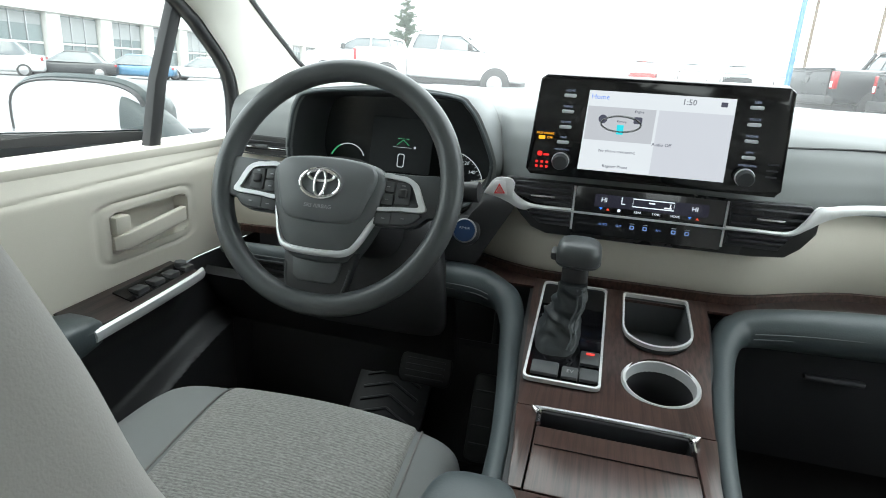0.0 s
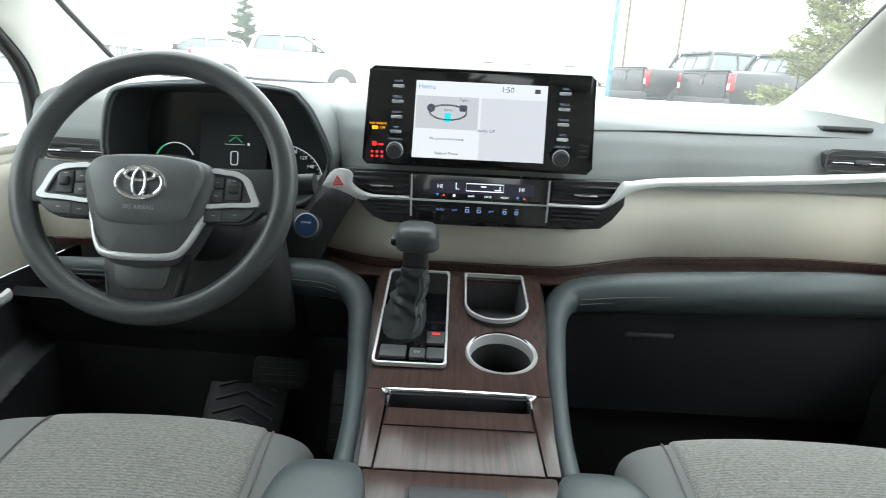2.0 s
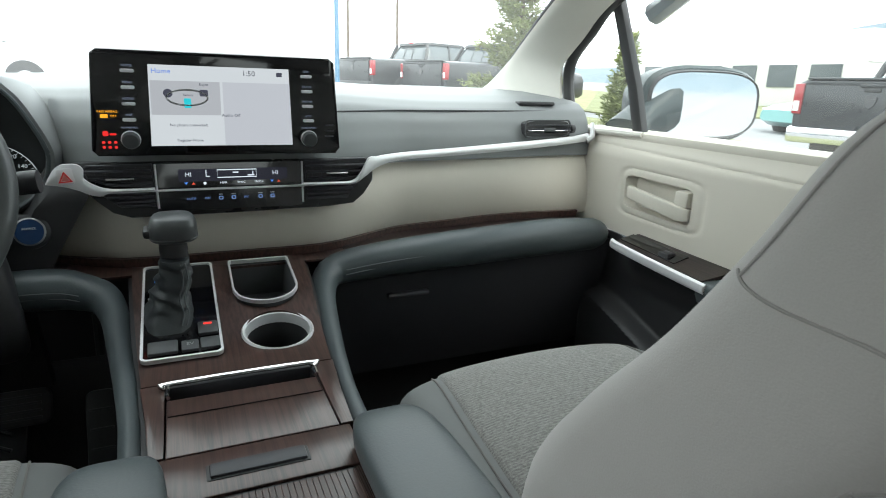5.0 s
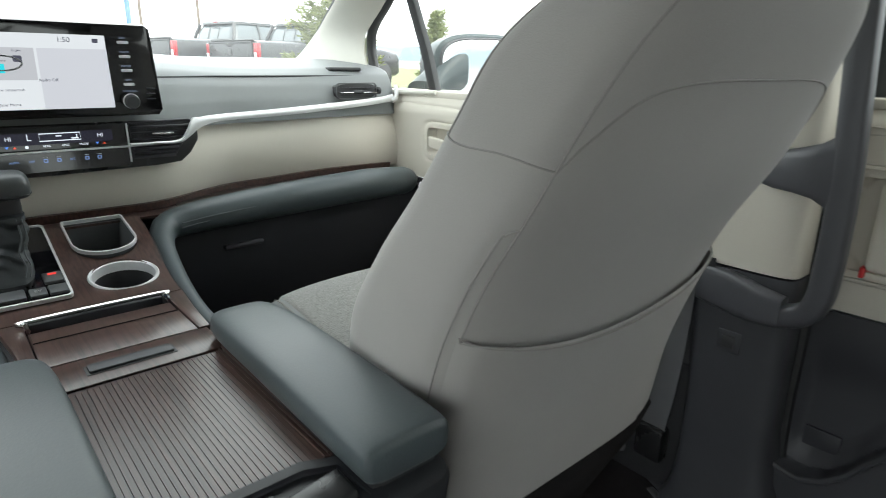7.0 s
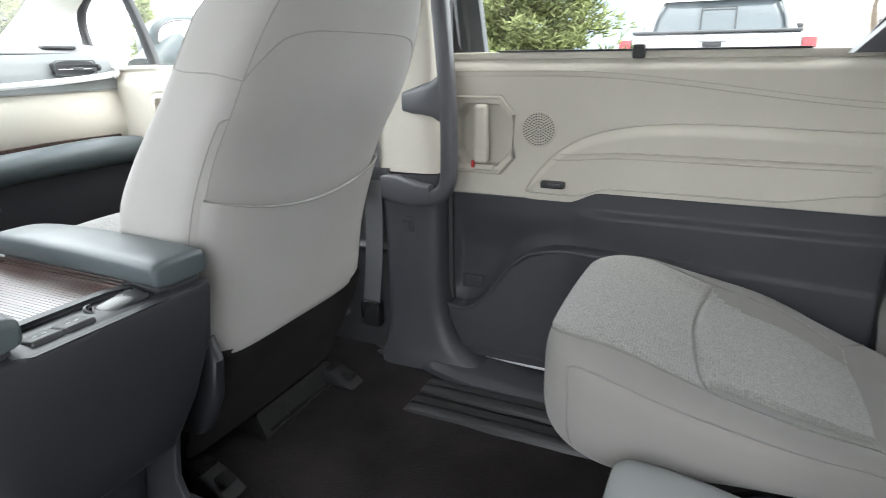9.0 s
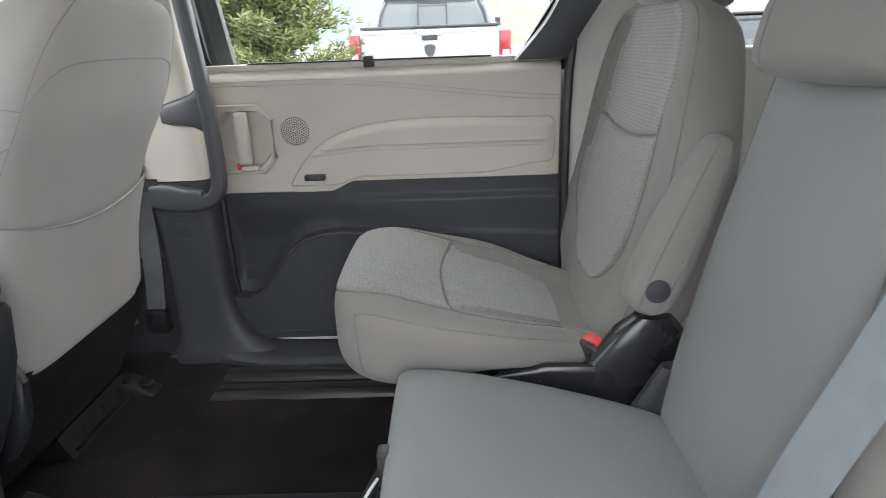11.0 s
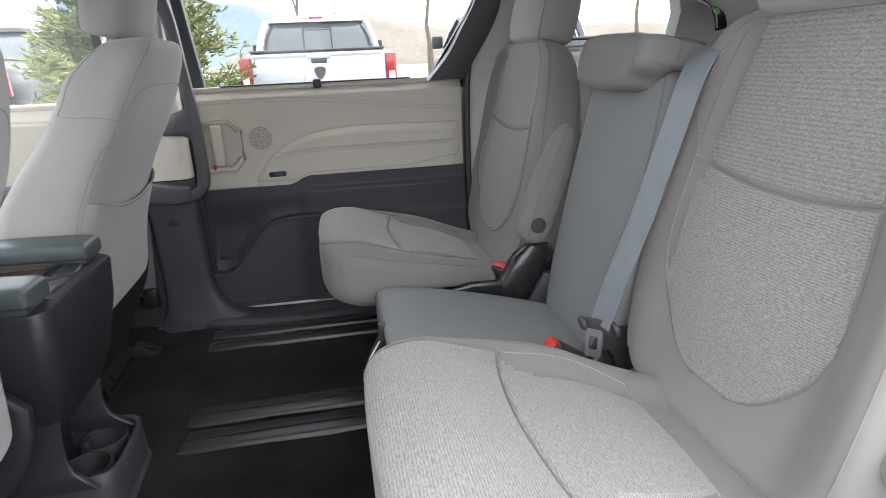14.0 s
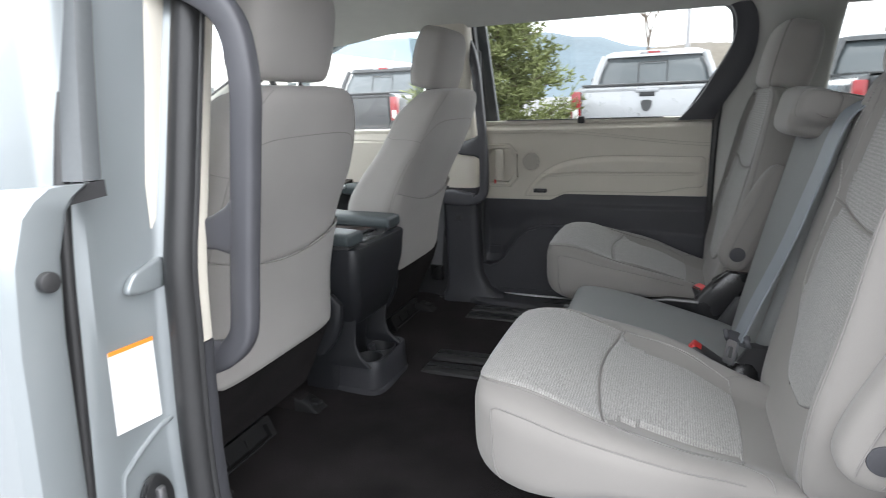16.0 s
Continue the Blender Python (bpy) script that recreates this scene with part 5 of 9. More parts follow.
    mouth = soft_outline([(-0.572, 0.673), (-0.564, 0.7275), (-0.550, 0.763), (-0.528, 0.777), (-0.456, 0.784), (-0.362, 0.787), (-0.290, 0.783), (-0.272, 0.772), (-0.255, 0.750), (-0.234, 0.703), (-0.231, 0.679), (-0.240, 0.65), (-0.268, 0.62), (-0.32, 0.602), (-0.405, 0.600), (-0.49, 0.602), (-0.548, 0.622)], 4)
    def ring_at(e, y, drop=0.0):
        out = []
        for x, z in mouth:
            v = Vector((x + 0.402, z - 0.695))
            v += v.normalized() * e
            out.append((v.x - 0.402, y - 0.10 * (z - 0.70), v.y + 0.695 - drop))
        return out
    part("instrument_hood", loft([ring_at(e, y, q) for e, y, q in ((0.0, 0.812, 0), (0.004, 0.806, 0), (0.011, 0.808, 0), (0.015, 0.822, 0), (0.014, 0.90, 0.003), (0.006, 1.02, 0.008))], True, False), DASH, d, "grey instrument hood")
    part("hood_liner", loft([ring_at(e, y) for e, y in ((0.0005, 0.811), (-0.003, 0.83), (-0.010, 0.905), (-0.012, 0.93))], True, False), GREY_BUTTON, d, "black instrument hood liner")
    part("hood_lip", tube([Vector(p) for p in ring_at(0.004, 0.8055)], 0.003, 8, True), LEATHER, d)
    # black panel round the steering column
    def column_panel(u, v):
        x1 = -0.163 - 0.085 * v
        x = -0.545 + (x1 + 0.545) * u
        z = 0.602 + 0.063 * smoothstep(-0.262, -0.225, x)
        z = z + (0.515 - z) * v
        return x, 0.800 + 0.030 * smoothstep(0.22, 0.0, v) + 0.010 * v, z
    bm = sheet(column_panel, 24, 14, 0.012)
    bmesh.ops.recalc_face_normals(bm, faces=bm.faces)
    part("column_panel", bm, BLACK, d, "black panel round the steering column")
    cl = thing("instrument_cluster", (cx, 0.9, 0.7), "dark instrument cluster with a small green and white display", "instrument cluster")
    part("dark_lens", loft([ring_at(-0.011, 0.912), ring_at(-0.011, 0.925)]), material("dark_instrument_lens", (0.030, 0.033, 0.034), 0.22, vary=0.1, bump=0, spec=0.5), cl, "dark instrument lens")
    face = basis((cx, 0.898, 0.690), (1, 0, 0), (0, 0.25, 1))
    info = part("info_display", prism(rounded(0.112, 0.094, 0.004), 0.003, face @ Matrix.Translation((0.000, 0.004, 0.004))), material("dim_display", (0.030, 0.033, 0.035), 0.5, vary=0.1, bump=0, spec=0.15), cl, "dim grey display")
    white = glowing("pale_display_print", (0.62, 0.68, 0.72), 0.5)
    green = glowing("green_display_print", (0.1, 0.55, 0.25), 0.45)
    part("car_outline", rim_of(rounded(0.013, 0.024, 0.004), rounded(0.010, 0.021, 0.003), 0.001, face @ Matrix.Translation((0.003, -0.023, 0.008))), white, info)
    part("lane_mark", moved(join(tube([(-0.007, 0.004, 0.008), (0.004, 0.013, 0.008), (0.015, 0.004, 0.008)], 0.0007, 5), tube([(-0.007, 0.015, 0.008), (0.015, 0.015, 0.008)], 0.0004, 5)), face), green, info, "green lane symbol")
    part("display_rule", moved(box((0.034, 0.0007, 0.0004), (0.003, 0.0, 0.008)), face), white, info)
    part("display_mark", moved(box((0.004, 0.004, 0.0004), (0.026, 0.001, 0.008)), face), white, info)
    blue = glowing("blue_arc_print", (0.3, 0.5, 1.0), 0.7)
    arc = [(-0.098 + 0.033 * math.cos(a), -0.034 + 0.033 * math.sin(a), 0.006) for a in [radians(160 - 6.5 * i) for i in range(22)]]
    part("power_gauge_arc", moved(tube(arc, 0.0011, 5), face), white, cl, "pale gauge arc")
    arc = [(-0.098 + 0.033 * math.cos(a), -0.034 + 0.033 * math.sin(a), 0.0065) for a in [radians(160 - 5 * i) for i in range(9)]]
    part("power_gauge_arc", moved(tube(arc, 0.0014, 5), face), green, cl, "green gauge arc")
    arc = [(0.083 + 0.070 * math.cos(a), -0.058 + 0.062 * math.sin(a), 0.006) for a in [radians(95 - 8 * i) for i in range(25)]]
    part("speedometer_ring", moved(tube(arc, 0.0008, 5), face), white, cl)
    for n, a in (("100", 70), ("120", 50), ("140", 30), ("160", 12)):
        lettering(n, 0.0085, face @ Matrix.Translation((0.083 + 0.056 * math.cos(radians(a)), -0.058 + 0.054 * math.sin(radians(a)), 0.007)), white, cl)
    ticks = []
    for i in range(30):
        a = radians(95 - 6.5 * i)
        ticks.append(tube([(0.083 + r * math.cos(a), -0.058 + r * 0.9 * math.sin(a), 0.0065) for r in (0.0645, 0.069)], 0.0004, 4))
    part("tick_marks", moved(join(*ticks), face), white, cl)
    return d


dashboard()


# ---- centre screen and climate panel ----
def screen():
    t = thing("touch_screen", (0, 0.76, 0.7), "glossy black multimedia unit with a lit home screen", "touch screen")
    c = Vector((0.001, 0.757, 0.757))
    m = basis(c, (1, 0, 0), (0, -0.14, 0.99))
    body = [(-0.150, 0.072), (0.150, 0.072), (0.158, 0.066), (0.170, -0.062), (0.163, -0.070), (-0.163, -0.070), (-0.170, -0.062), (-0.158, 0.066)]
    part("housing", prism(body, 0.022, m @ Matrix.Translation((0, 0, -0.022)), 0.003), GLOSS, t, "glossy black housing")
    part("back_shell", prism([(x * 0.93, y * 0.9) for x, y in body], 0.05, m @ Matrix.Translation((0, 0, -0.07)), 0.006), BLACK, t)
    lit = glowing("lit_screen", (0.88, 0.89, 0.95), 0.70, (0.02, 0.02, 0.02))
    tile = glowing("lit_screen_tile", (0.79, 0.785, 0.87), 0.64, (0.02, 0.02, 0.02))
    grey_tile = glowing("lit_screen_grey_tile", (0.72, 0.715, 0.78), 0.60, (0.02, 0.02, 0.02))
    ink = glowing("screen_ink", (0.07, 0.07, 0.10), 0.9)
    blue = glowing("screen_blue", (0.15, 0.28, 0.80), 0.9)
    teal = glowing("screen_teal", (0.05, 0.62, 0.72), 0.9)
    dsp = part("display", prism([(-0.0915, 0.0545), (0.0915, 0.0545), (0.0965, -0.0555), (-0.0965, -0.0555)], 0.001, m), lit, t, "bright pale home screen")
    def at(x, y, z=0.0013):
        return m @ Matrix.Translation((x, y, z))
    part("energy_tile", prism([(-0.0925, -0.012), (-0.003, -0.012), (-0.003, 0.034), (-0.0910, 0.034)], 0.0003, at(0, 0, 0.001)), grey_tile, dsp)
    part("audio_tile", prism([(0.0005, -0.0550), (0.0960, -0.0550), (0.0925, 0.034), (0.0005, 0.034)], 0.0003, at(0, 0, 0.001)), tile, dsp)
    part("tile_button", prism(rounded(0.062, 0.010, 0.002, 3, -0.046, -0.0475), 0.0003, at(0, 0, 0.0014)), lit, dsp)
    lettering("Home", 0.0095, at(-0.0885, 0.0465), blue, dsp, align="LEFT")
    lettering("1:50", 0.0105, at(0.036, 0.0465), ink, dsp)
    lettering("Audio Off", 0.0062, at(0.010, -0.012, 0.0016), ink, dsp)
    lettering("No phone connected.", 0.0056, at(-0.046, -0.026, 0.0016), ink, dsp)
    lettering("Register Phone", 0.0056, at(-0.046, -0.0475, 0.0019), ink, dsp)
    lettering("Battery", 0.0042, at(-0.045, 0.0155, 0.0016), ink, dsp)
    lettering("Engine", 0.0045, at(-0.024, 0.030, 0.0016), ink, dsp)
    part("status_mark", prism(rounded(0.008, 0.006, 0.001, 3, 0.078, 0.0465), 0.0003, at(0, 0)), ink, dsp)
    part("energy_loop", moved(tube([(0.026 * math.cos(a) - 0.046, 0.0105 * math.sin(a) + 0.012, 0.0016) for a in [2 * math.pi * i / 40 for i in range(40)]], 0.0013, 5, True), m), material("screen_grey_line", (0.3, 0.3, 0.3), 0.5, bump=0), dsp)
    part("wheel_icon", disc(0.0058, 0.0008, m @ Vector((-0.070, 0.0175, 0.0018)), 20, 0, m.to_3x3().to_4x4()), ink, dsp)
    part("engine_icon", prism(rounded(0.011, 0.009, 0.002, 3, -0.0245, 0.0185), 0.0006, at(0, 0, 0.0016)), ink, dsp)
    part("battery_icon", prism(rounded(0.009, 0.013, 0.001, 3, -0.046, 0.0045), 0.0006, at(0, 0, 0.0017)), teal, dsp)
    label = glowing("button_print", (0.45, 0.52, 0.72), 0.42)
    for col, names in ((-1, ("HOME", "MENU", "AUDIO", "MAP")), (1, ("SEEK", "TRACK", "PHONE", "APPS"))):
        for i, nm in enumerate(names):
            y = 0.0455 - 0.0215 * i
            x = col * (0.1165 + 0.0012 * i)
            part("key", prism(rounded(0.0165, 0.0044, 0.0018, 3, x, y), 0.003, m, 0.0006), PALE_KEY, t, "slim bright key")
            lettering(nm, 0.0044, at(x, y + 0.0064, 0.0004), label, t)
        kn = part("knob", lathe([(0.0112, 0), (0.0112, 0.010), (0.0095, 0.013), (0.0, 0.013)], 32, m @ Matrix.Translation((col * 0.121, -0.046, 0))), GREY_BUTTON, t, "round dark knob")
        part("knob_ring", lathe([(0.0122, 0), (0.0122, 0.004), (0.0114, 0.0045), (0.0114, 0)], 32, m @ Matrix.Translation((col * 0.121, -0.046, 0)), True), SILVER, kn)
        lettering("POWER/VOL" if col < 0 else "TUNE/SCROLL", 0.0036, at(col * 0.121, -0.030, 0.0004), label, t)
    amber, redl = glowing("amber_lamp", (1.0, 0.42, 0.02), 1.1), glowing("red_lamp", (0.9, 0.03, 0.03), 0.8)
    lettering("PASS AIRBAG", 0.0042, at(-0.1455, -0.0085, 0.0004), amber, t)
    part("airbag_lamp", prism(rounded(0.009, 0.005, 0.001, 3, -0.150, -0.0145), 0.0004, m), amber, t, "amber warning lamp")
    lettering("OFF", 0.0045, at(-0.139, -0.0145, 0.0004), amber, t)
    part("belt_lamp", prism(rounded(0.007, 0.007, 0.002, 3, -0.151, -0.038), 0.0004, m), redl, t, "red warning lamp")
    part("belt_lamp", prism(rounded(0.008, 0.003, 0.001, 3, -0.142, -0.039), 0.0004, m), redl, t, "red warning lamp")
    for i in range(3):
        for j in range(2):
            part("belt_lamp", prism(rounded(0.0038, 0.0036, 0.001, 3, -0.1545 + 0.0072 * i, -0.050 - 0.0068 * j), 0.0004, m), redl, t, "red warning lamp")
    for i in range(3):
        part("print_bar", prism(rounded(0.014, 0.0022, 0.0008, 2, 0.1525, -0.026 - 0.0085 * i), 0.0004, m), GRIP_SKIN, t, "small pale printed mark")
    # glint on the lower right edge, put in as a gloss black sliver
    part("glint_sliver", prism([(0.085, -0.0695), (0.165, -0.062), (0.163, -0.0695)], 0.0003, m), GLOSS, t)


screen()


def climate():
    t = thing("climate_panel", (0, 0.79, 0.64), "black climate panel between two air vents", "climate panel")
    c = Vector((0.006, 0.783, 0.640))
    m = basis(c, (1, 0, 0), (0, 0.12, 1))
    shell = [(-0.205, 0.038), (0.212, 0.038), (0.226, 0.030), (0.224, 0.0), (0.208, -0.022), (0.190, -0.036), (0.15, -0.0395), (-0.0, -0.042), (-0.137, -0.042), (-0.160, -0.034), (-0.178, -0.017), (-0.196, 0.004)]
    part("shell", prism(shell, 0.05, m @ Matrix.Translation((0, 0, -0.05)), 0.004), SATIN_BLACK, t, "black moulded shell")
    part("lcd_strip", prism(rounded(0.204, 0.034, 0.003, 3, 0.003, 0.017), 0.003, m), GLOSS, t)
    part("key_strip", prism(rounded(0.204, 0.032, 0.003, 3, 0.004, -0.019), 0.004, m), GLOSS, t)
    part("silver_line", moved(tube([(-0.175, -0.006, 0.004), (-0.10, -0.004, 0.007), (0.10, -0.004, 0.007), (0.185, -0.004, 0.004)], 0.0017, 6, smooth=3), m), SILVER, t, "satin silver line")
    pale, blue, red = glowing("climate_print", (0.85, 0.9, 1.0), 0.9), glowing("climate_blue", (0.1, 0.3, 1.0), 0.8), glowing("climate_red", (1.0, 0.1, 0.05), 0.7)
    def at(x, y):
        return m @ Matrix.Translation((x, y, 0.0044))
    part("lcd_window", prism(rounded(0.156, 0.018, 0.001, 2, 0.0065, 0.0165), 0.0006, m @ Matrix.Translation((0, 0, 0.003))), glowing("dim_violet_lcd", (0.10, 0.09, 0.20), 0.09), t, "dim violet display window")
    lettering("HI", 0.0090, at(-0.058, 0.0174), pale, t)
    lettering("HI", 0.0090, at(0.066, 0.0174), pale, t)
    for x, y, w, h in ((-0.0335, 0.019, 0.0012, 0.010), (-0.031, 0.0145, 0.005, 0.0012), (0.008, 0.0195, 0.008, 0.002), (0.030, 0.015, 0.010, 0.002), (0.033, 0.018, 0.0015, 0.006)):
        part("display_mark", prism(rounded(w, h, 0.0003, 2, x, y), 0.0003, at(0, 0)), pale, t)
    part("airflow_frame", moved(tube([(-0.018, 0.0235, 0.0044), (-0.018, 0.0125, 0.0044), (0.038, 0.0125, 0.0044), (0.038, 0.0235, 0.0044)], 0.0008, 5, True), m), pale, t, "pale display outline")
    for i, nm in enumerate(("REAR", "SYNC", "MODE")):
        lettering(nm, 0.0044, at(-0.010 + 0.0255 * i, 0.0045), pale, t)
    part("key_sign", prism(rounded(0.004, 0.004, 0.001, 2, -0.036, 0.0045), 0.0003, at(0, 0)), pale, t)
    for x in (-0.060, 0.062):
        part("cool_arrow", prism([(x - 0.004, 0.0065), (x + 0.001, 0.0065), (x - 0.0015, 0.003)], 0.0003, at(0, 0)), blue, t)
        part("warm_arrow", prism([(x + 0.006, 0.003), (x + 0.011, 0.003), (x + 0.0085, 0.0065)], 0.0003, at(0, 0)), red, t)
    for i, nm in enumerate(("AUTO", "OFF", "", "", "A/C", "", "")):
        x = (-0.056, -0.0335, -0.015, 0.003, 0.0215, 0.042, 0.060)[i]
        if nm:
            lettering(nm, 0.0046, at(x, -0.0178), glowing("key_print_blue", (0.25, 0.40, 0.85), 0.6), t)
        else:
            part("key_sign", rim_of(rounded(0.006, 0.0055, 0.001, 2, x, -0.0178), rounded(0.0035, 0.003, 0.0008, 2, x, -0.0178), 0.0003, at(0, 0)), glowing("key_print_blue", (0.25, 0.40, 0.85), 0.6), t)
            part("key_bar", prism(rounded(0.006, 0.0008, 0.0003, 2, x, -0.0125), 0.0003, at(0, 0)), PALE_KEY, t)
    # the two vents, each with an upper and a lower mouth full of blades
    upper_r = [(0.1109, 0.0338), (0.2079, 0.0361), (0.2183, 0.0311), (0.2007, 0.0030), (0.1130, 0.0022)]
    lower_r = [(0.1116, -0.005), (0.1938, -0.0035), (0.1775, -0.0251), (0.1115, -0.0248)]
    upper_l = [(-0.1918, 0.0272), (-0.1865, 0.0325), (-0.1048, 0.0336), (-0.1040, 0.0032), (-0.1565, 0.0050), (-0.1860, 0.0154)]
    lower_l = [(-0.1718, -0.0069), (-0.1036, -0.006), (-0.1030, -0.0254), (-0.1477, -0.0248)]
    def width_at(poly, z):
        xs = []
        for i in range(len(poly)):
            (x0, z0), (x1, z1) = poly[i - 1], poly[i]
            if (z0 - z) * (z1 - z) <= 0 and z0 != z1:
                xs.append(x0 + (x1 - x0) * (z - z0) / (z1 - z0))
        return min(xs), max(xs)
    for poly in (upper_r, lower_r, upper_l, lower_l):
        v = part("air_vent", prism(poly[::-1], 0.002, m @ Matrix.Translation((0, 0, 0.0002))), BLACK, t, "black air vent")
        rim = [(x * 1.0, z) for x, z in poly]
        part("vent_rim", moved(tube([(x, z, 0.006) for x, z in rim], 0.0016, 6, True), m), DARK, v)
        z0, z1 = min(z for x, z in poly), max(z for x, z in poly)
        for k in range(3):
            z = z0 + (z1 - z0) * (k + 0.6) / 3.4
            a, b = width_at(poly, z)
            part("blade", moved(box((b - a - 0.004, 0.0028, 0.010), ((a + b) / 2, z, 0.005), 0.0007), m @ Matrix.Translation((0, z, 0)) @ Matrix.Rotation(0.25, 4, "X") @ Matrix.Translation((0, -z, 0))), DARK, v)
        a, b = width_at(poly, (z0 + z1) / 2)
        for k in range(6):
            part("fin", moved(box((0.0010, (z1 - z0) * 0.84, 0.002), (a + (b - a) * (k + 0.8) / 6.6, (z0 + z1) / 2, 0.002)), m), DARK, v)
        if z1 > 0.01:
            xm = (a + b) / 2
            part("vent_tab", moved(box((0.036, 0.0036, 0.006), (xm, z0 + (z1 - z0) * 0.36, 0.011), 0.0012), m), CHROME, v, "bright vent tab")
    for s in (-1, 1):
        part("vent_edge", moved(tube([(s * 0.1045 + 0.003, 0.034, 0.004), (s * 0.1035 + 0.003, -0.030, 0.004)], 0.0016, 6), m), SILVER, t)
    hz = part("hazard_button", prism(rounded(0.020, 0.022, 0.003, 3), 0.003, basis((-0.2030, 0.7650, 0.6625), (1, 0, 0.1), (0, 0.1, 1)), 0.001), SILVER, t, "silver hazard button")
    tri = basis((-0.2035, 0.7610, 0.6615), (1, 0, 0.1), (0, 0.1, 1))
    part("hazard_triangle", rim_of([(-0.0085, -0.0065), (0.0085, -0.0065), (0, 0.0085)], [(-0.0055, -0.0048), (0.0055, -0.0048), (0, 0.005)], 0.0012, tri), RED, hz, "red warning triangle")
    part("hazard_fill", prism([(-0.005, -0.0045), (0.005, -0.0045), (0, 0.0045)], 0.0006, tri), material("pale_red_print", (0.55, 0.20, 0.19), 0.5, vary=0.03, bump=0), hz)


climate()

pb = thing("power_button", (-0.258, 0.80, 0.58), "round black start button with a blue face", "power button")
pm = basis((-0.2575, 0.790, 0.584), (1, 0, 0), (0, 0.25, 1))
part("surround", lathe([(0.024, -0.02), (0.024, 0.002), (0.020, 0.004), (0.0, 0.004)], 36, pm), BLACK, pb)
part("ring", lathe([(0.0195, 0.0), (0.0195, 0.0055), (0.0175, 0.0065), (0.0175, 0.0)], 36, pm, True), STEEL, pb, "bright ring")
part("face", lathe([(0.0172, 0.0), (0.0172, 0.006), (0.0, 0.0065)], 36, pm), material("blue_button", (0.010, 0.035, 0.10), 0.35, vary=0.1, bump=0), pb, "blue button face")
lettering("POWER", 0.0048, pm @ Matrix.Translation((0, 0.004, 0.0068)), WHITE_PLASTIC, pb)


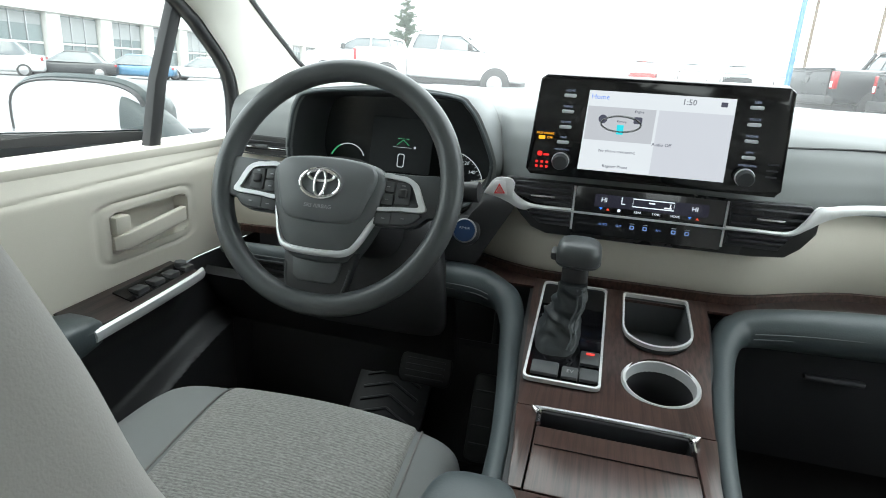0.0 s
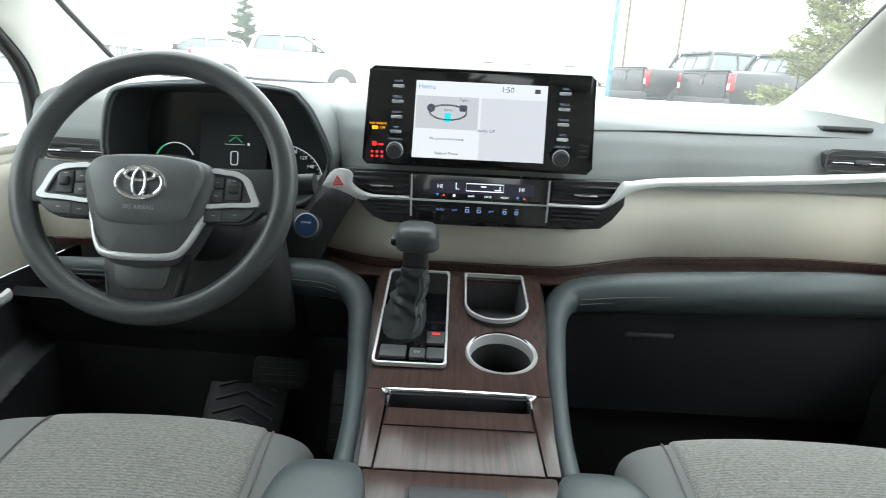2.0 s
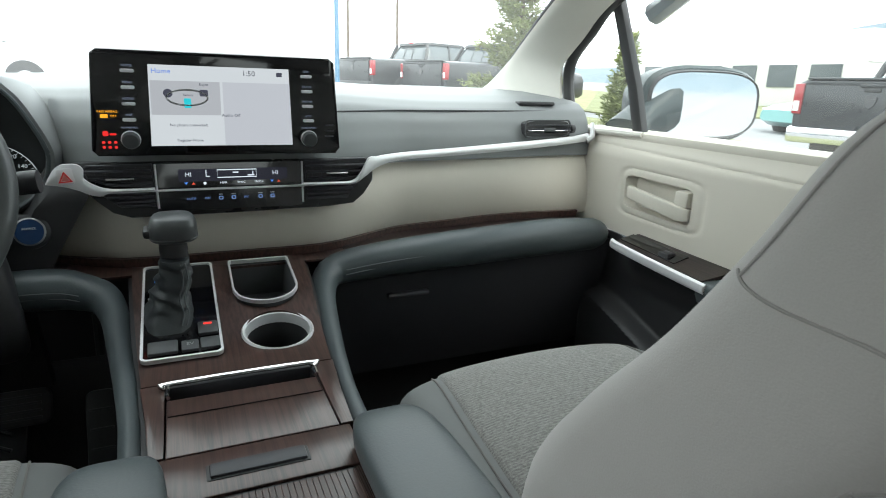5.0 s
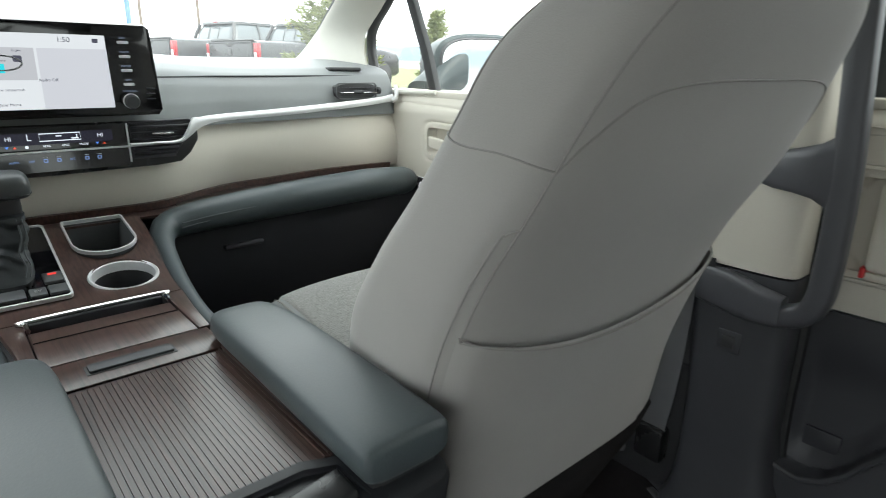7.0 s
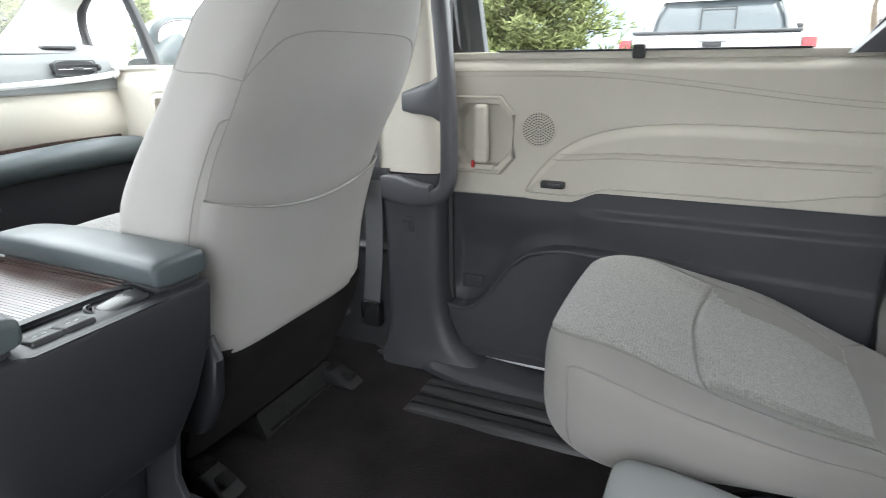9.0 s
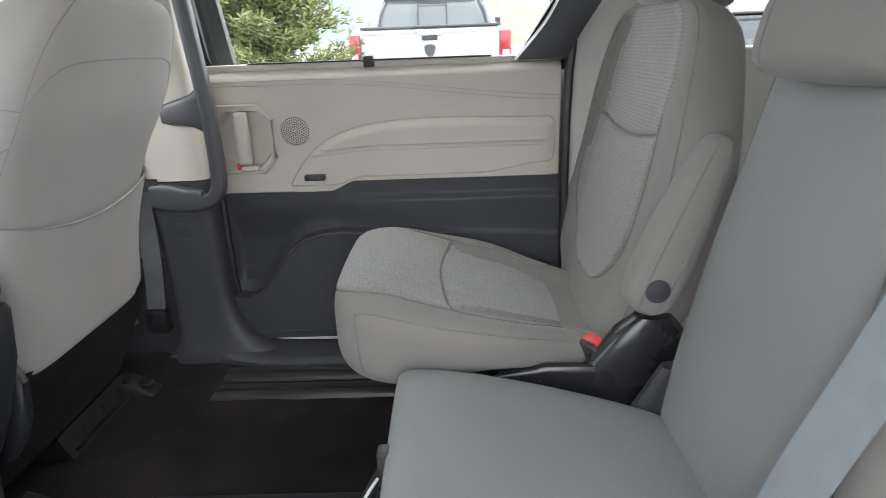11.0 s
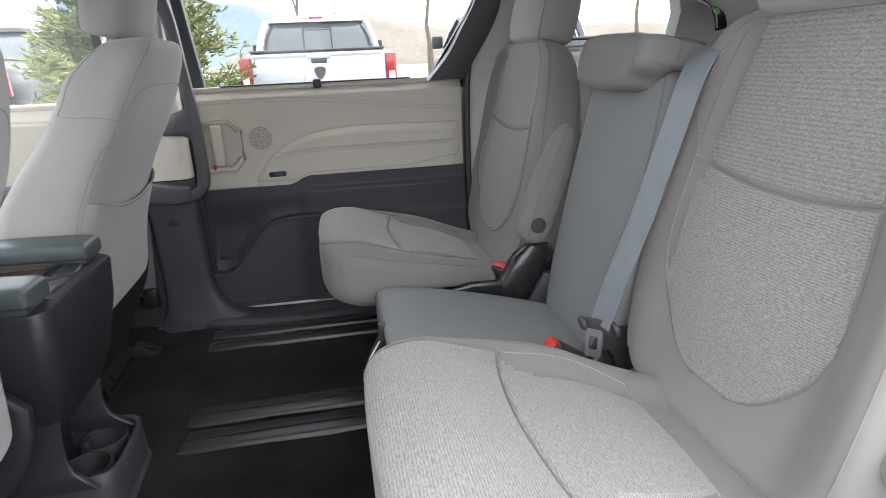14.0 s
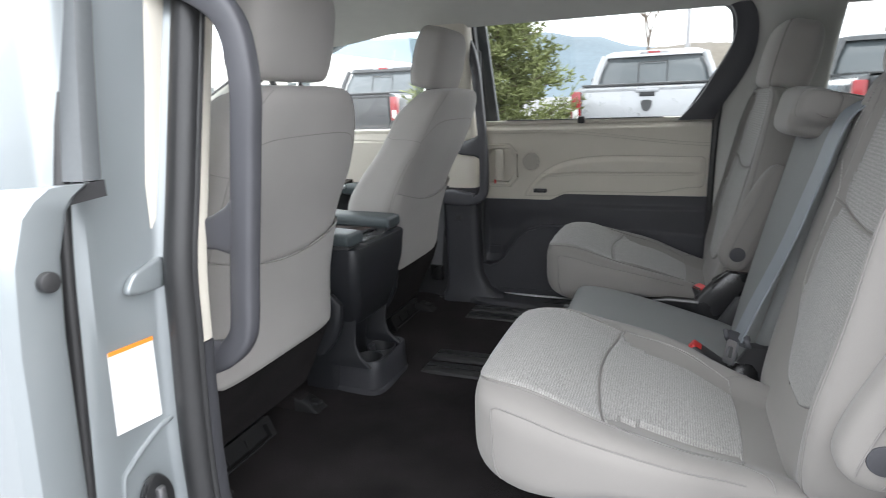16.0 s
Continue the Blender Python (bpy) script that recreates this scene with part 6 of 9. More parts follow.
# ---- steering wheel ----
def steering_wheel():
    tilt = radians(22.5)
    c = Vector((-0.4035, 0.615, 0.6705))
    W = basis(c, (1, 0, 0), (0, math.sin(tilt), math.cos(tilt)))
    t = thing("steering_wheel", c, "black leather-grained steering wheel with silver spoke trim", "steering wheel")
    R = 0.1630
    part("rim", moved(tube([(R * math.cos(a), R * 0.975 * math.sin(a), 0) for a in [2 * math.pi * i / 96 for i in range(96)]], 0.0152, 18, True), W), RIM_SKIN, t, "grained black rim")
    hub = soft_outline([(-0.062, 0.029), (-0.03, 0.034), (0, 0.035), (0.03, 0.034), (0.062, 0.029), (0.080, 0.014), (0.077, -0.018), (0.062, -0.060), (0.046, -0.090), (0.034, -0.101), (0, -0.1045), (-0.034, -0.101), (-0.046, -0.090), (-0.062, -0.060), (-0.077, -0.018), (-0.080, 0.014)], 5)
    hc = Vector((0, -0.030, 0))
    cover_skin = material("grey_airbag_cover", (0.088, 0.094, 0.096), 0.42, vary=0.06, fine=600, bump=0.25, depth=0.0005)
    def scaled(outline, k, z):
        return [W @ (hc + (Vector((x, y, 0)) - hc) * k + Vector((0, 0, z))) for x, y in outline]
    part("airbag_cover", loft([scaled(hub, k, z) for k, z in ((0.92, -0.040), (0.99, -0.012), (1.0, 0.004), (0.985, 0.012), (0.94, 0.018), (0.80, 0.023), (0.5, 0.026), (0.05, 0.027))]), cover_skin, t, "dark grey airbag cover")
    dome = soft_outline([(-0.060, 0.026), (-0.03, 0.0315), (0, 0.0325), (0.03, 0.0315), (0.060, 0.026), (0.070, 0.008), (0.062, -0.022), (0.053, -0.044), (0.036, -0.053), (0, -0.0555), (-0.036, -0.053), (-0.053, -0.044), (-0.062, -0.022), (-0.070, 0.008)], 5)
    dc = Vector((0, -0.01, 0))
    part("cover_top", loft([[W @ (dc + (Vector((x, y, 0)) - dc) * k + Vector((0, 0, z))) for x, y in dome] for k, z in ((1.0, 0.012), (1.0, 0.0215), (0.97, 0.0265), (0.90, 0.0290), (0.5, 0.0325), (0.05, 0.033))]), material("grey_cover_top", (0.130, 0.137, 0.140), 0.42, vary=0.06, fine=600, bump=0.25, depth=0.0005), t)
    e = part("emblem", moved(join(tube([(0.0275 * math.cos(a), 0.0185 * math.sin(a) - 0.005, 0.0345) for a in [2 * math.pi * i / 40 for i in range(40)]], 0.0030, 8, True), tube([(0.018 * math.cos(a), 0.0068 * math.sin(a) + 0.0045, 0.0345) for a in [2 * math.pi * i / 32 for i in range(32)]], 0.0024, 8, True), tube([(0.0075 * math.cos(a), 0.0165 * math.sin(a) - 0.005, 0.035) for a in [2 * math.pi * i / 32 for i in range(32)]], 0.0024, 8, True)), W), CHROME, t, "plain chrome oval emblem")
    lettering("SRS AIRBAG", 0.0072, W @ Matrix.Translation((0.0, -0.0345, 0.0330)), STEEL, t)
    # side spokes with silver frames and key pads
    for s in (-1, 1):
        def wing(pts):
            return [(s * x, y) for x, y in pts] if s > 0 else [(s * x, y) for x, y in pts][::-1]
        spoke = part("spoke", prism(wing([(0.060, -0.047), (0.112, -0.046), (0.126, -0.041), (0.138, -0.030), (0.152, -0.030), (0.152, 0.026), (0.112, 0.024), (0.060, 0.024)]), 0.018, W @ Matrix.Translation((0, 0, -0.012)), 0.003), WHEEL_SKIN, t, "grained spoke")
        fo = wing(soft_outline([(0.074, 0.0195), (0.095, 0.0195), (0.108, 0.018), (0.121, 0.010), (0.131, -0.010), (0.136, -0.020), (0.130, -0.0245), (0.100, -0.026), (0.068, -0.0275), (0.068, -0.005)], 4))
        fi = wing(soft_outline([(0.074, 0.0140), (0.095, 0.0135), (0.105, 0.012), (0.115, 0.006), (0.124, -0.012), (0.1265, -0.0175), (0.122, -0.0195), (0.100, -0.0210), (0.068, -0.0225), (0.068, -0.005)], 4))
        fr = rim_of(fo, fi, 0.007, W @ Matrix.Translation((0, 0, 0.007)))
        bmesh.ops.recalc_face_normals(fr, faces=fr.faces)
        part("silver_frame", fr, SILVER, spoke, "satin silver spoke frame")
        part("key_pad", prism(fi, 0.004, W @ Matrix.Translation((0, 0, 0.006))), GREY_BUTTON, spoke)
        for kx, ky, kw, kh in ((0.083, 0.004, 0.017, 0.014), (0.083, -0.0125, 0.017, 0.015), (0.1035, -0.0035, 0.020, 0.028)):
            part("key", moved(box((kw, kh, 0.005), (s * kx, ky, 0.0105), 0.0015), W), GREY_BUTTON, spoke)
        part("joystick", moved(box((0.012, 0.012, 0.006), (s * 0.1035, -0.003, 0.0135), 0.0025, 3), W), BLACK, spoke)
        low = wing([(0.070, -0.0300), (0.128, -0.0270), (0.131, -0.0290), (0.122, -0.0385), (0.113, -0.0430), (0.070, -0.0455)])
        part("lower_key", prism(low, 0.008, W @ Matrix.Translation((0, 0, 0.005)), 0.0015), GREY_BUTTON, spoke)
        part("key_gap", moved(box((0.0012, 0.016, 0.001), (s * 0.092, -0.0365, 0.0132)), W), BLACK, spoke)
        for kx, ky in ((0.083, 0.004), (0.083, -0.0125), (0.082, -0.037), (0.108, -0.035), (0.1035, 0.007)):
            part("key_sign", moved(box((0.0045, 0.0012, 0.0004), (s * kx, ky, 0.0134)), W), STEEL, spoke)
    # lower spoke with its silver chevron
    lo = [(-0.052, -0.085), (0.052, -0.085), (0.050, -0.105), (0.044, -0.140), (0.036, -0.149), (-0.036, -0.149), (-0.044, -0.140), (-0.050, -0.105)]
    part("lower_spoke", prism(lo, 0.016, W @ Matrix.Translation((0, 0, -0.012)), 0.004), BLACK, t, "black lower spoke")
    part("spoke_edge", moved(tube([(-0.046, -0.108, 0.0035), (-0.040, -0.138, 0.004), (-0.033, -0.1445, 0.004), (0.033, -0.1445, 0.004), (0.040, -0.138, 0.004), (0.046, -0.108, 0.0035)], 0.0016, 6, smooth=3), W), GREY_BUTTON, t)
    part("lower_plate", prism([(-0.036, -0.096), (0.036, -0.096), (0.031, -0.124), (0.024, -0.130), (-0.024, -0.130), (-0.031, -0.124)], 0.005, W @ Matrix.Translation((0, 0, 0.003)), 0.002), WHEEL_SKIN, t)
    chev = ((0.0775, -0.020, 0.006), (0.0665, -0.050, 0.013), (0.0555, -0.076, 0.019), (0.0435, -0.0890, 0.0225), (0.019, -0.0930, 0.0255))
    chev = [(-x, y, z) for x, y, z in chev] + list(chev)[::-1]
    up = [W @ Vector((x * 0.965, y + 0.0035, z + 0.002)) for x, y, z in chev]
    dn = [W @ Vector((x * 1.02, y - 0.0035, z - 0.003)) for x, y, z in chev]
    part("chevron", blade(up, dn, 0.006, 0.0022), SILVER, t, "satin silver chevron")
    part("column", loft([rect_ring(W @ Vector((0, -0.01 * i, -0.02 - 0.06 * i)), (0.055 + 0.004 * i, 0, 0), W.to_3x3() @ Vector((0, 0.045 + 0.006 * i, 0)), 20, 0.7) for i in range(4)]), BLACK, t, "black column cover")
    for s, nm in ((1, "wiper_stalk"), (-1, "indicator_stalk")):
        part(nm, moved(tube([(s * 0.05, 0.0, -0.055), (s * 0.11, 0.012, -0.05), (s * 0.165, 0.018, -0.042), (s * 0.19, 0.020, -0.04)], [0.008, 0.009, 0.013, 0.014, 0.014], 12, smooth=4), W), BLACK, t, "black control stalk")


steering_wheel()


# ---- pedals and footwell mat ----
for nm, x, y, z, w, h, lab in (("brake_pedal", -0.345, 0.925, 0.252, 0.105, 0.06, "black rubber brake pedal"), ("accelerator_pedal", -0.225, 0.925, 0.17, 0.05, 0.17, "black ribbed accelerator pedal")):
    t = thing(nm, (x, y, z), lab, "pedal", "pedals")
    pm = basis((x, y, z), (1, 0, 0), (0, 0.5, 1))
    part("pad", prism(rounded(w, h, 0.015), 0.016, pm, 0.004), RUBBER, t)
    part("arm", tube([(x, y + 0.01, z), (x, y + 0.08, z + 0.1), (x, y + 0.1, z + 0.2)], 0.009, 8, smooth=4), BLACK, t)
    for i in range(4):
        part("rib", moved(box((w * 0.75, 0.004, 0.004), (0, (i - 1.5) * h * 0.2, 0.017), 0.001), pm), BLACK, t)
t = thing("foot_rest", (-0.42, 0.91, 0.1), "scuffed black floor mat heel pad with slanted ribs", "floor mat")
mt = basis((-0.425, 0.915, 0.135), (1, 0, 0), (0, 0.75, 0.66))
part("mat", prism(rounded(0.16, 0.30, 0.02), 0.012, mt, 0.003), RUBBER, t)
for i in range(9):
    part("rib", moved(tube([(-0.06, -0.12 + 0.028 * i, 0.013), (0.0, -0.10 + 0.028 * i, 0.0135), (0.06, -0.13 + 0.028 * i, 0.013)], 0.0035, 6), mt), RUBBER, t)


# ---- centre console ----
def console():
    cx = -0.014
    t = thing("centre_console", (cx, 0.4, 0), "dark wood-topped centre console with padded armrests", "centre console")
    def top_z(y):
        return 0.462 + 0.055 * smoothstep(0.56, 0.80, y)
    def half(y):
        return along((0.094, 0.096, 0.107, 0.1165, 0.123, 0.128), min(max((y - 0.30) / 0.50, 0), 1))
    ys = [0.02, 0.10, 0.30, 0.45, 0.55, 0.62, 0.70, 0.78, 0.84]
    rings = []
    for y in ys:
        w, z = half(y) + 0.004, top_z(y) - 0.010
        rings.append([(cx + w - 0.02, y, z - 0.10), (cx - w + 0.02, y, z - 0.10), (cx - w, y, z - 0.10), (cx - w, y, z), (cx - w + 0.006, y, z), (cx - w + 0.006, y, z - 0.085), (cx + w - 0.006, y, z - 0.085), (cx + w - 0.006, y, z), (cx + w, y, z), (cx + w, y, z - 0.10)])
    part("body", loft(rings), CONSOLE_SKIN, t, "charcoal console body")
    # wood deck with openings for the selector, the cup holders and the tray
    def deck_point(x, y):
        return x, y, top_z(y)
    sq = [(-0.043, 0.060), (-0.0455, 0.056)] + [(-0.047 * math.cos(a) * (0.97 if a < 0.4 else 1), -0.020 - 0.042 * math.sin(a)) for a in [math.pi * i / 24 for i in range(25)]] + [(0.0455, 0.056), (0.043, 0.060)]
    cup_c, sq_c = (0.0425, 0.611), (0.039, 0.722)
    loops = []
    edge = [(cx - half(y) + 0.0015, y) for y in [0.515 + 0.0105 * i for i in range(31)]]
    loops.append(edge + [(2 * cx - x, y) for x, y in reversed(edge)])
    loops.append([(cup_c[0] + 0.043 * math.cos(2 * math.pi * i / 40), cup_c[1] + 0.043 * math.sin(2 * math.pi * i / 40)) for i in range(40)])
    loops.append([(sq_c[0] + 0.97 * x, sq_c[1] + 0.97 * y) for x, y in sq])
    bm = bmesh.new()
    for lp in loops:
        vs = [bm.verts.new((x, y, 0)) for x, y in lp]
        for i in range(len(vs)):
            bm.edges.new((vs[i - 1], vs[i]))
    bmesh.ops.triangle_fill(bm, edges=bm.edges[:], use_beauty=True, normal=(0, 0, 1))
    bmesh.ops.solidify(bm, geom=bm.faces[:], thickness=0.006)
    zs = [v.co.z for v in bm.verts]
    for v in bm.verts:
        v.co.z += top_z(v.co.y) - max(zs)
    part("wood_deck", bm, WOOD, t, "dark striped wood deck", sharp=30)
    part("wood_apron", sheet(lambda u, v: (-0.232 + 0.425 * u, 0.775 + 0.125 * v, 0.5135 + 0.010 * v), 10, 6, 0.004), WOOD, t, "dark striped wood apron")
    # storage tray well with its chrome frame and half-open lid
    part("tray_well", loft([[(cx + x * 0.0795, y, z) for x, y in ((-1, 0.44), (1, 0.44), (1, 0.514), (-1, 0.514))] for z in (0.463, 0.40, 0.398)], True, False), BLACK, t)
    part("tray_bottom", span((cx - 0.08, 0.38, 0.395), (cx + 0.08, 0.515, 0.401), 0.0), BLACK, t)
    part("tray_back", span((cx - 0.079, 0.505, 0.44), (cx + 0.079, 0.513, 0.461), 0.002), DARK, t)
    part("tray_frame", tube([(cx - 0.0800, 0.476, 0.4645), (cx - 0.0800, 0.496, 0.4655), (cx - 0.0765, 0.5055, 0.466), (cx + 0.0765, 0.5055, 0.466), (cx + 0.0800, 0.496, 0.4655), (cx + 0.0800, 0.476, 0.4645)], 0.0032, 8, smooth=3), CHROME, t, "bright tray frame")
    part("tray_lid", span((cx - 0.0812, 0.3685, 0.452), (cx + 0.0812, 0.477, 0.4615), 0.002), WOOD, t, "dark wood sliding lid")
    for s in (-1, 1):
        st = [(cx + s * 0.0825, 0.369), (cx + s * half(0.369), 0.369), (cx + s * half(0.44), 0.44), (cx + s * half(0.5135), 0.5135), (cx + s * 0.0825, 0.5135)]
        part("side_strip", prism(st if s > 0 else st[::-1], 0.012, Matrix.Translation((0, 0, 0.450)), 0.001), WOOD, t)
    part("lid_front", span((cx - 0.091, 0.300, 0.450), (cx + 0.091, 0.367, 0.4615), 0.002), WOOD, t, "dark wood bin lid")
    b = part("lid_button", span((cx - 0.045, 0.322, 0.4605), (cx + 0.040, 0.342, 0.4655), 0.003), DARK, t, "charcoal release bar")
    part("button_rim", span((cx - 0.048, 0.320, 0.4595), (cx + 0.043, 0.344, 0.4625), 0.003), BLACK, b)
    # ribbed roller shutter over the bin
    part("shutter_bed", span((cx - 0.091, 0.050, 0.440), (cx + 0.091, 0.297, 0.4594), 0.002), WOOD, t)
    for i in range(34):
        w = 0.1815 / 34
        x = cx - 0.0907 + w * (i + 0.5)
        part("shutter_slat", span((x - w / 2 + 0.0001, 0.050, 0.452), (x + w / 2 - 0.0001, 0.296, 0.4600), 0.0003, 1), WOOD, t)
    for s in (-1, 1):
        for i in range(6):
            part("guide_rib", tube([(cx + s * (0.0755 + 0.0032 * i), 0.05, 0.4605 + 0.0030 * i), (cx + s * (0.0755 + 0.0032 * i), 0.294, 0.4605 + 0.0022 * i)], 0.0013, 6), WOOD, t)
    # sunken rear tray: two rocker keys, a port strip and a phone slot
    tm = basis((cx, 0.012, 0.458), (1, 0, 0), (0, 1, 0.10))
    to, ti = [(-0.090, 0.040), (0.052, 0.040), (0.086, 0.026), (0.092, -0.030), (0.080, -0.040), (-0.080, -0.040), (-0.094, -0.030)], [(-0.078, 0.030), (0.050, 0.030), (0.076, 0.020), (0.080, -0.022), (0.072, -0.030), (-0.072, -0.030), (-0.082, -0.022)]
    rt = part("rear_tray", rim_of(to, ti, 0.008, tm @ Matrix.Translation((0, 0, -0.004))), CONSOLE_SKIN, t, "charcoal rear tray rim")
    part("tray_wall", loft([[tm @ Vector((x * k, y * k, z)) for x, y in ti] for k, z in ((1.0, 0.0), (0.97, -0.018), (0.02, -0.019))], True, False), DARK, rt)
    for i in range(2):
        k = part("rocker_key", moved(box((0.034, 0.030, 0.012), (-0.052 + 0.0355 * i, -0.006, -0.003), 0.003, 3), tm @ Matrix.Rotation(-0.25, 4, "X")), BLACK, rt, "black rocker key")
        for j in range(2):
            part("key_sign", moved(box((0.0042, 0.0016, 0.0005), (-0.057 + 0.0355 * i + 0.010 * j, -0.006, 0.0032)), tm @ Matrix.Rotation(-0.25, 4, "X")), STEEL, k)
    part("port_strip", moved(box((0.020, 0.010, 0.004), (0.010, 0.012, -0.014), 0.001), tm), BLACK, rt)
    part("slot_lid", moved(box((0.054, 0.034, 0.012), (0.046, -0.002, -0.008), 0.005, 3), tm @ Matrix.Rotation(-0.16, 4, "Y")), SATIN_BLACK, rt)
    part("slot_frame", moved(tube([(0.014, -0.022, -0.006), (0.012, 0.014, 0.0), (0.020, 0.018, 0.001)], 0.003, 8, smooth=4), tm), CONSOLE_SKIN, rt)
    # padded armrests
    for s in (-1, 1):
        ax = cx + s * 0.117
        p = Pad([((ax, y, z), (w, 0, 0), (0, 0, h)) for y, z, w, h in ((-0.014, 0.478, 0.030, 0.009), (-0.011, 0.480, 0.040, 0.015), (0.005, 0.482, 0.043, 0.0175), (0.10, 0.485, 0.043, 0.0185), (0.22, 0.486, 0.042, 0.0185), (0.29, 0.484, 0.040, 0.017), (0.325, 0.480, 0.034, 0.016), (0.345, 0.476, 0.022, 0.009))], 4.0)
        part("armrest", p.body(36, 32), LEATHER, t, "dark leather padded armrest")
        part("armrest_base", span((ax - 0.034, -0.008, 0.435), (ax + 0.030, 0.30, 0.470), 0.004), BLACK, t)
    # back wall: a tapering column that stands on the floor with two cup wells
    def back_ring(z, w, y0, y1):
        r = min(0.026, w * 0.3)
        left = [(cx - w + r - r * math.cos(a), y0 + r - r * math.sin(a), z) for a in [math.pi / 2 * i / 6 for i in range(7)]]
        return [(cx - w, y1, z)] + left + [(2 * cx - x, y, z) for x, y, z in reversed(left)] + [(cx + w, y1, z)]
    part("rear_shell", loft([back_ring(z, w, y0, y1) for z, w, y0, y1 in ((0.4585, 0.150, -0.024, 0.30), (0.456, 0.154, -0.029, 0.30), (0.450, 0.156, -0.031, 0.30), (0.38, 0.150, -0.025, 0.30), (0.30, 0.126, -0.010, 0.28), (0.240, 0.101, 0.008, 0.24), (0.232, 0.096, 0.014, 0.24), (0.205, 0.094, 0.075, 0.22), (0.12, 0.092, 0.088, 0.20), (0.0, 0.092, 0.09, 0.20))]), CONSOLE_SKIN, t, "charcoal rear shell with a recess below")
    # cheeks either side of the recess, flaring back to the cup holder
    for s in (-1, 1):
        part("cheek", loft([[(cx + s * a, 0.12, z), (cx + s * a, y + 0.004, z), (cx + s * (a + 0.003), y, z), (cx + s * (a + 0.010), y, z), (cx + s * (a + 0.013), y + 0.004, z), (cx + s * (a + 0.013), 0.12, z)] for y, z, a in ((0.016, 0.246, 0.088), (0.022, 0.21, 0.086), (0.026, 0.17, 0.085), (0.018, 0.14, 0.086), (-0.004, 0.118, 0.088), (-0.020, 0.106, 0.090))]), CONSOLE_SKIN, t)
    # cup holder foot: an open rounded tray with two ringed wells on a plinth
    fx, fy = cx + 0.022, 0.034
    foot = part("cup_holder", loft([rect_ring((fx, fy + y, z), (w, 0, 0), (0, h, 0), 36, 0.42) for y, z, w, h in ((0.008, 0.034, 0.110, 0.078), (0.004, 0.08, 0.107, 0.074), (0.0, 0.108, 0.104, 0.071), (0.0, 0.114, 0.100, 0.067), (0.0, 0.111, 0.094, 0.061), (0.0, 0.060, 0.088, 0.056))]), DARK, t, "charcoal floor cup holder")
    part("plinth", loft([rect_ring((fx, fy + 0.010, z), (w, 0, 0), (0, h, 0), 36, 0.42) for z, w, h in ((0.0, 0.116, 0.086), (0.028, 0.113, 0.083), (0.033, 0.108, 0.078))]), DARK, foot)
    for s in (-1, 1):
        part("cup_well", lathe([(0.0435, 0.055), (0.0435, 0.100), (0.0425, 0.103), (0.0395, 0.103), (0.038, 0.096), (0.036, 0.066), (0.001, 0.064)], 36, Matrix.Translation((fx + s * 0.0445, fy - 0.004, 0))), BLACK, foot, "dark round well")
        part("well_grip", span((fx + s * 0.0445 - 0.012, fy + 0.024, 0.075), (fx + s * 0.0445 + 0.012, fy + 0.034, 0.102), 0.003), DARK, foot)
    # cup holders sunk in the deck
    ring_m = Matrix.Translation((cup_c[0], cup_c[1], top_z(cup_c[1]) - 0.001)) @ Matrix.Rotation(0.17, 4, "X")
    part("cup_ring", lathe([(0.0478, -0.002), (0.0478, 0.002), (0.0460, 0.0042), (0.0425, 0.002), (0.0405, -0.012), (0.0425, -0.012), (0.0425, -0.002)], 48, ring_m, True), SILVER, t, "chrome cup holder ring")
    part("cup_well", loft([[ring_m @ Vector((r * math.cos(2 * math.pi * j / 40), r * math.sin(2 * math.pi * j / 40), z)) for j in range(40)] for r, z in ((0.0425, -0.006), (0.0405, -0.012), (0.039, -0.05), (0.037, -0.075), (0.02, -0.078), (0.001, -0.078))], True, False), BLACK, t, "deep black cup well")
    sm = basis((sq_c[0], sq_c[1], top_z(sq_c[1]) - 0.001), (1, 0, 0), (0, 1, 0.24))
    sq_in = [(x * 0.945, y * 0.945) for x, y in sq]
    part("square_ring", rim_of(sq, sq_in, 0.006, sm @ Matrix.Translation((0, 0, 0.0012))), SILVER, t, "chrome frame of the square holder")
    part("square_well", loft([[sm @ Vector((x * k, y * k + dy, z)) for x, y in sq_in] for k, z, dy in ((1.0, 0.002, 0), (0.97, -0.03, 0.002), (0.93, -0.060, 0.006), (0.5, -0.062, 0.01), (0.02, -0.062, 0.01))], True, False), material("grey_lining", (0.10, 0.105, 0.108), 0.7, vary=0.08, bump=0.1), t, "grey lined square holder")
    for sx in (-1, 1):
        part("holder_fin", loft([rect_ring(sm @ Vector((sx * 0.032, -0.022, z)), (r, 0, 0), (0, r * 1.5, 0), 14, 0.8) for z, r in ((-0.06, 0.015), (-0.03, 0.013), (-0.016, 0.009))]), DARK, t)
    part("holder_step", moved(box((0.03, 0.02, 0.02), (0, -0.028, -0.05), 0.005), sm), BLACK, t)
    # gear selector plate
    gx0, gx1 = -0.116, -0.028
    gm = basis(((gx0 + gx1) / 2, 0.660, top_z(0.660) + 0.002), (1, 0, 0), (0, 1, 0.20))
    km = gm
    gm = basis((-0.0768, 0.674, 0.4910), (1, 0, 0), (0, 1, 0.245))
    part("selector_frame", rim_of(rounded(0.0945, 0.2225, 0.008), rounded(0.0885, 0.2165, 0.006), 0.006, gm), SILVER, t, "bright selector frame")
    part("selector_plate", prism(rounded(0.089, 0.217, 0.007), 0.003, gm), GLOSS, t, "gloss black selector plate")
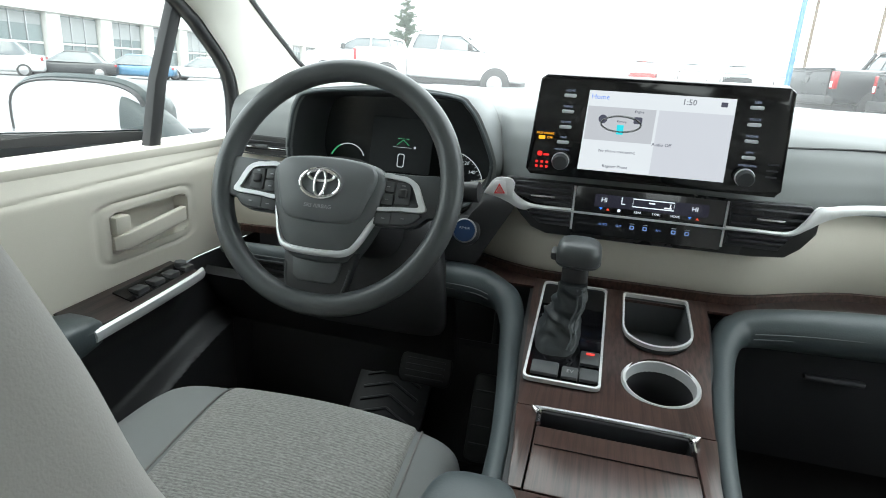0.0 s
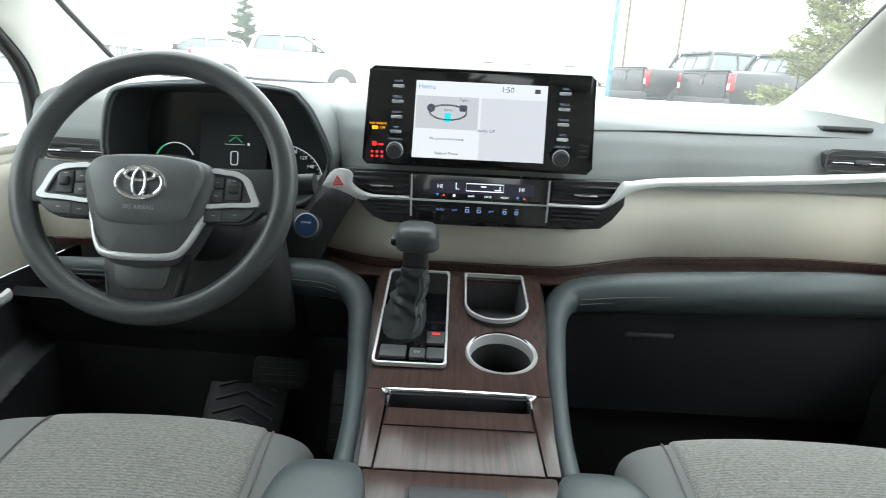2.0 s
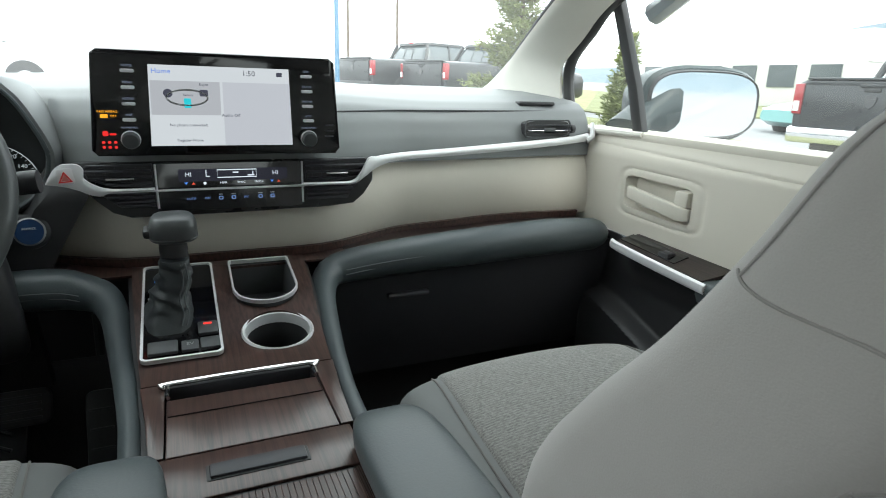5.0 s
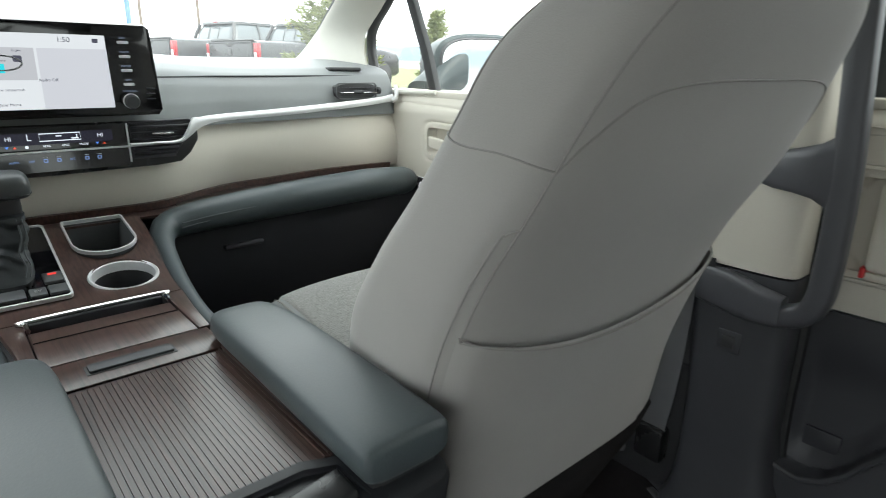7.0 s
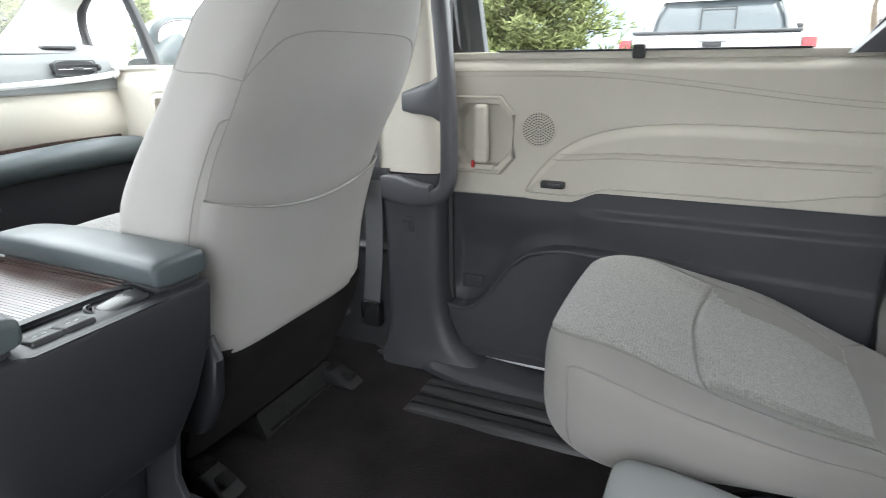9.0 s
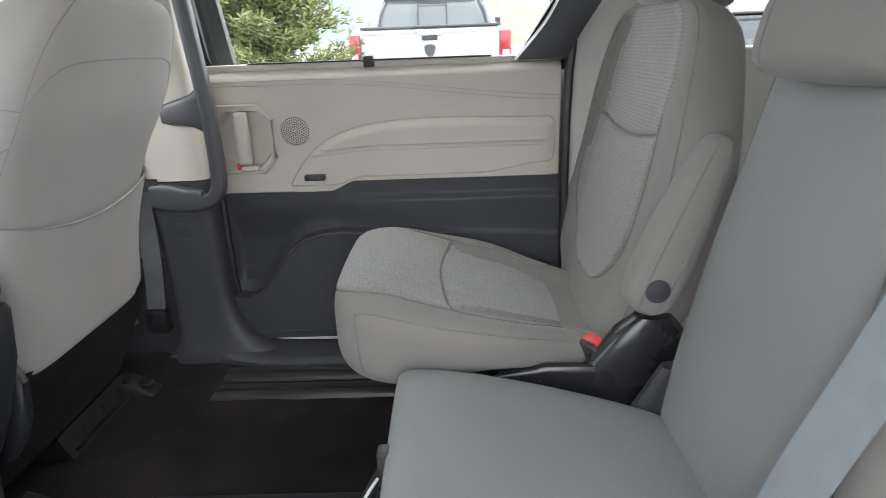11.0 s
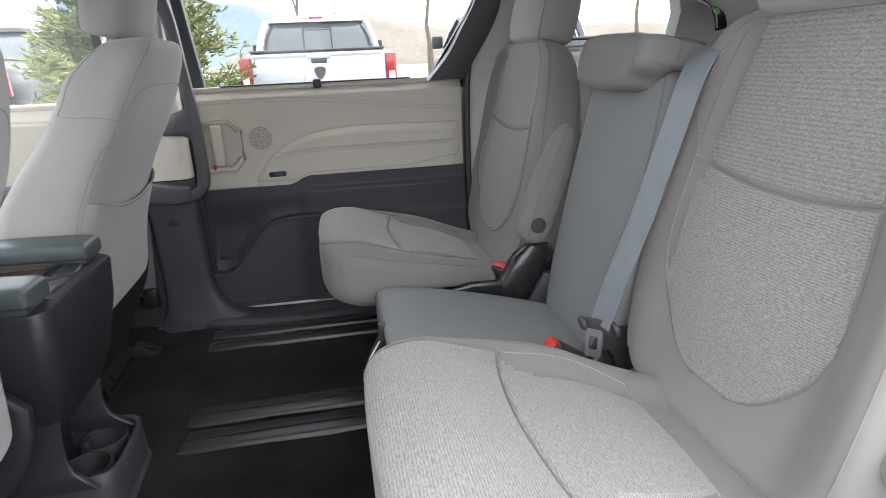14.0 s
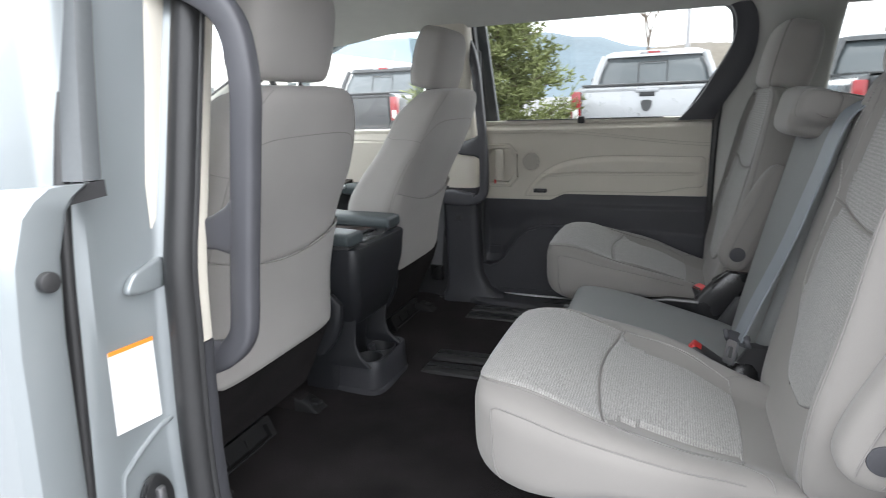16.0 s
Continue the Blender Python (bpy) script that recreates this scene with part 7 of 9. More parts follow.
    for x, y, w, h in ((-0.022, -0.089, 0.034, 0.024), (0.009, -0.091, 0.020, 0.020), (0.0325, -0.090, 0.023, 0.022), (0.0315, -0.058, 0.024, 0.026)):
        k = part("key", moved(box((w, h, 0.006), (x, y, 0.005), 0.002), gm), GREY_BUTTON, t)
        if y > -0.06:
            part("red_light", moved(box((0.010, 0.003, 0.001), (x, y + 0.006, 0.0086)), gm), glowing("parking_light", (1, 0.05, 0.04), 1.2), k, "red lit mark")
    lettering("EV", 0.008, gm @ Matrix.Translation((0.009, -0.091, 0.0084)), STEEL, t)
    part("blue_light", moved(box((0.004, 0.004, 0.001), (-0.030, 0.070, 0.0036)), gm), glowing("gear_light", (0.1, 0.35, 1), 1.4), t)
    for i in range(5):
        part("gear_mark", moved(box((0.004, 0.005, 0.0006), (-0.030 - 0.008 * (i % 2), 0.056 - 0.010 * i, 0.0034)), gm), STEEL, t)
    # boot and knob
    bp = Pad([(km @ Vector((x, y, z)), (a, 0, 0), (0, b, b * 0.2)) for x, y, z, a, b in ((-0.019, 0.004, 0.003, 0.030, 0.050), (-0.019, 0.006, 0.010, 0.029, 0.046), (-0.017, 0.008, 0.018, 0.026, 0.040), (-0.014, 0.009, 0.027, 0.0235, 0.034), (-0.016, 0.011, 0.036, 0.0225, 0.031), (-0.010, 0.011, 0.045, 0.0205, 0.027), (-0.011, 0.012, 0.054, 0.0200, 0.025), (-0.006, 0.012, 0.063, 0.0185, 0.021), (-0.008, 0.012, 0.072, 0.0185, 0.019), (-0.006, 0.012, 0.080, 0.0175, 0.018), (-0.006, 0.012, 0.086, 0.017, 0.017))], 2.9)
    bm = bp.body(60, 56)
    for v in bm.verts:
        h = (v.co.z - 0.488) / 0.09
        fold = math.sin(h * 21 + 3.0 * math.sin(v.co.x * 70 + v.co.y * 40) + 2.2 * noise.noise(v.co * 45))
        d = Vector((v.co.x + 0.085, v.co.y - 0.672, 0))
        v.co += d.normalized() * (0.0026 * fold * smoothstep(0.0, 0.25, h) * smoothstep(1.05, 0.8, h) + 0.002 * noise.noise(v.co * 90))
    boot = part("boot", bm, BOOT_SKIN, t, "folded dark leather boot")
    for dx in (0.0, 0.006):
        part("boot_seam", tube([km @ Vector((x + dx, y, z)) for x, y, z in ((-0.004, -0.040, 0.012), (0.000, -0.030, 0.024), (-0.004, -0.022, 0.040), (0.002, -0.012, 0.060), (0.000, -0.006, 0.084))], 0.0014, 6, smooth=4), STITCH, boot)
    part("collar", loft([rect_ring(km @ Vector((-0.006, 0.013 + 0.001 * i, 0.086 + 0.009 * i)), (r, 0, 0), (0, r * 0.8, 0), 20, 0.8) for i, r in enumerate((0.0165, 0.0172, 0.0168, 0.0165))]), BLACK, t)
    knob = Pad([(km @ Vector((-0.004, 0.016, z)), (w, 0, 0), (0, d, d * 0.1)) for z, w, d in ((0.108, 0.016, 0.013), (0.110, 0.024, 0.021), (0.114, 0.0275, 0.026), (0.125, 0.0285, 0.028), (0.135, 0.027, 0.026), (0.142, 0.022, 0.020), (0.145, 0.013, 0.011))], 3.2)
    part("knob", knob.body(24, 36), WHEEL_SKIN, t, "black grained selector knob")
    part("knob_seam", tube([knob.at(0.36, 2 * math.pi * i / 40) for i in range(40)], 0.0012, 5, True), BLACK, t)
    part("release", moved(box((0.010, 0.022, 0.012), (-0.034, 0.014, 0.122), 0.004), km), BLACK, t)


console()


# ---- front seats ----
def head_restraint(parent_label, cx, y, z, w, d, h, lean, group):
    t = thing("head_restraint", (cx, y, z - h / 2), parent_label, "head restraint", group)
    up = Vector((0, -math.sin(radians(lean)), math.cos(radians(lean))))
    fw = Vector((0, math.cos(radians(lean)), math.sin(radians(lean))))
    c = Vector((cx, y, z))
    prof = ((-0.5, 0.52, 0.42), (-0.485, 0.80, 0.72), (-0.43, 0.93, 0.92), (-0.25, 0.99, 1.0), (0.05, 1.0, 1.0), (0.3, 0.95, 0.93), (0.44, 0.84, 0.74), (0.49, 0.66, 0.50), (0.505, 0.40, 0.25))
    p = Pad([(c + up * (a * h), Vector((w / 2 * b, 0, 0)), fw * (d / 2 * k)) for a, b, k in prof], 3.4)
    part("cushion", p.body(28, 40), CLOTH, t, "grey cloth cushion")
    part("seam", p.seam([(0.12, 0.86), (0.3, 0.88), (0.5, 0.88), (0.7, 0.86), (0.86, 0.75)], 0.0014), THREAD, t)
    part("seam", p.seam([(0.12, -0.86), (0.3, -0.88), (0.5, -0.88), (0.7, -0.86), (0.86, -0.75)], 0.0014), THREAD, t)
    for s in (-1, 1):
        part("post", tube([c - up * (h * 0.45) + Vector((s * w * 0.27, 0, 0)), c - up * (h / 2 + 0.05) + Vector((s * w * 0.27, 0, 0))], 0.006, 10), CHROME, t, "steel post")
    return t


def front_seat(cx, bx, which):
    inb = -1 if cx > 0 else 1
    t = thing("captain_chair", (cx, 0.2, 0), "grey cloth front seat with a map pocket, %s" % which, "seat", "front seats")
    rows = ((0.286, 0.150, 0.060, 0.200), (0.292, 0.175, 0.050, 0.219), (0.315, 0.190, 0.043, 0.227), (0.42, 0.190, 0.024, 0.230), (0.52, 0.163, -0.006, 0.233), (0.60, 0.110, -0.040, 0.233), (0.67, 0.050, -0.080, 0.231),
            (0.73, 0.012, -0.108, 0.222), (0.785, -0.010, -0.132, 0.204), (0.825, -0.028, -0.146, 0.178), (0.850, -0.050, -0.145, 0.145), (0.858, -0.078, -0.125, 0.09))
    back, tilt = (-0.002, 0.10) if cx < 0 else (0.0, 0.0)
    wing = (lambda z: 0.032 * smoothstep(0.60, 0.74, z) * smoothstep(0.86, 0.81, z)) if cx < 0 else (lambda z: 0.034 * smoothstep(0.36, 0.48, z) * smoothstep(0.85, 0.77, z))
    rows = [(z, f + wing(z), r, w) for z, f, r, w in rows]
    p = Pad([((bx, (f + r) / 2 + back + tilt * (z - 0.55), z), (w, 0, 0), (0, (f - r) / 2, 0)) for z, f, r, w in rows], 4.6)
    part("backrest", p.body(60, 72), CLOTH, t, "grey knit backrest shell")
    part("front_insert", p.patch((0.18, 0.88, lambda u: (-0.62 + 0.06 * u, 0.62 - 0.06 * u)), 0.004, puff=0.006), WEAVE_BACK, t, "woven grey insert")
    # rear: map pocket below a sagging slack edge
    def pocket_edge(f):
        return 0.405 - 0.045 * (1 - f * f)
    def pocket(u, v):
        w = -0.93 + 1.86 * v
        s1 = pocket_edge(w)
        s = 0.06 + (s1 - 0.06) * u
        off = 0.0035 + 0.007 * smoothstep(0.5, 1.0, u) * (1 - w * w) + (-0.006 if min(u * 3, v, 1 - v) < 0.01 else 0)
        return p.lift(s, w, off, False)
    bm = sheet(pocket, 24, 40, 0.003)
    bmesh.ops.recalc_face_normals(bm, faces=bm.faces)
    part("map_pocket", bm, CLOTH, t, "stretched cloth map pocket")
    part("pocket_hem", tube([p.lift(pocket_edge(w), w, 0.012 * (1 - w * w) + 0.004, False) for w in [-0.93 + 1.86 * i / 40 for i in range(41)]], 0.0013, 8), SOFT_THREAD, t)
    def skin_seam(name, pts, r=0.0009, off=0.0002):
        path = smooth_path([(a, b, 0) for a, b in pts], 10)
        part(name, tube([p.at(q.x, q.y) + p.normal(q.x, q.y) * off for q in path], r, 6), SOFT_THREAD, t)
    for s in (-1, 1):
        side = 0.0 if s > 0 else math.pi
        q = -s
        # corner seam up the rear edge, the short level seam across the flank, and the front seam above it
        skin_seam("corner_seam", [(0.06, side + q * 0.62), (0.30, side + q * 0.60), (0.55, side + q * 0.58), (0.75, side + q * 0.66), (0.90, side + q * 0.85)])
        if cx < 0 and s == inb:
            continue
        skin_seam("flank_seam", [(0.596, side + q * 0.58), (0.606, side + q * 0.2), (0.618, side - q * 0.22), (0.624, side - q * 0.40)])
        skin_seam("front_seam", [(0.622, side - q * 0.32), (0.72, side - q * 0.34), (0.88, side - q * 0.5)])
    base = 0.0 if inb > 0 else math.pi
    q = -1 if inb > 0 else 1
    skin_seam("airbag_seam", [(0.06, base + q * 0.44), (0.30, base + q * 0.42), (0.50, base + q * 0.42), (0.525, base + q * 0.46), (0.53, base + q * 0.58)])
    skin_seam("yoke_seam", [(0.59, -0.58), (0.63, -0.75), (0.675, -1.05), (0.69, -math.pi / 2), (0.675, -math.pi + 1.05), (0.63, -math.pi + 0.75), (0.59, -math.pi + 0.58)])
    # cushion
    rows = ((0.505, 0.31, 0.36, 0.17), (0.520, 0.285, 0.395, 0.195), (0.505, 0.265, 0.418, 0.208), (0.46, 0.25, 0.428, 0.215), (0.36, 0.245, 0.420, 0.222), (0.25, 0.245, 0.408, 0.225), (0.15, 0.25, 0.400, 0.220), (0.10, 0.27, 0.38, 0.2))
    low = 0.011 if cx < 0 else 0.0
    c = Pad([((cx, y, (a + b) / 2 - low), (w, 0, 0), (0, 0, (b - a) / 2)) for y, a, b, w in rows], 4.2)
    part("cushion", c.body(36, 56), CLOTH_SIDE, t, "grey cushion with smooth side bolsters")
    part("cushion_insert", c.patch((0.10, 0.95, lambda u: (-0.57 + 0.26 * u if cx < 0 else -0.74, 0.74)), 0.003, puff=0.008), WEAVE, t, "woven grey seat insert")
    for pts in ([(0.10, -0.555), (0.5, -0.45), (0.95, -0.325)] if cx < 0 else [(0.10, -0.75), (0.5, -0.755), (0.95, -0.75)], [(0.10, 0.75), (0.5, 0.755), (0.95, 0.75)]):
        part("seam", c.seam(pts, 0.0014, 0.001), THREAD, t)
    # dark lower cover and runners
    part("lower_cover", loft([rect_ring((cx, y, z), (w, 0, 0), (0, h, 0), 24, 0.4) for y, z, w, h in ((0.29, 0.27, 0.200, 0.185), (0.31, 0.21, 0.200, 0.17), (0.33, 0.16, 0.18, 0.14))]), CARPET, t, "black fabric lower cover")
    part("back_skirt", loft([rect_ring((cx, y, z), (w, 0, 0), (0, 0.022, 0), 20, 0.4) for y, z, w in ((0.068, 0.335, 0.195), (0.064, 0.30, 0.218), (0.085, 0.24, 0.222), (0.120, 0.17, 0.220), (0.150, 0.105, 0.210), (0.155, 0.09, 0.205))]), CARPET, t, "black carpet skirt")
    for s in (-1, 1):
        part("side_cover", loft([rect_ring((cx + s * 0.222, y, z), (0.018, 0, 0), (0, a, h), 16, 0.6) for y, z, a, h in ((0.14, 0.24, 0.05, 0.05), (0.24, 0.24, 0.08, 0.055), (0.40, 0.24, 0.06, 0.04))]), DARK, t)
        rx = cx + (s * 0.17 if s == inb else s * 0.215)
        part("runner", span((rx - 0.022, 0.13, 0.0), (rx + 0.022, 0.52, 0.060), 0.006), CARPET, t)
        part("runner_end", loft([rect_ring((rx, y, z), (0.026, 0, 0), (0, 0, h), 16, 0.4) for y, z, h in ((0.150, 0.030, 0.030), (0.115, 0.024, 0.024), (0.085, 0.014, 0.014), (0.070, 0.010, 0.008))]), DULL_BLACK, t)
        part("runner_lip", span((rx - 0.014, 0.082, 0.036), (rx + 0.014, 0.122, 0.046), 0.006), DULL_BLACK, t)
        part("leg", span((rx - 0.012, 0.18, 0.025), (rx + 0.012, 0.45, 0.17), 0.006), CARPET, t)
    part("recliner_cover", loft([rect_ring((cx + inb * x, y, z), (0.016, 0, 0), (0, d, 0), 20, 0.6) for x, y, z, d in ((0.208, 0.105, 0.17, 0.030), (0.214, 0.095, 0.20, 0.046), (0.216, 0.085, 0.25, 0.060), (0.214, 0.080, 0.31, 0.062), (0.206, 0.085, 0.34, 0.045))]), CONSOLE_SKIN, t, "charcoal recliner cover")
    return t


# floor duct in front of the second row's feet
def floor_duct(x, y):
    fd = thing("floor_duct", (x, y, 0.0), "black slotted air duct outlet standing on the carpet", "floor duct", "floor ducts")
    dm = basis((x, y, 0.034), (1, 0, 0), (0, 0.45, 1))
    part("frame", rim_of(rounded(0.240, 0.066, 0.008), rounded(0.206, 0.036, 0.005), 0.016, dm), DULL_BLACK, fd)
    part("throat", moved(box((0.22, 0.050, 0.03), (0, 0, -0.018), 0.004), dm), BLACK, fd)
    for i in range(2):
        part("vane", moved(box((0.003, 0.036, 0.006), (-0.035 + 0.070 * i, 0, 0.0), 0.0008), dm), DULL_BLACK, fd)
    part("hood", loft([[dm @ Vector((a, b, c)) for a, b in ((-0.115, -0.032), (0.115, -0.032), (0.115, 0.030), (-0.115, 0.030))] for c in (-0.002, -0.10)]), DULL_BLACK, fd)


floor_duct(0.475, 0.150)
floor_duct(-0.475, 0.150)


front_seat(0.385, 0.385, "on the passenger side")
front_seat(-0.388, -0.425, "behind the steering wheel")
head_restraint("grey cloth head restraint of the passenger seat", 0.385, -0.068, 0.950, 0.265, 0.110, 0.185, 14, "front head restraints")
head_restraint("grey cloth head restraint of the driver's seat", -0.430, -0.062, 0.962, 0.265, 0.110, 0.185, 14, "front head restraints")


# ---- second row ----
LEAN = radians(12)
ROW_UP, ROW_FW = Vector((0, -math.sin(LEAN), math.cos(LEAN))), Vector((0, math.cos(LEAN), math.sin(LEAN)))


def bowed(p, side, lo, hi, off, puff, lo_end=0.0, hi_end=0.0, n=30):
    """A panel on a pad whose first and last edges bow; its rim dips into the skin."""
    def f(u, v):
        a, b = side(u)
        w = a + (b - a) * v
        s0, s1 = lo + lo_end * abs(w) ** 1.8, hi + hi_end * abs(w) ** 1.8
        k = min(min(u, 1 - u, v, 1 - v) / 0.024, 1.0)
        return p.lift(s0 + (s1 - s0) * u, w, -0.0016 + (off + 0.0016) * math.sin(k * math.pi / 2) + puff * math.sin(math.pi * u) ** 0.7 * math.sin(math.pi * v) ** 0.5)
    us = [0, 0.012, 0.024, 0.036] + [0.036 + 0.928 * i / n for i in range(1, n)] + [0.964, 0.976, 0.988, 1]
    m = len(us)
    bm = from_lists([tuple(f(a, b)) for a in us for b in us], [(i * m + j, (i + 1) * m + j, (i + 1) * m + j + 1, i * m + j + 1) for i in range(m - 1) for j in range(m - 1)])
    bmesh.ops.recalc_face_normals(bm, faces=bm.faces)
    return bm


def row_seat(cx, bx, dy, dz, flip, hinges, which):
    """An outer seat of the second row; dy and dz shift it, bx is the backrest's centre, flip turns its inboard side over."""
    t = thing("rear_seat", (cx, -0.7 + dy, 0), "grey cloth second-row seat with woven inserts, %s" % which, "seat", "second row seats")
    rows = ((-0.416, 0.300, 0.340, 0.09), (-0.419, 0.264, 0.364, 0.145), (-0.428, 0.242, 0.377, 0.182), (-0.445, 0.224, 0.384, 0.208), (-0.475, 0.212, 0.387, 0.229), (-0.52, 0.205, 0.384, 0.242), (-0.58, 0.212, 0.368, 0.248), (-0.64, 0.232, 0.352, 0.250), (-0.70, 0.240, 0.337, 0.246), (-0.75, 0.236, 0.322, 0.232), (-0.80, 0.225, 0.305, 0.208), (-0.87, 0.20, 0.284, 0.186), (-0.95, 0.205, 0.262, 0.170))
    def hollow(s, f):
        return (0.004 + 0.026 * smoothstep(0.35, 0.66, s)) * (1 - smoothstep(0.50, 0.92, abs(f)))
    c = Pad([((cx, y + dy, (a + b) / 2 + dz), (w, 0, 0), (0, 0, (b - a) / 2)) for y, a, b, w in rows], 4.4, hollow)
    part("cushion", c.body(90, 128), BOLSTER, t, "grey cushion with raised smooth bolsters")
    cut, end = c.along(1, -0.605 + dy), c.along(1, -0.835 + dy)
    def front_edge(u):
        k = 0.80 - 0.065 * u
        return -k, k
    def rear_edge(u):
        k = (0.735 + 0.10 * u) * (1 - 0.30 * max(u, 0.0) ** 4) ** 0.5
        return -k, k
    part("cushion_insert", bowed(c, front_edge, 0.075, cut - 0.001, 0.003, 0.003, 0.10, 0.055), WEAVE, t, "woven grey front insert")
    part("cushion_rear_insert", bowed(c, rear_edge, cut + 0.001, end, 0.004, 0.007, 0.055, -0.02), WEAVE, t, "woven grey rear insert")
    part("seam", c.seam([(cut + 0.055 * abs(w) ** 1.8, w) for w in (-0.76, -0.6, -0.4, -0.2, 0, 0.2, 0.4, 0.6, 0.76)], 0.0012, 0.0008), THREAD, t)
    # a flat lip of cushion cloth behind the inserts, tucked under the backrest
    for s in (-1, 1):
        part("seam", c.seam([(0.14, 0.81 * s), (0.25, 0.80 * s), (0.40, 0.775 * s), (cut, 0.755 * s), (0.72, 0.76 * s), (end - 0.02, 0.72 * s)], 0.0015, 0.0006), THREAD, t)
        part("tuck_seam", c.seam([(end - 0.02, 0.70 * s), (end + 0.02, 0.86 * s), (end + 0.03, 0.97 * s)], 0.0014, 0.0005), THREAD, t)
        # welt that frames the side panel of the bolster
        flank = [(0.31, 0.34), (0.315, 0.10), (0.325, -0.12), (0.345, -0.40)]
        top = [(0.31, 0.34), (0.335, 0.42), (0.40, 0.43), (0.55, 0.40), (0.70, 0.36), (0.86, 0.33)]
        for nm, pts in (("side_welt", top), ("front_welt", flank)):
            path = smooth_path([(a, (b if s > 0 else math.pi - b), 0) for a, b in pts], 8)
            part(nm, tube([c.at(q.x, q.y) + c.normal(q.x, q.y) * 0.0006 for q in path], 0.0013, 6), THREAD, t)
    # backrest: bolsters in one leaning plane, the middle hollowed
    foot = Vector((bx, -0.884 + dy, 0.250 + dz))
    prof = ((0.0, 0.19, 0.030), (0.012, 0.222, 0.046), (0.05, 0.255, 0.062), (0.15, 0.282, 0.074), (0.26, 0.286, 0.074), (0.36, 0.274, 0.068), (0.45, 0.254, 0.060), (0.53, 0.232, 0.050), (0.570, 0.200, 0.040), (0.590, 0.150, 0.027), (0.597, 0.085, 0.012))
    def shell(s, f):
        out = -f if flip else f
        deep, wing = (0.030, 0.060) if flip else (0.014, 0.026)
        return deep * smoothstep(0.06, 0.30, s) * smoothstep(1.0, 0.72, s) * (1 - smoothstep(0.52, 0.90, abs(f))) - wing * smoothstep(0.50, 1.0, out) * smoothstep(0.08, 0.34, s) * smoothstep(0.98, 0.50, s)
    p = Pad([(foot + ROW_UP * h - ROW_FW * d, Vector((w, 0, 0)), ROW_FW * d) for h, w, d in prof], 4.2, shell)
    part("backrest", p.body(60, 80), BOLSTER, t, "grey backrest with raised smooth bolsters")
    low, mid, high = p.along(2, 0.300 + dz), p.along(2, 0.585 + dz), p.along(2, 0.815 + dz)
    lo, hi = (-0.58, 0.69) if flip else (-0.63, 0.72)
    wide = 0.15
    def lower_edge(u):
        k = (1 - (1 - min(u * 1.5 + 0.02, 1)) ** 2.2) ** 0.5
        m = (lo + hi) / 2
        return m + (lo - m) * k, m + (hi - m) * k
    def upper_edge(u):
        g = wide * smoothstep(0.0, 0.30, u) - 0.10 * u
        return (lo, hi + g) if flip else (lo - g, hi + 0.15 * smoothstep(0.0, 0.25, u))
    part("backrest_lower_insert", bowed(p, lower_edge, low, mid - 0.004, 0.003, 0.010, 0.0, 0.045), WEAVE_BACK, t, "woven grey lower insert")
    part("backrest_upper_insert", bowed(p, upper_edge, mid + 0.002, high, 0.003, 0.005, 0.045, -0.02), WEAVE_ROWS, t, "striped woven upper insert")
    across = [lo - 0.02 + (hi - lo + 0.04) * i / 8 for i in range(9)]
    part("seam", p.seam([(mid + 0.045 * abs(w) ** 1.8, w) for w in across], 0.0014, 0.001), THREAD, t)
    for s in (-1, 1):
        part("seam", p.seam([(low + (mid - low) * u, lower_edge(u)[0 if s < 0 else 1] * 1.012) for u in (0.0, 0.05, 0.12, 0.22, 0.34, 0.5, 0.75, 1.0)] + [(0.80, (lo if s < 0 else hi) * 1.01)], 0.0015, 0.0006), THREAD, t)
        th = 0.55 if s > 0 else math.pi - 0.55
        part("bolster_seam", tube([p.at(x, th) + p.normal(x, th) * 0.0005 for x in [0.14 + 0.70 * i / 24 for i in range(25)]], 0.0014, 6), THREAD, t)
    # folded-up armrest with its round pivot cap
    ax = 0.272 if not flip else -0.690
    tilt = radians(20)
    up, fw = Vector((0, -math.sin(tilt), math.cos(tilt))), Vector((0, math.cos(tilt), math.sin(tilt)))
    low_end = Vector((ax, -0.930 + dy, 0.352 + dz))
    a = Pad([(low_end + up * h, Vector((w, 0, 0)), fw * d) for h, d, w in ((0.0, 0.016, 0.018), (0.008, 0.030, 0.025), (0.028, 0.041, 0.029), (0.07, 0.045, 0.030), (0.14, 0.043, 0.030), (0.21, 0.037, 0.029), (0.26, 0.029, 0.026), (0.285, 0.019, 0.020), (0.294, 0.008, 0.010))], 3.0)
    arm = part("armrest", a.body(30, 36), BOLSTER, t, "grey armrest folded up")
    for th in (math.pi - 0.30, math.pi + 0.30):
        part("armrest_welt", tube([a.at(x, th) + a.normal(x, th) * 0.0004 for x in [0.16 + 0.72 * i / 24 for i in range(25)]], 0.0013, 6), THREAD, arm)
    part("pivot_cap", disc(0.0195, 0.008, low_end + up * 0.046 + Vector((-0.028, 0, 0)), 28, 0.002, Matrix.Rotation(math.pi / 2, 4, "Y")), DARK, arm, "dark round pivot cap")
    # base
    part("base_cover", loft([rect_ring((cx, y + dy, z), (w, 0, 0), (0, h, 0), 24, 0.4) for y, z, w, h in ((-0.74, 0.225, 0.21, 0.19), (-0.75, 0.15, 0.20, 0.18), (-0.76, 0.05, 0.18, 0.17), (-0.76, 0.015, 0.18, 0.17))]), BLACK, t, "black seat base")
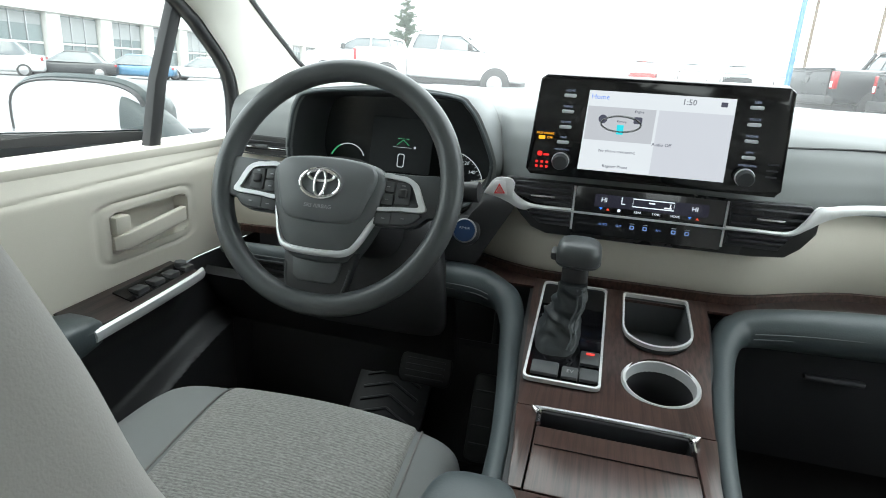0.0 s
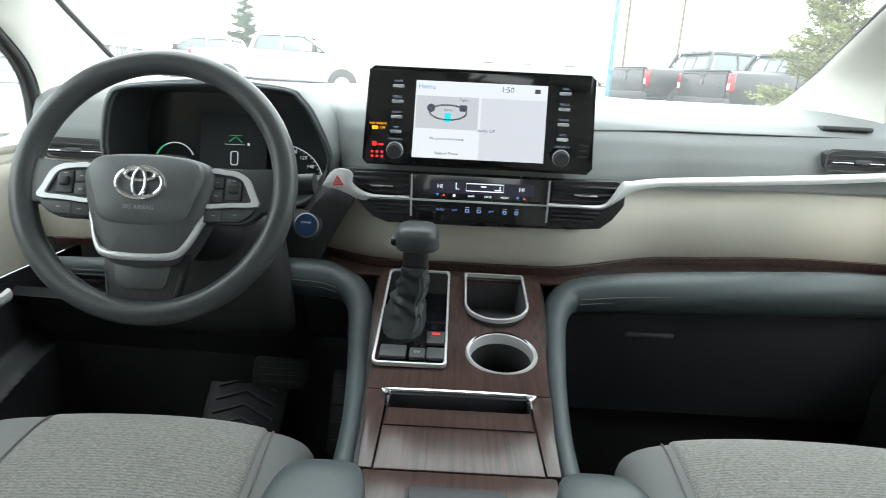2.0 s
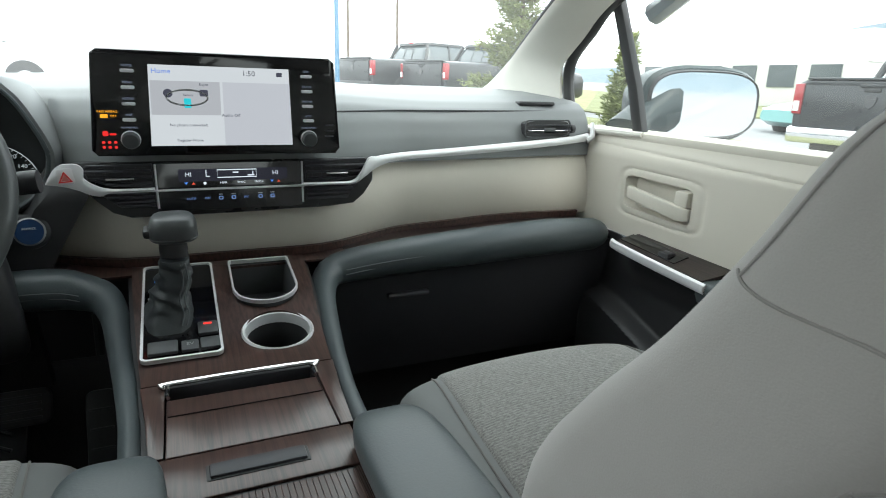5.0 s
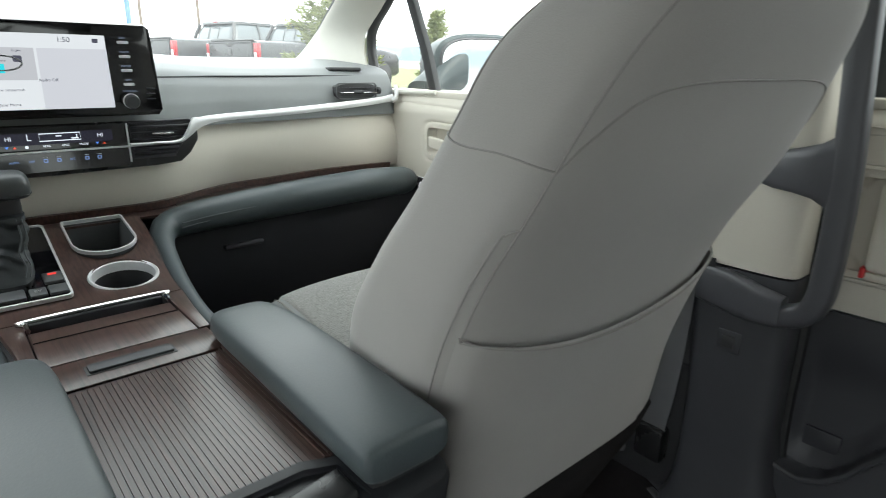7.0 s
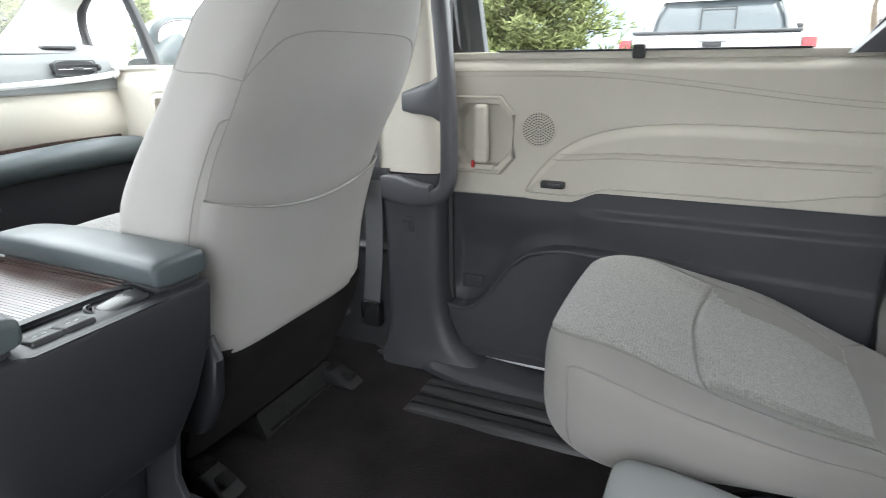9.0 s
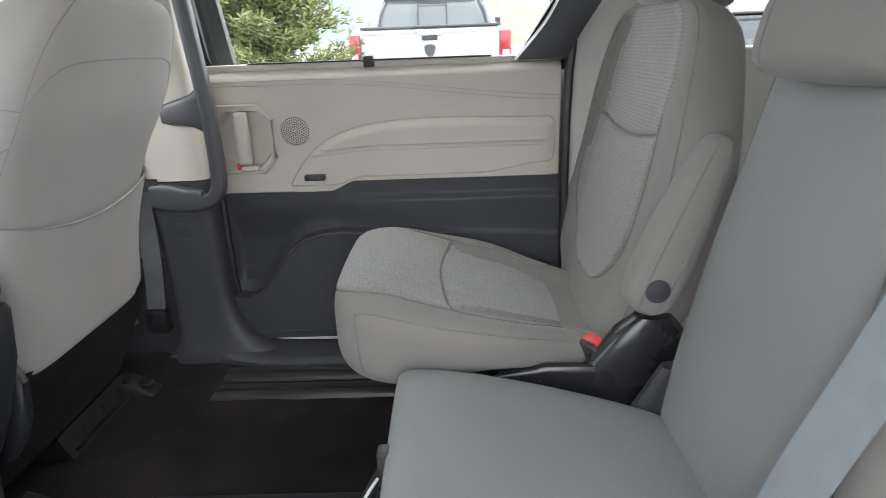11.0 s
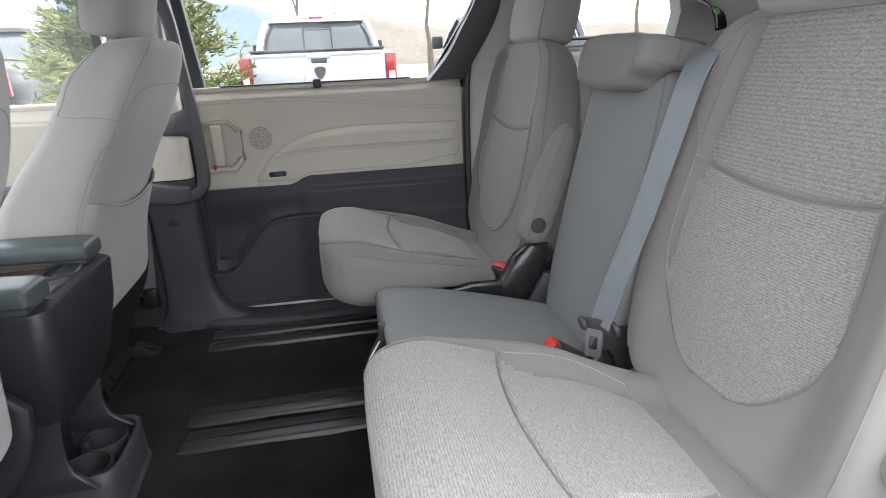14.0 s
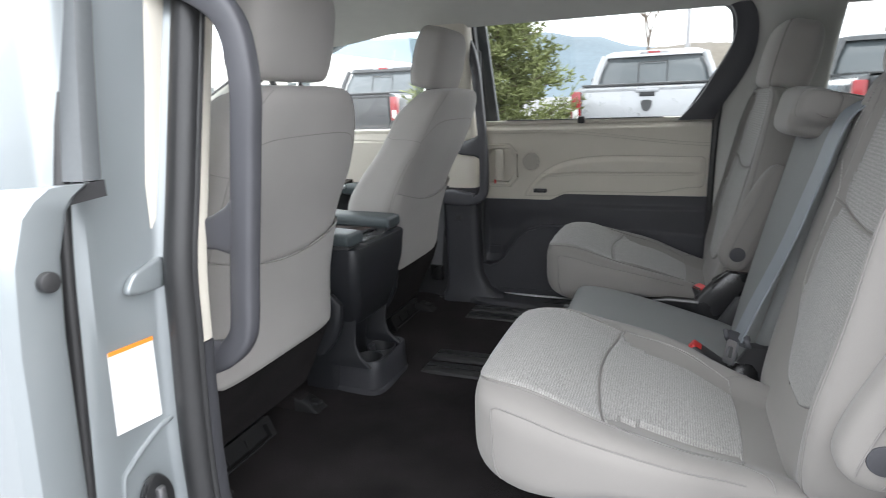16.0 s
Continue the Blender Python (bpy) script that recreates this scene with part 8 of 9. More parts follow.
    for s in hinges:
        x = cx + s * 0.215
        part("hinge_cover", loft([rect_ring((x, y + dy, z), (w, 0, 0), (0, a, 0), 20, 0.7) for y, z, a, w in ((-0.88, 0.08, 0.125, 0.030), (-0.90, 0.16, 0.115, 0.030), (-0.925, 0.225, 0.095, 0.030), (-0.940, 0.275, 0.075, 0.029), (-0.950, 0.315, 0.055, 0.027), (-0.955, 0.338, 0.030, 0.020))]), SATIN_BLACK, t, "black hinge cover")
        part("side_shield", loft([rect_ring((x - 0.012, y + dy, z), (0.012, 0, 0), (0, 0, h), 16, 0.5) for y, z, h in ((-0.66, 0.215, 0.012), (-0.70, 0.222, 0.024), (-0.78, 0.228, 0.030), (-0.86, 0.222, 0.034))]), SATIN_BLACK, t, "black plastic side shield")
    return t


row_seat(0.495, 0.556, 0.0, 0.0, False, (-1,), "beside the far sliding door")
row_seat(-0.447, -0.395, -0.066, 0.008, True, (), "beside the open doorway")
head_restraint("grey cloth head restraint of a second-row seat", 0.535, -1.065, 0.905, 0.285, 0.125, 0.185, 12, "second row head restraints")
head_restraint("grey cloth head restraint of a second-row seat", -0.395, -1.135, 0.912, 0.285, 0.125, 0.185, 12, "second row head restraints")


def middle_seat():
    cx, bx = 0.045, 0.040
    t = thing("jump_chair", (cx, -0.75, 0), "plain smooth grey middle seat, narrower than its neighbours", "seat", "second row seats")
    rows = ((-0.540, 0.235, 0.262, 0.12), (-0.538, 0.205, 0.284, 0.165), (-0.545, 0.175, 0.297, 0.182), (-0.57, 0.150, 0.304, 0.188), (-0.64, 0.14, 0.298, 0.187), (-0.75, 0.14, 0.275, 0.180), (-0.85, 0.14, 0.252, 0.165), (-0.93, 0.14, 0.232, 0.145), (-0.97, 0.15, 0.215, 0.125))
    c = Pad([((cx, y, (a + b) / 2), (w, 0, 0), (0, 0, (b - a) / 2)) for y, a, b, w in rows], 4.2)
    part("cushion", c.body(44, 64), CLOTH_SIDE, t, "smooth grey cushion")
    foot = Vector((bx, -0.930, 0.200))
    prof = ((0.0, 0.11, 0.02), (0.012, 0.135, 0.034), (0.05, 0.152, 0.044), (0.16, 0.166, 0.046), (0.30, 0.166, 0.046), (0.42, 0.160, 0.044), (0.53, 0.154, 0.042), (0.570, 0.146, 0.036), (0.586, 0.120, 0.024), (0.592, 0.07, 0.010))
    p = Pad([(foot + ROW_UP * h - ROW_FW * d, Vector((w, 0, 0)), ROW_FW * d) for h, w, d in prof], 5.0, lambda s, f: -0.006 * (1 - f * f) * math.sin(math.pi * s))
    part("backrest", p.body(44, 64), CLOTH_SIDE, t, "smooth grey backrest")
    for s in (-1, 1):
        part("seam", p.seam([(0.16, 0.91 * s), (0.5, 0.92 * s), (0.88, 0.90 * s)], 0.0015, 0), THREAD, t)
        part("hinge_cover", loft([rect_ring((bx + s * 0.160, y, z), (0.014, 0, 0), (0, a, 0), 14, 0.7) for y, z, a in ((-0.955, 0.14, 0.06), (-0.955, 0.22, 0.05), (-0.975, 0.29, 0.03))]), BLACK, t)
    part("base", span((cx - 0.12, -0.93, 0.0), (cx + 0.12, -0.62, 0.15), 0.02), BLACK, t)
    # low wrap-over head restraint with a notched underside
    hr = thing("head_restraint", (-0.005, -1.05, 0.72), "low grey cloth head restraint wrapping the middle backrest", "head restraint", "second row head restraints")
    c0 = Vector((-0.004, -1.026, 0.772))
    q = Pad([(c0 + Vector((x, 0, 0)) - ROW_UP * k, ROW_UP * h, ROW_FW * d) for x, h, d, k in ((-0.128, 0.012, 0.012, -0.018), (-0.125, 0.022, 0.028, -0.017), (-0.112, 0.029, 0.037, -0.012), (-0.080, 0.036, 0.041, -0.006), (-0.05, 0.048, 0.042, 0.002), (0.06, 0.052, 0.042, 0.004), (0.115, 0.050, 0.040, 0.004), (0.140, 0.042, 0.032, 0.004), (0.148, 0.022, 0.016, 0.004))], 3.4)
    part("cushion", q.body(54, 40), BOLSTER, hr, "grey knit cushion")
    r = Pad([(c0 + Vector((x, 0, 0)) + ROW_UP * 0.016 - ROW_FW * 0.036, ROW_UP * h, ROW_FW * d) for x, h, d in ((-0.124, 0.012, 0.03), (-0.120, 0.022, 0.042), (-0.105, 0.026, 0.050), (0.125, 0.028, 0.050), (0.138, 0.022, 0.042), (0.143, 0.012, 0.03))], 4.2)
    part("rear_lobe", r.body(30, 32), BOLSTER, hr)
    for s in (0.30, 0.72):
        part("seam", q.seam([(s, 0.80), (s + 0.005, 0.2), (s, -0.80)], 0.0012), THREAD, hr)


middle_seat()

# middle seat's belt, coming down over the near backrest to its buckle
b = thing("middle_seat_belt", (-0.16, -1.0, 0.25), "blue-grey belt buckled across the backrest of the middle seat", "seat belt")
part("webbing", ribbon([(-0.185, -1.105, 0.800), (-0.190, -1.052, 0.765), (-0.178, -1.020, 0.650), (-0.168, -0.985, 0.520), (-0.162, -0.940, 0.390), (-0.163, -0.917, 0.320)], 0.058, 0.003, (0.9, 0.10, 0.0), 6), BELT, b)
# upper run of the same belt; its shade is put in by the darker webbing
part("upper_webbing", ribbon([(-0.185, -1.104, 0.8005), (-0.178, -1.19, 0.838), (-0.165, -1.34, 0.880), (-0.15, -1.60, 0.96)], 0.056, 0.003, (0.95, 0.15, 0.0), 6), DARK_BELT, b, "upper webbing running back to the roof, shaded by a darker colour")
part("latch_plate", prism(rounded(0.076, 0.026, 0.009), 0.006, basis((-0.164, -0.914, 0.318), (0.86, 0.42, -0.16), (0.0, -0.25, 1)), 0.002), DARK, b, "dark belt tongue housing")
for s in (-1, 1):
    part("plate_end", disc(0.013, 0.010, (-0.164 + s * 0.033, -0.914 + s * 0.016, 0.318 - s * 0.006), 16, 0.003, Matrix.Rotation(1.3, 4, "X")), DARK, b)
part("tongue", rim_of(rounded(0.036, 0.050, 0.006, 4), rounded(0.019, 0.024, 0.004, 4), 0.004, basis((-0.168, -0.903, 0.288), (0.86, 0.42, -0.16), (0, -0.30, 1))), STEEL, b, "bare steel tongue")
part("anchor_cover", loft([rect_ring((-0.125, y, z), (w, 0, 0), (0, h, 0), 18, 0.7) for y, z, w, h in ((-0.93, 0.14, 0.04, 0.05), (-0.925, 0.20, 0.036, 0.045), (-0.93, 0.235, 0.028, 0.034), (-0.935, 0.25, 0.014, 0.018))]), SATIN_BLACK, b, "black belt anchor cover")


def buckle(at, aim, side, group="belt buckles"):
    d = Vector(aim).normalized()
    m = basis(at, Vector(side), d)
    t = thing("belt_buckle", at, "black belt buckle with a red release button", "belt buckle", group)
    part("housing", moved(box((0.046, 0.080, 0.030), (0, -0.040, 0), 0.007, 3), m), BLACK, t)
    part("release_button", moved(box((0.038, 0.024, 0.026), (0, -0.009, 0.0025), 0.005, 2), m), RED, t, "red release button")
    part("slot", moved(box((0.030, 0.004, 0.004), (0, 0.0018, -0.008), 0.001), m), BLACK, t)
    part("stalk", moved(box((0.026, 0.07, 0.014), (0, -0.110, 0), 0.004), m), BLACK, t)


buckle((-0.138, -0.828, 0.278), (0.10, 0.74, 0.47), (0.9, -0.10, 0.0))
buckle((0.300, -0.862, 0.282), (-0.10, 0.28, 0.90), (0.75, 0.5, 0.0))

# pull strap at the front of the middle seat
s = thing("pull_strap", (0.10, -0.56, 0.2), "black and white loop strap hanging from a plastic slot", "pull strap")
part("slot", span((0.000, -0.546, 0.240), (0.024, -0.528, 0.296), 0.004), BLACK, s)
part("loop", ribbon([(0.010, -0.530, 0.262), (0.004, -0.510, 0.230), (-0.004, -0.494, 0.190), (-0.006, -0.500, 0.172), (-0.004, -0.514, 0.188), (0.006, -0.526, 0.250)], 0.024, 0.002, (1, 0.2, 0), 5), RUBBER, s)
for e in (-0.011, 0.011):
    part("white_edge", ribbon([(0.010 + e, -0.529 - e * 0.1, 0.262), (0.004 + e, -0.508 - e * 0.1, 0.230), (-0.004 + e, -0.492 - e * 0.1, 0.190), (-0.006 + e, -0.498 - e * 0.1, 0.171)], 0.003, 0.003, (1, 0.2, 0), 5), WHITE_PLASTIC, s, "white woven edge")
part("badge", disc(0.009, 0.002, (-0.003, -0.4925, 0.196), 20, 0, Matrix.Rotation(math.pi / 2 + 0.2, 4, "X")), material("green_badge", (0.25, 0.55, 0.12), 0.5, vary=0.05, bump=0), s, "round green badge")

# a second pull strap on the far rear trim, with its green badge
s = thing("pull_strap", (0.72, -1.70, 0.88), "grey loop strap with a round green badge on the rear trim", "pull strap")
part("loop", ribbon([(0.728, -1.655, 0.925), (0.712, -1.680, 0.905), (0.708, -1.705, 0.875), (0.724, -1.725, 0.840)], 0.034, 0.003, (0, 1, 0.6), 5), RUBBER, s)
part("edge", ribbon([(0.726, -1.638, 0.928), (0.708, -1.662, 0.912), (0.704, -1.688, 0.884), (0.722, -1.708, 0.846)], 0.005, 0.004, (0, 1, 0.6), 5), WHITE_PLASTIC, s, "pale woven edge")
part("badge", disc(0.011, 0.002, (0.705, -1.690, 0.893), 20, 0, Matrix.Rotation(math.pi / 2 + 0.3, 4, "Y")), bpy.data.materials["green_badge"], s, "round green badge")


# ---- outside: the lot, trees, parked vehicles, buildings ----
GROUND_Z = -0.40


def lot_z(x, y):
    """The lot climbs gently ahead of the van."""
    return GROUND_Z + 0.030 * (min(max(y - 3, 0), 60)) * smoothstep(-22, -4, x) - 0.30 * smoothstep(-14, -28, x)


ASPHALT = material("grey_asphalt", (0.24, 0.24, 0.245), 0.95, vary=0.25, scale=0.7, fine=25, bump=0.6, depth=0.01)
GRASS = material("dry_green_grass", (0.21, 0.22, 0.11), 1.0, vary=0.3, scale=1.5, fine=30, bump=0.8, depth=0.03)
WHITE_PAINT = material("white_car_paint", (0.72, 0.73, 0.74), 0.3, vary=0.03, bump=0, coat=0.6)
BLACK_PAINT = material("black_car_paint", (0.018, 0.020, 0.023), 0.3, vary=0.1, bump=0, coat=0.25)
BLUE_PAINT = material("blue_car_paint", (0.05, 0.16, 0.28), 0.28, vary=0.05, bump=0, coat=0.7)
TEAL_PAINT = material("pale_teal_car_paint", (0.25, 0.48, 0.47), 0.3, vary=0.05, bump=0, coat=0.7)
RED_PAINT = material("red_car_paint", (0.42, 0.03, 0.03), 0.28, vary=0.05, bump=0, coat=0.7)
CAR_GLASS = material("dark_car_glass", (0.085, 0.10, 0.108), 0.10, vary=0.05, bump=0, coat=0.5)
LAMP_RED = material("red_lamp_lens", (0.30, 0.010, 0.016), 0.2, vary=0.05, bump=0, coat=0.5)
STUCCO = material("pale_building_wall", (0.62, 0.61, 0.58), 0.9, vary=0.06, scale=0.6, fine=40, bump=0.3, depth=0.01)
NEEDLE = material("pine_needles", (0.19, 0.215, 0.085), 0.9, vary=0.5, scale=3, fine=30, bump=0)
SPRUCE = material("spruce_needles", (0.10, 0.14, 0.10), 0.9, vary=0.4, scale=3, fine=30, bump=0)
BARK = material("grey_brown_bark", (0.13, 0.10, 0.075), 0.95, vary=0.3, scale=6, fine=60, bump=0.8, depth=0.01)
SLOPE = material("brown_winter_slope", (0.17, 0.15, 0.125), 1.0, vary=0.35, scale=0.05, fine=0.6, bump=0)
# distance haze is mixed straight into the hills' base colour
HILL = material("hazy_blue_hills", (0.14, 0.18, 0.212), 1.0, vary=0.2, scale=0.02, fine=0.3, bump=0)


def ground():
    def f(u, v):
        x, y = (2 * u - 1), (2 * v - 1)
        return x * abs(x) * 900, y * abs(y) * 900, lot_z(x * abs(x) * 900, y * abs(y) * 900)
    single("ground", sheet(f, 120, 120, -0.05), ASPHALT, "grey asphalt parking lot", "ground", "structure")


ground()


def pickup(at, turn, paint, label, lamp=LAMP_RED, bumper=CHROME, length=5.8):
    """A four-door pickup, its tail at its own -y end; built about its middle on the ground."""
    t = thing("pickup_truck", (0, 0, 0), label, "pickup truck", "parked vehicles")
    L, w = length / 2, 1.0
    def body(rows, hw, e=0.25):
        return loft([rect_ring((0, y, (a + b) / 2), (hw * k, 0, 0), (0, 0, (b - a) / 2), 32, e) for y, a, b, k in rows])
    part("bed", body(((-L, 0.62, 1.32, 0.97), (-L + 0.04, 0.58, 1.36, 1.0), (-L + 0.9, 0.5, 1.37, 1.0), (-L + 1.85, 0.5, 1.38, 1.0)), w), paint, t, "painted load bed")
    part("tailgate", prism(rounded(1.70, 0.62, 0.03), 0.04, basis((0, -L - 0.01, 1.02), (1, 0, 0), (0, 0, 1)), 0.01), paint, t, "painted tailgate")
    part("tailgate_lip", box((1.72, 0.08, 0.028), (0, -L + 0.02, 1.362), 0.01), GREY_BUTTON, t, "dark tailgate cap")
    part("handle_bezel", box((0.30, 0.03, 0.045), (0, -L - 0.055, 1.275), 0.012), paint, t)
    part("tailgate_handle", box((0.20, 0.024, 0.055), (0, -L - 0.05, 1.225), 0.010), BLACK, t, "black tailgate handle")
    part("tailgate_crease", box((1.66, 0.012, 0.05), (0, -L - 0.050, 1.30), 0.005), paint, t)
    part("emblem", prism(soft_outline([(-0.07, 0.05), (0, 0.075), (0.07, 0.05), (0.05, -0.04), (0, -0.08), (-0.05, -0.04)]), 0.02, basis((0, -L - 0.05, 1.08), (1, 0, 0), (0, 0, 1))), material("dark_truck_badge", (0.12, 0.12, 0.125), 0.3, metal=0.8, vary=0.1, bump=0), t, "plain metal badge")
    part("cab", body(((-L + 1.88, 0.5, 1.40, 0.99), (-L + 1.95, 0.48, 1.42, 1.0), (L - 1.8, 0.45, 1.40, 1.0), (L - 1.4, 0.45, 1.36, 1.0)), w), paint, t, "painted cab")
    part("bonnet", body(((L - 1.42, 0.45, 1.32, 1.0), (L - 0.8, 0.45, 1.30, 0.99), (L - 0.15, 0.45, 1.24, 0.97), (L, 0.5, 1.10, 0.93)), w), paint, t)
    part("glasshouse", loft([rect_ring((0, (y0 + y1) / 2, z), (hw, 0, 0), (0, (y1 - y0) / 2, 0), 32, 0.2) for z, y0, y1, hw in ((1.38, -L + 1.92, L - 1.42, 0.93), (1.60, -L + 2.0, L - 1.72, 0.87), (1.83, -L + 2.12, L - 2.18, 0.77), (1.87, -L + 2.2, L - 2.3, 0.72))]), CAR_GLASS, t, "dark window glass")
    part("roof", loft([rect_ring((0, (-L + 2.08 + L - 2.12) / 2, z), (hw, 0, 0), (0, (2 * L - 4.15) / 2 - d, 0), 32, 0.25) for z, hw, d in ((1.83, 0.80, 0.0), (1.89, 0.78, 0.02), (1.93, 0.68, 0.12))]), paint, t, "painted roof")
    for s in (-1, 1):
        for y0, z0, y1, z1, r in ((-L + 1.94, 1.38, -L + 2.12, 1.85, 0.055), (L - 1.44, 1.38, L - 2.16, 1.85, 0.04), (-L + 2.9, 1.38, -L + 2.95, 1.85, 0.04)):
            part("roof_post", tube([(s * 0.925, y0, z0), (s * 0.865, (y0 + y1) / 2, (z0 + z1) / 2), (s * 0.775, y1, z1)], r, 8), paint, t)
        tl = part("tail_lamp", span((min(s * 0.865, s * 1.003), -L - 0.030, 0.88), (max(s * 0.865, s * 1.003), -L + 0.10, 1.29), 0.02), lamp, t, "red tail lamp")
        part("lamp_lens", span((min(s * 0.90, s * 0.98), -L - 0.040, 0.92), (max(s * 0.90, s * 0.98), -L - 0.022, 1.06), 0.01), WHITE_PLASTIC, tl, "white reversing lens")
        part("door_mirror", span((min(s * 1.02, s * 1.22), L - 1.85, 1.36), (max(s * 1.02, s * 1.22), L - 1.72, 1.58), 0.03), BLACK, t, "black door mirror")
        for y in (-L + 1.15, L - 0.95):
            part("arch", disc(0.47, 0.04, (s * 0.995, y, 0.44), 32, 0.01, Matrix.Rotation(math.pi / 2, 4, "Y")), BLACK, t)
            wh = part("wheel", disc(0.40, 0.28, (s * 0.88, y, 0.40), 36, 0.04, Matrix.Rotation(math.pi / 2, 4, "Y")), RUBBER, t, "black tyre")
            part("rim", disc(0.25, 0.03, (s * 1.02, y, 0.40), 28, 0.01, Matrix.Rotation(math.pi / 2, 4, "Y")), STEEL, wh, "grey wheel rim")
    part("rear_bumper", span((-0.98, -L - 0.12, 0.50), (0.98, -L + 0.1, 0.72), 0.04), bumper, t, "bright rear bumper")
    part("high_lamp", box((0.20, 0.03, 0.05), (0, -L + 2.085, 1.885), 0.006), LAMP_RED, t, "red high brake lamp")
    for s in (-1, 1):
        part("cargo_lamp", box((0.11, 0.03, 0.05), (s * 0.155, -L + 2.085, 1.885), 0.006), STEEL, t, "clear cargo lamp")
        part("slider_frame", tube([(s * 0.22, -L + 1.925, 1.42), (s * 0.22, -L + 2.045, 1.74)], 0.008, 6), BLACK, t)
    part("slider_frame", tube([(-0.22, -L + 2.045, 1.74), (0.22, -L + 2.045, 1.74)], 0.008, 6), BLACK, t)
    part("underbody", span((-0.8, -L + 0.2, 0.3), (0.8, L - 0.2, 0.55), 0.05), BLACK, t)
    t.matrix_basis = pose(at[0], at[1], lot_z(*at), 0, 0, turn)
    return t


def car(at, turn, paint, label, kind="car", h=1.45, length=4.6):
    t = thing(kind, (0, 0, 0), label, "car", "parked vehicles")
    L, w = length / 2, 0.90
    belt = h * 0.60
    part("body", loft([rect_ring((0, y, (a + b) / 2), (w * k, 0, 0), (0, 0, (b - a) / 2), 28, 0.4) for y, a, b, k in ((-L, 0.40, 0.75, 0.84), (-L + 0.06, 0.30, belt * 1.02, 0.92), (-L + 0.7, 0.22, belt * 1.05, 1.0), (0, 0.22, belt, 1.0), (L - 1.1, 0.22, belt * 0.97, 1.0), (L - 0.25, 0.24, belt * 0.84, 0.95), (L, 0.36, belt * 0.7, 0.82))]), paint, t, "painted body")
    part("glasshouse", loft([rect_ring((0, (y0 + y1) / 2, z), (hw, 0, 0), (0, (y1 - y0) / 2, 0), 28, 0.35) for z, y0, y1, hw in ((belt * 0.98, -L + 0.55, L - 1.15, 0.84), (h * 0.86, -L + 0.95, L - 1.75, 0.70), (h * 0.955, -L + 1.15, L - 2.05, 0.62))]), CAR_GLASS, t, "dark window glass")
    part("roof", loft([rect_ring((0, -0.42, z), (hw, 0, 0), (0, ln, 0), 28, 0.4) for z, hw, ln in ((h * 0.95, 0.64, L - 1.55), (h * 0.985, 0.60, L - 1.65), (h, 0.48, L - 1.85))]), paint, t, "painted roof")
    for s in (-1, 1):
        part("tail_lamp", span((min(s * 0.60, s * 0.84), -L - 0.02, belt * 0.78), (max(s * 0.60, s * 0.84), -L + 0.1, belt * 0.95), 0.02), LAMP_RED, t, "red tail lamp")
        part("headlamp", span((min(s * 0.52, s * 0.78), L - 0.22, belt * 0.62), (max(s * 0.52, s * 0.78), L - 0.06, belt * 0.76), 0.03), CHROME, t, "clear headlamp")
        for y in (-L + 0.85, L - 0.85):
            wh = part("wheel", disc(0.33, 0.22, (s * 0.80, y, 0.33), 32, 0.03, Matrix.Rotation(math.pi / 2, 4, "Y")), RUBBER, t, "black tyre")
            part("rim", disc(0.22, 0.02, (s * 0.915, y, 0.33), 24, 0.005, Matrix.Rotation(math.pi / 2, 4, "Y")), STEEL, wh, "grey wheel rim")
    t.matrix_basis = pose(at[0], at[1], lot_z(*at), 0, 0, turn)
    return t


pickup((10.05, -0.43), -90, material("silver_truck_paint", (0.40, 0.41, 0.43), 0.3, metal=0.3, vary=0.03, bump=0, coat=0.7), "silver four-door pickup parked tail towards the van")
pickup((9.3, -3.7), -92, material("dark_grey_truck_paint", (0.05, 0.055, 0.06), 0.28, metal=0.3, vary=0.05, bump=0, coat=0.7), "dark grey four-door pickup beside the silver one")
pickup((10.9, 5.0), -84, BLACK_PAINT, "black pickup with red tail lamps")
pickup((8.9, 16.1), -74, BLACK_PAINT, "black pickup with large tyres", bumper=BLACK)
pickup((7.6, 18.3), -74, BLACK_PAINT, "black pickup seen from its tail", bumper=BLACK)
pickup((-5.6, 20.2), -90, WHITE_PAINT, "white four-door pickup seen side on")
pickup((-9.5, 24), 92, WHITE_PAINT, "white four-door pickup seen side on")
car((-26.8, 29.6), 118, BLUE_PAINT, "blue hatchback parked by the showroom")
car((-28.8, 27.3), 125, BLACK_PAINT, "black saloon parked by the showroom")
car((-24.0, 32.2), 112, WHITE_PAINT, "white coupe parked by the showroom")
car((-30.8, 24.4), 130, WHITE_PAINT, "white off-roader with a spare wheel", h=1.8)
for i in range(9):
    car((2.0 + 3.1 * i, 44 + 1.1 * (i % 3)), 175 + 4 * (i % 2), (RED_PAINT, WHITE_PAINT, BLACK_PAINT, WHITE_PAINT, BLUE_PAINT)[i % 5], "%s car in a far parking row" % ("red", "white", "black", "white", "blue")[i % 5])
car((15.5, 9.4), 80, TEAL_PAINT, "pale teal car beyond the grass", h=1.5)


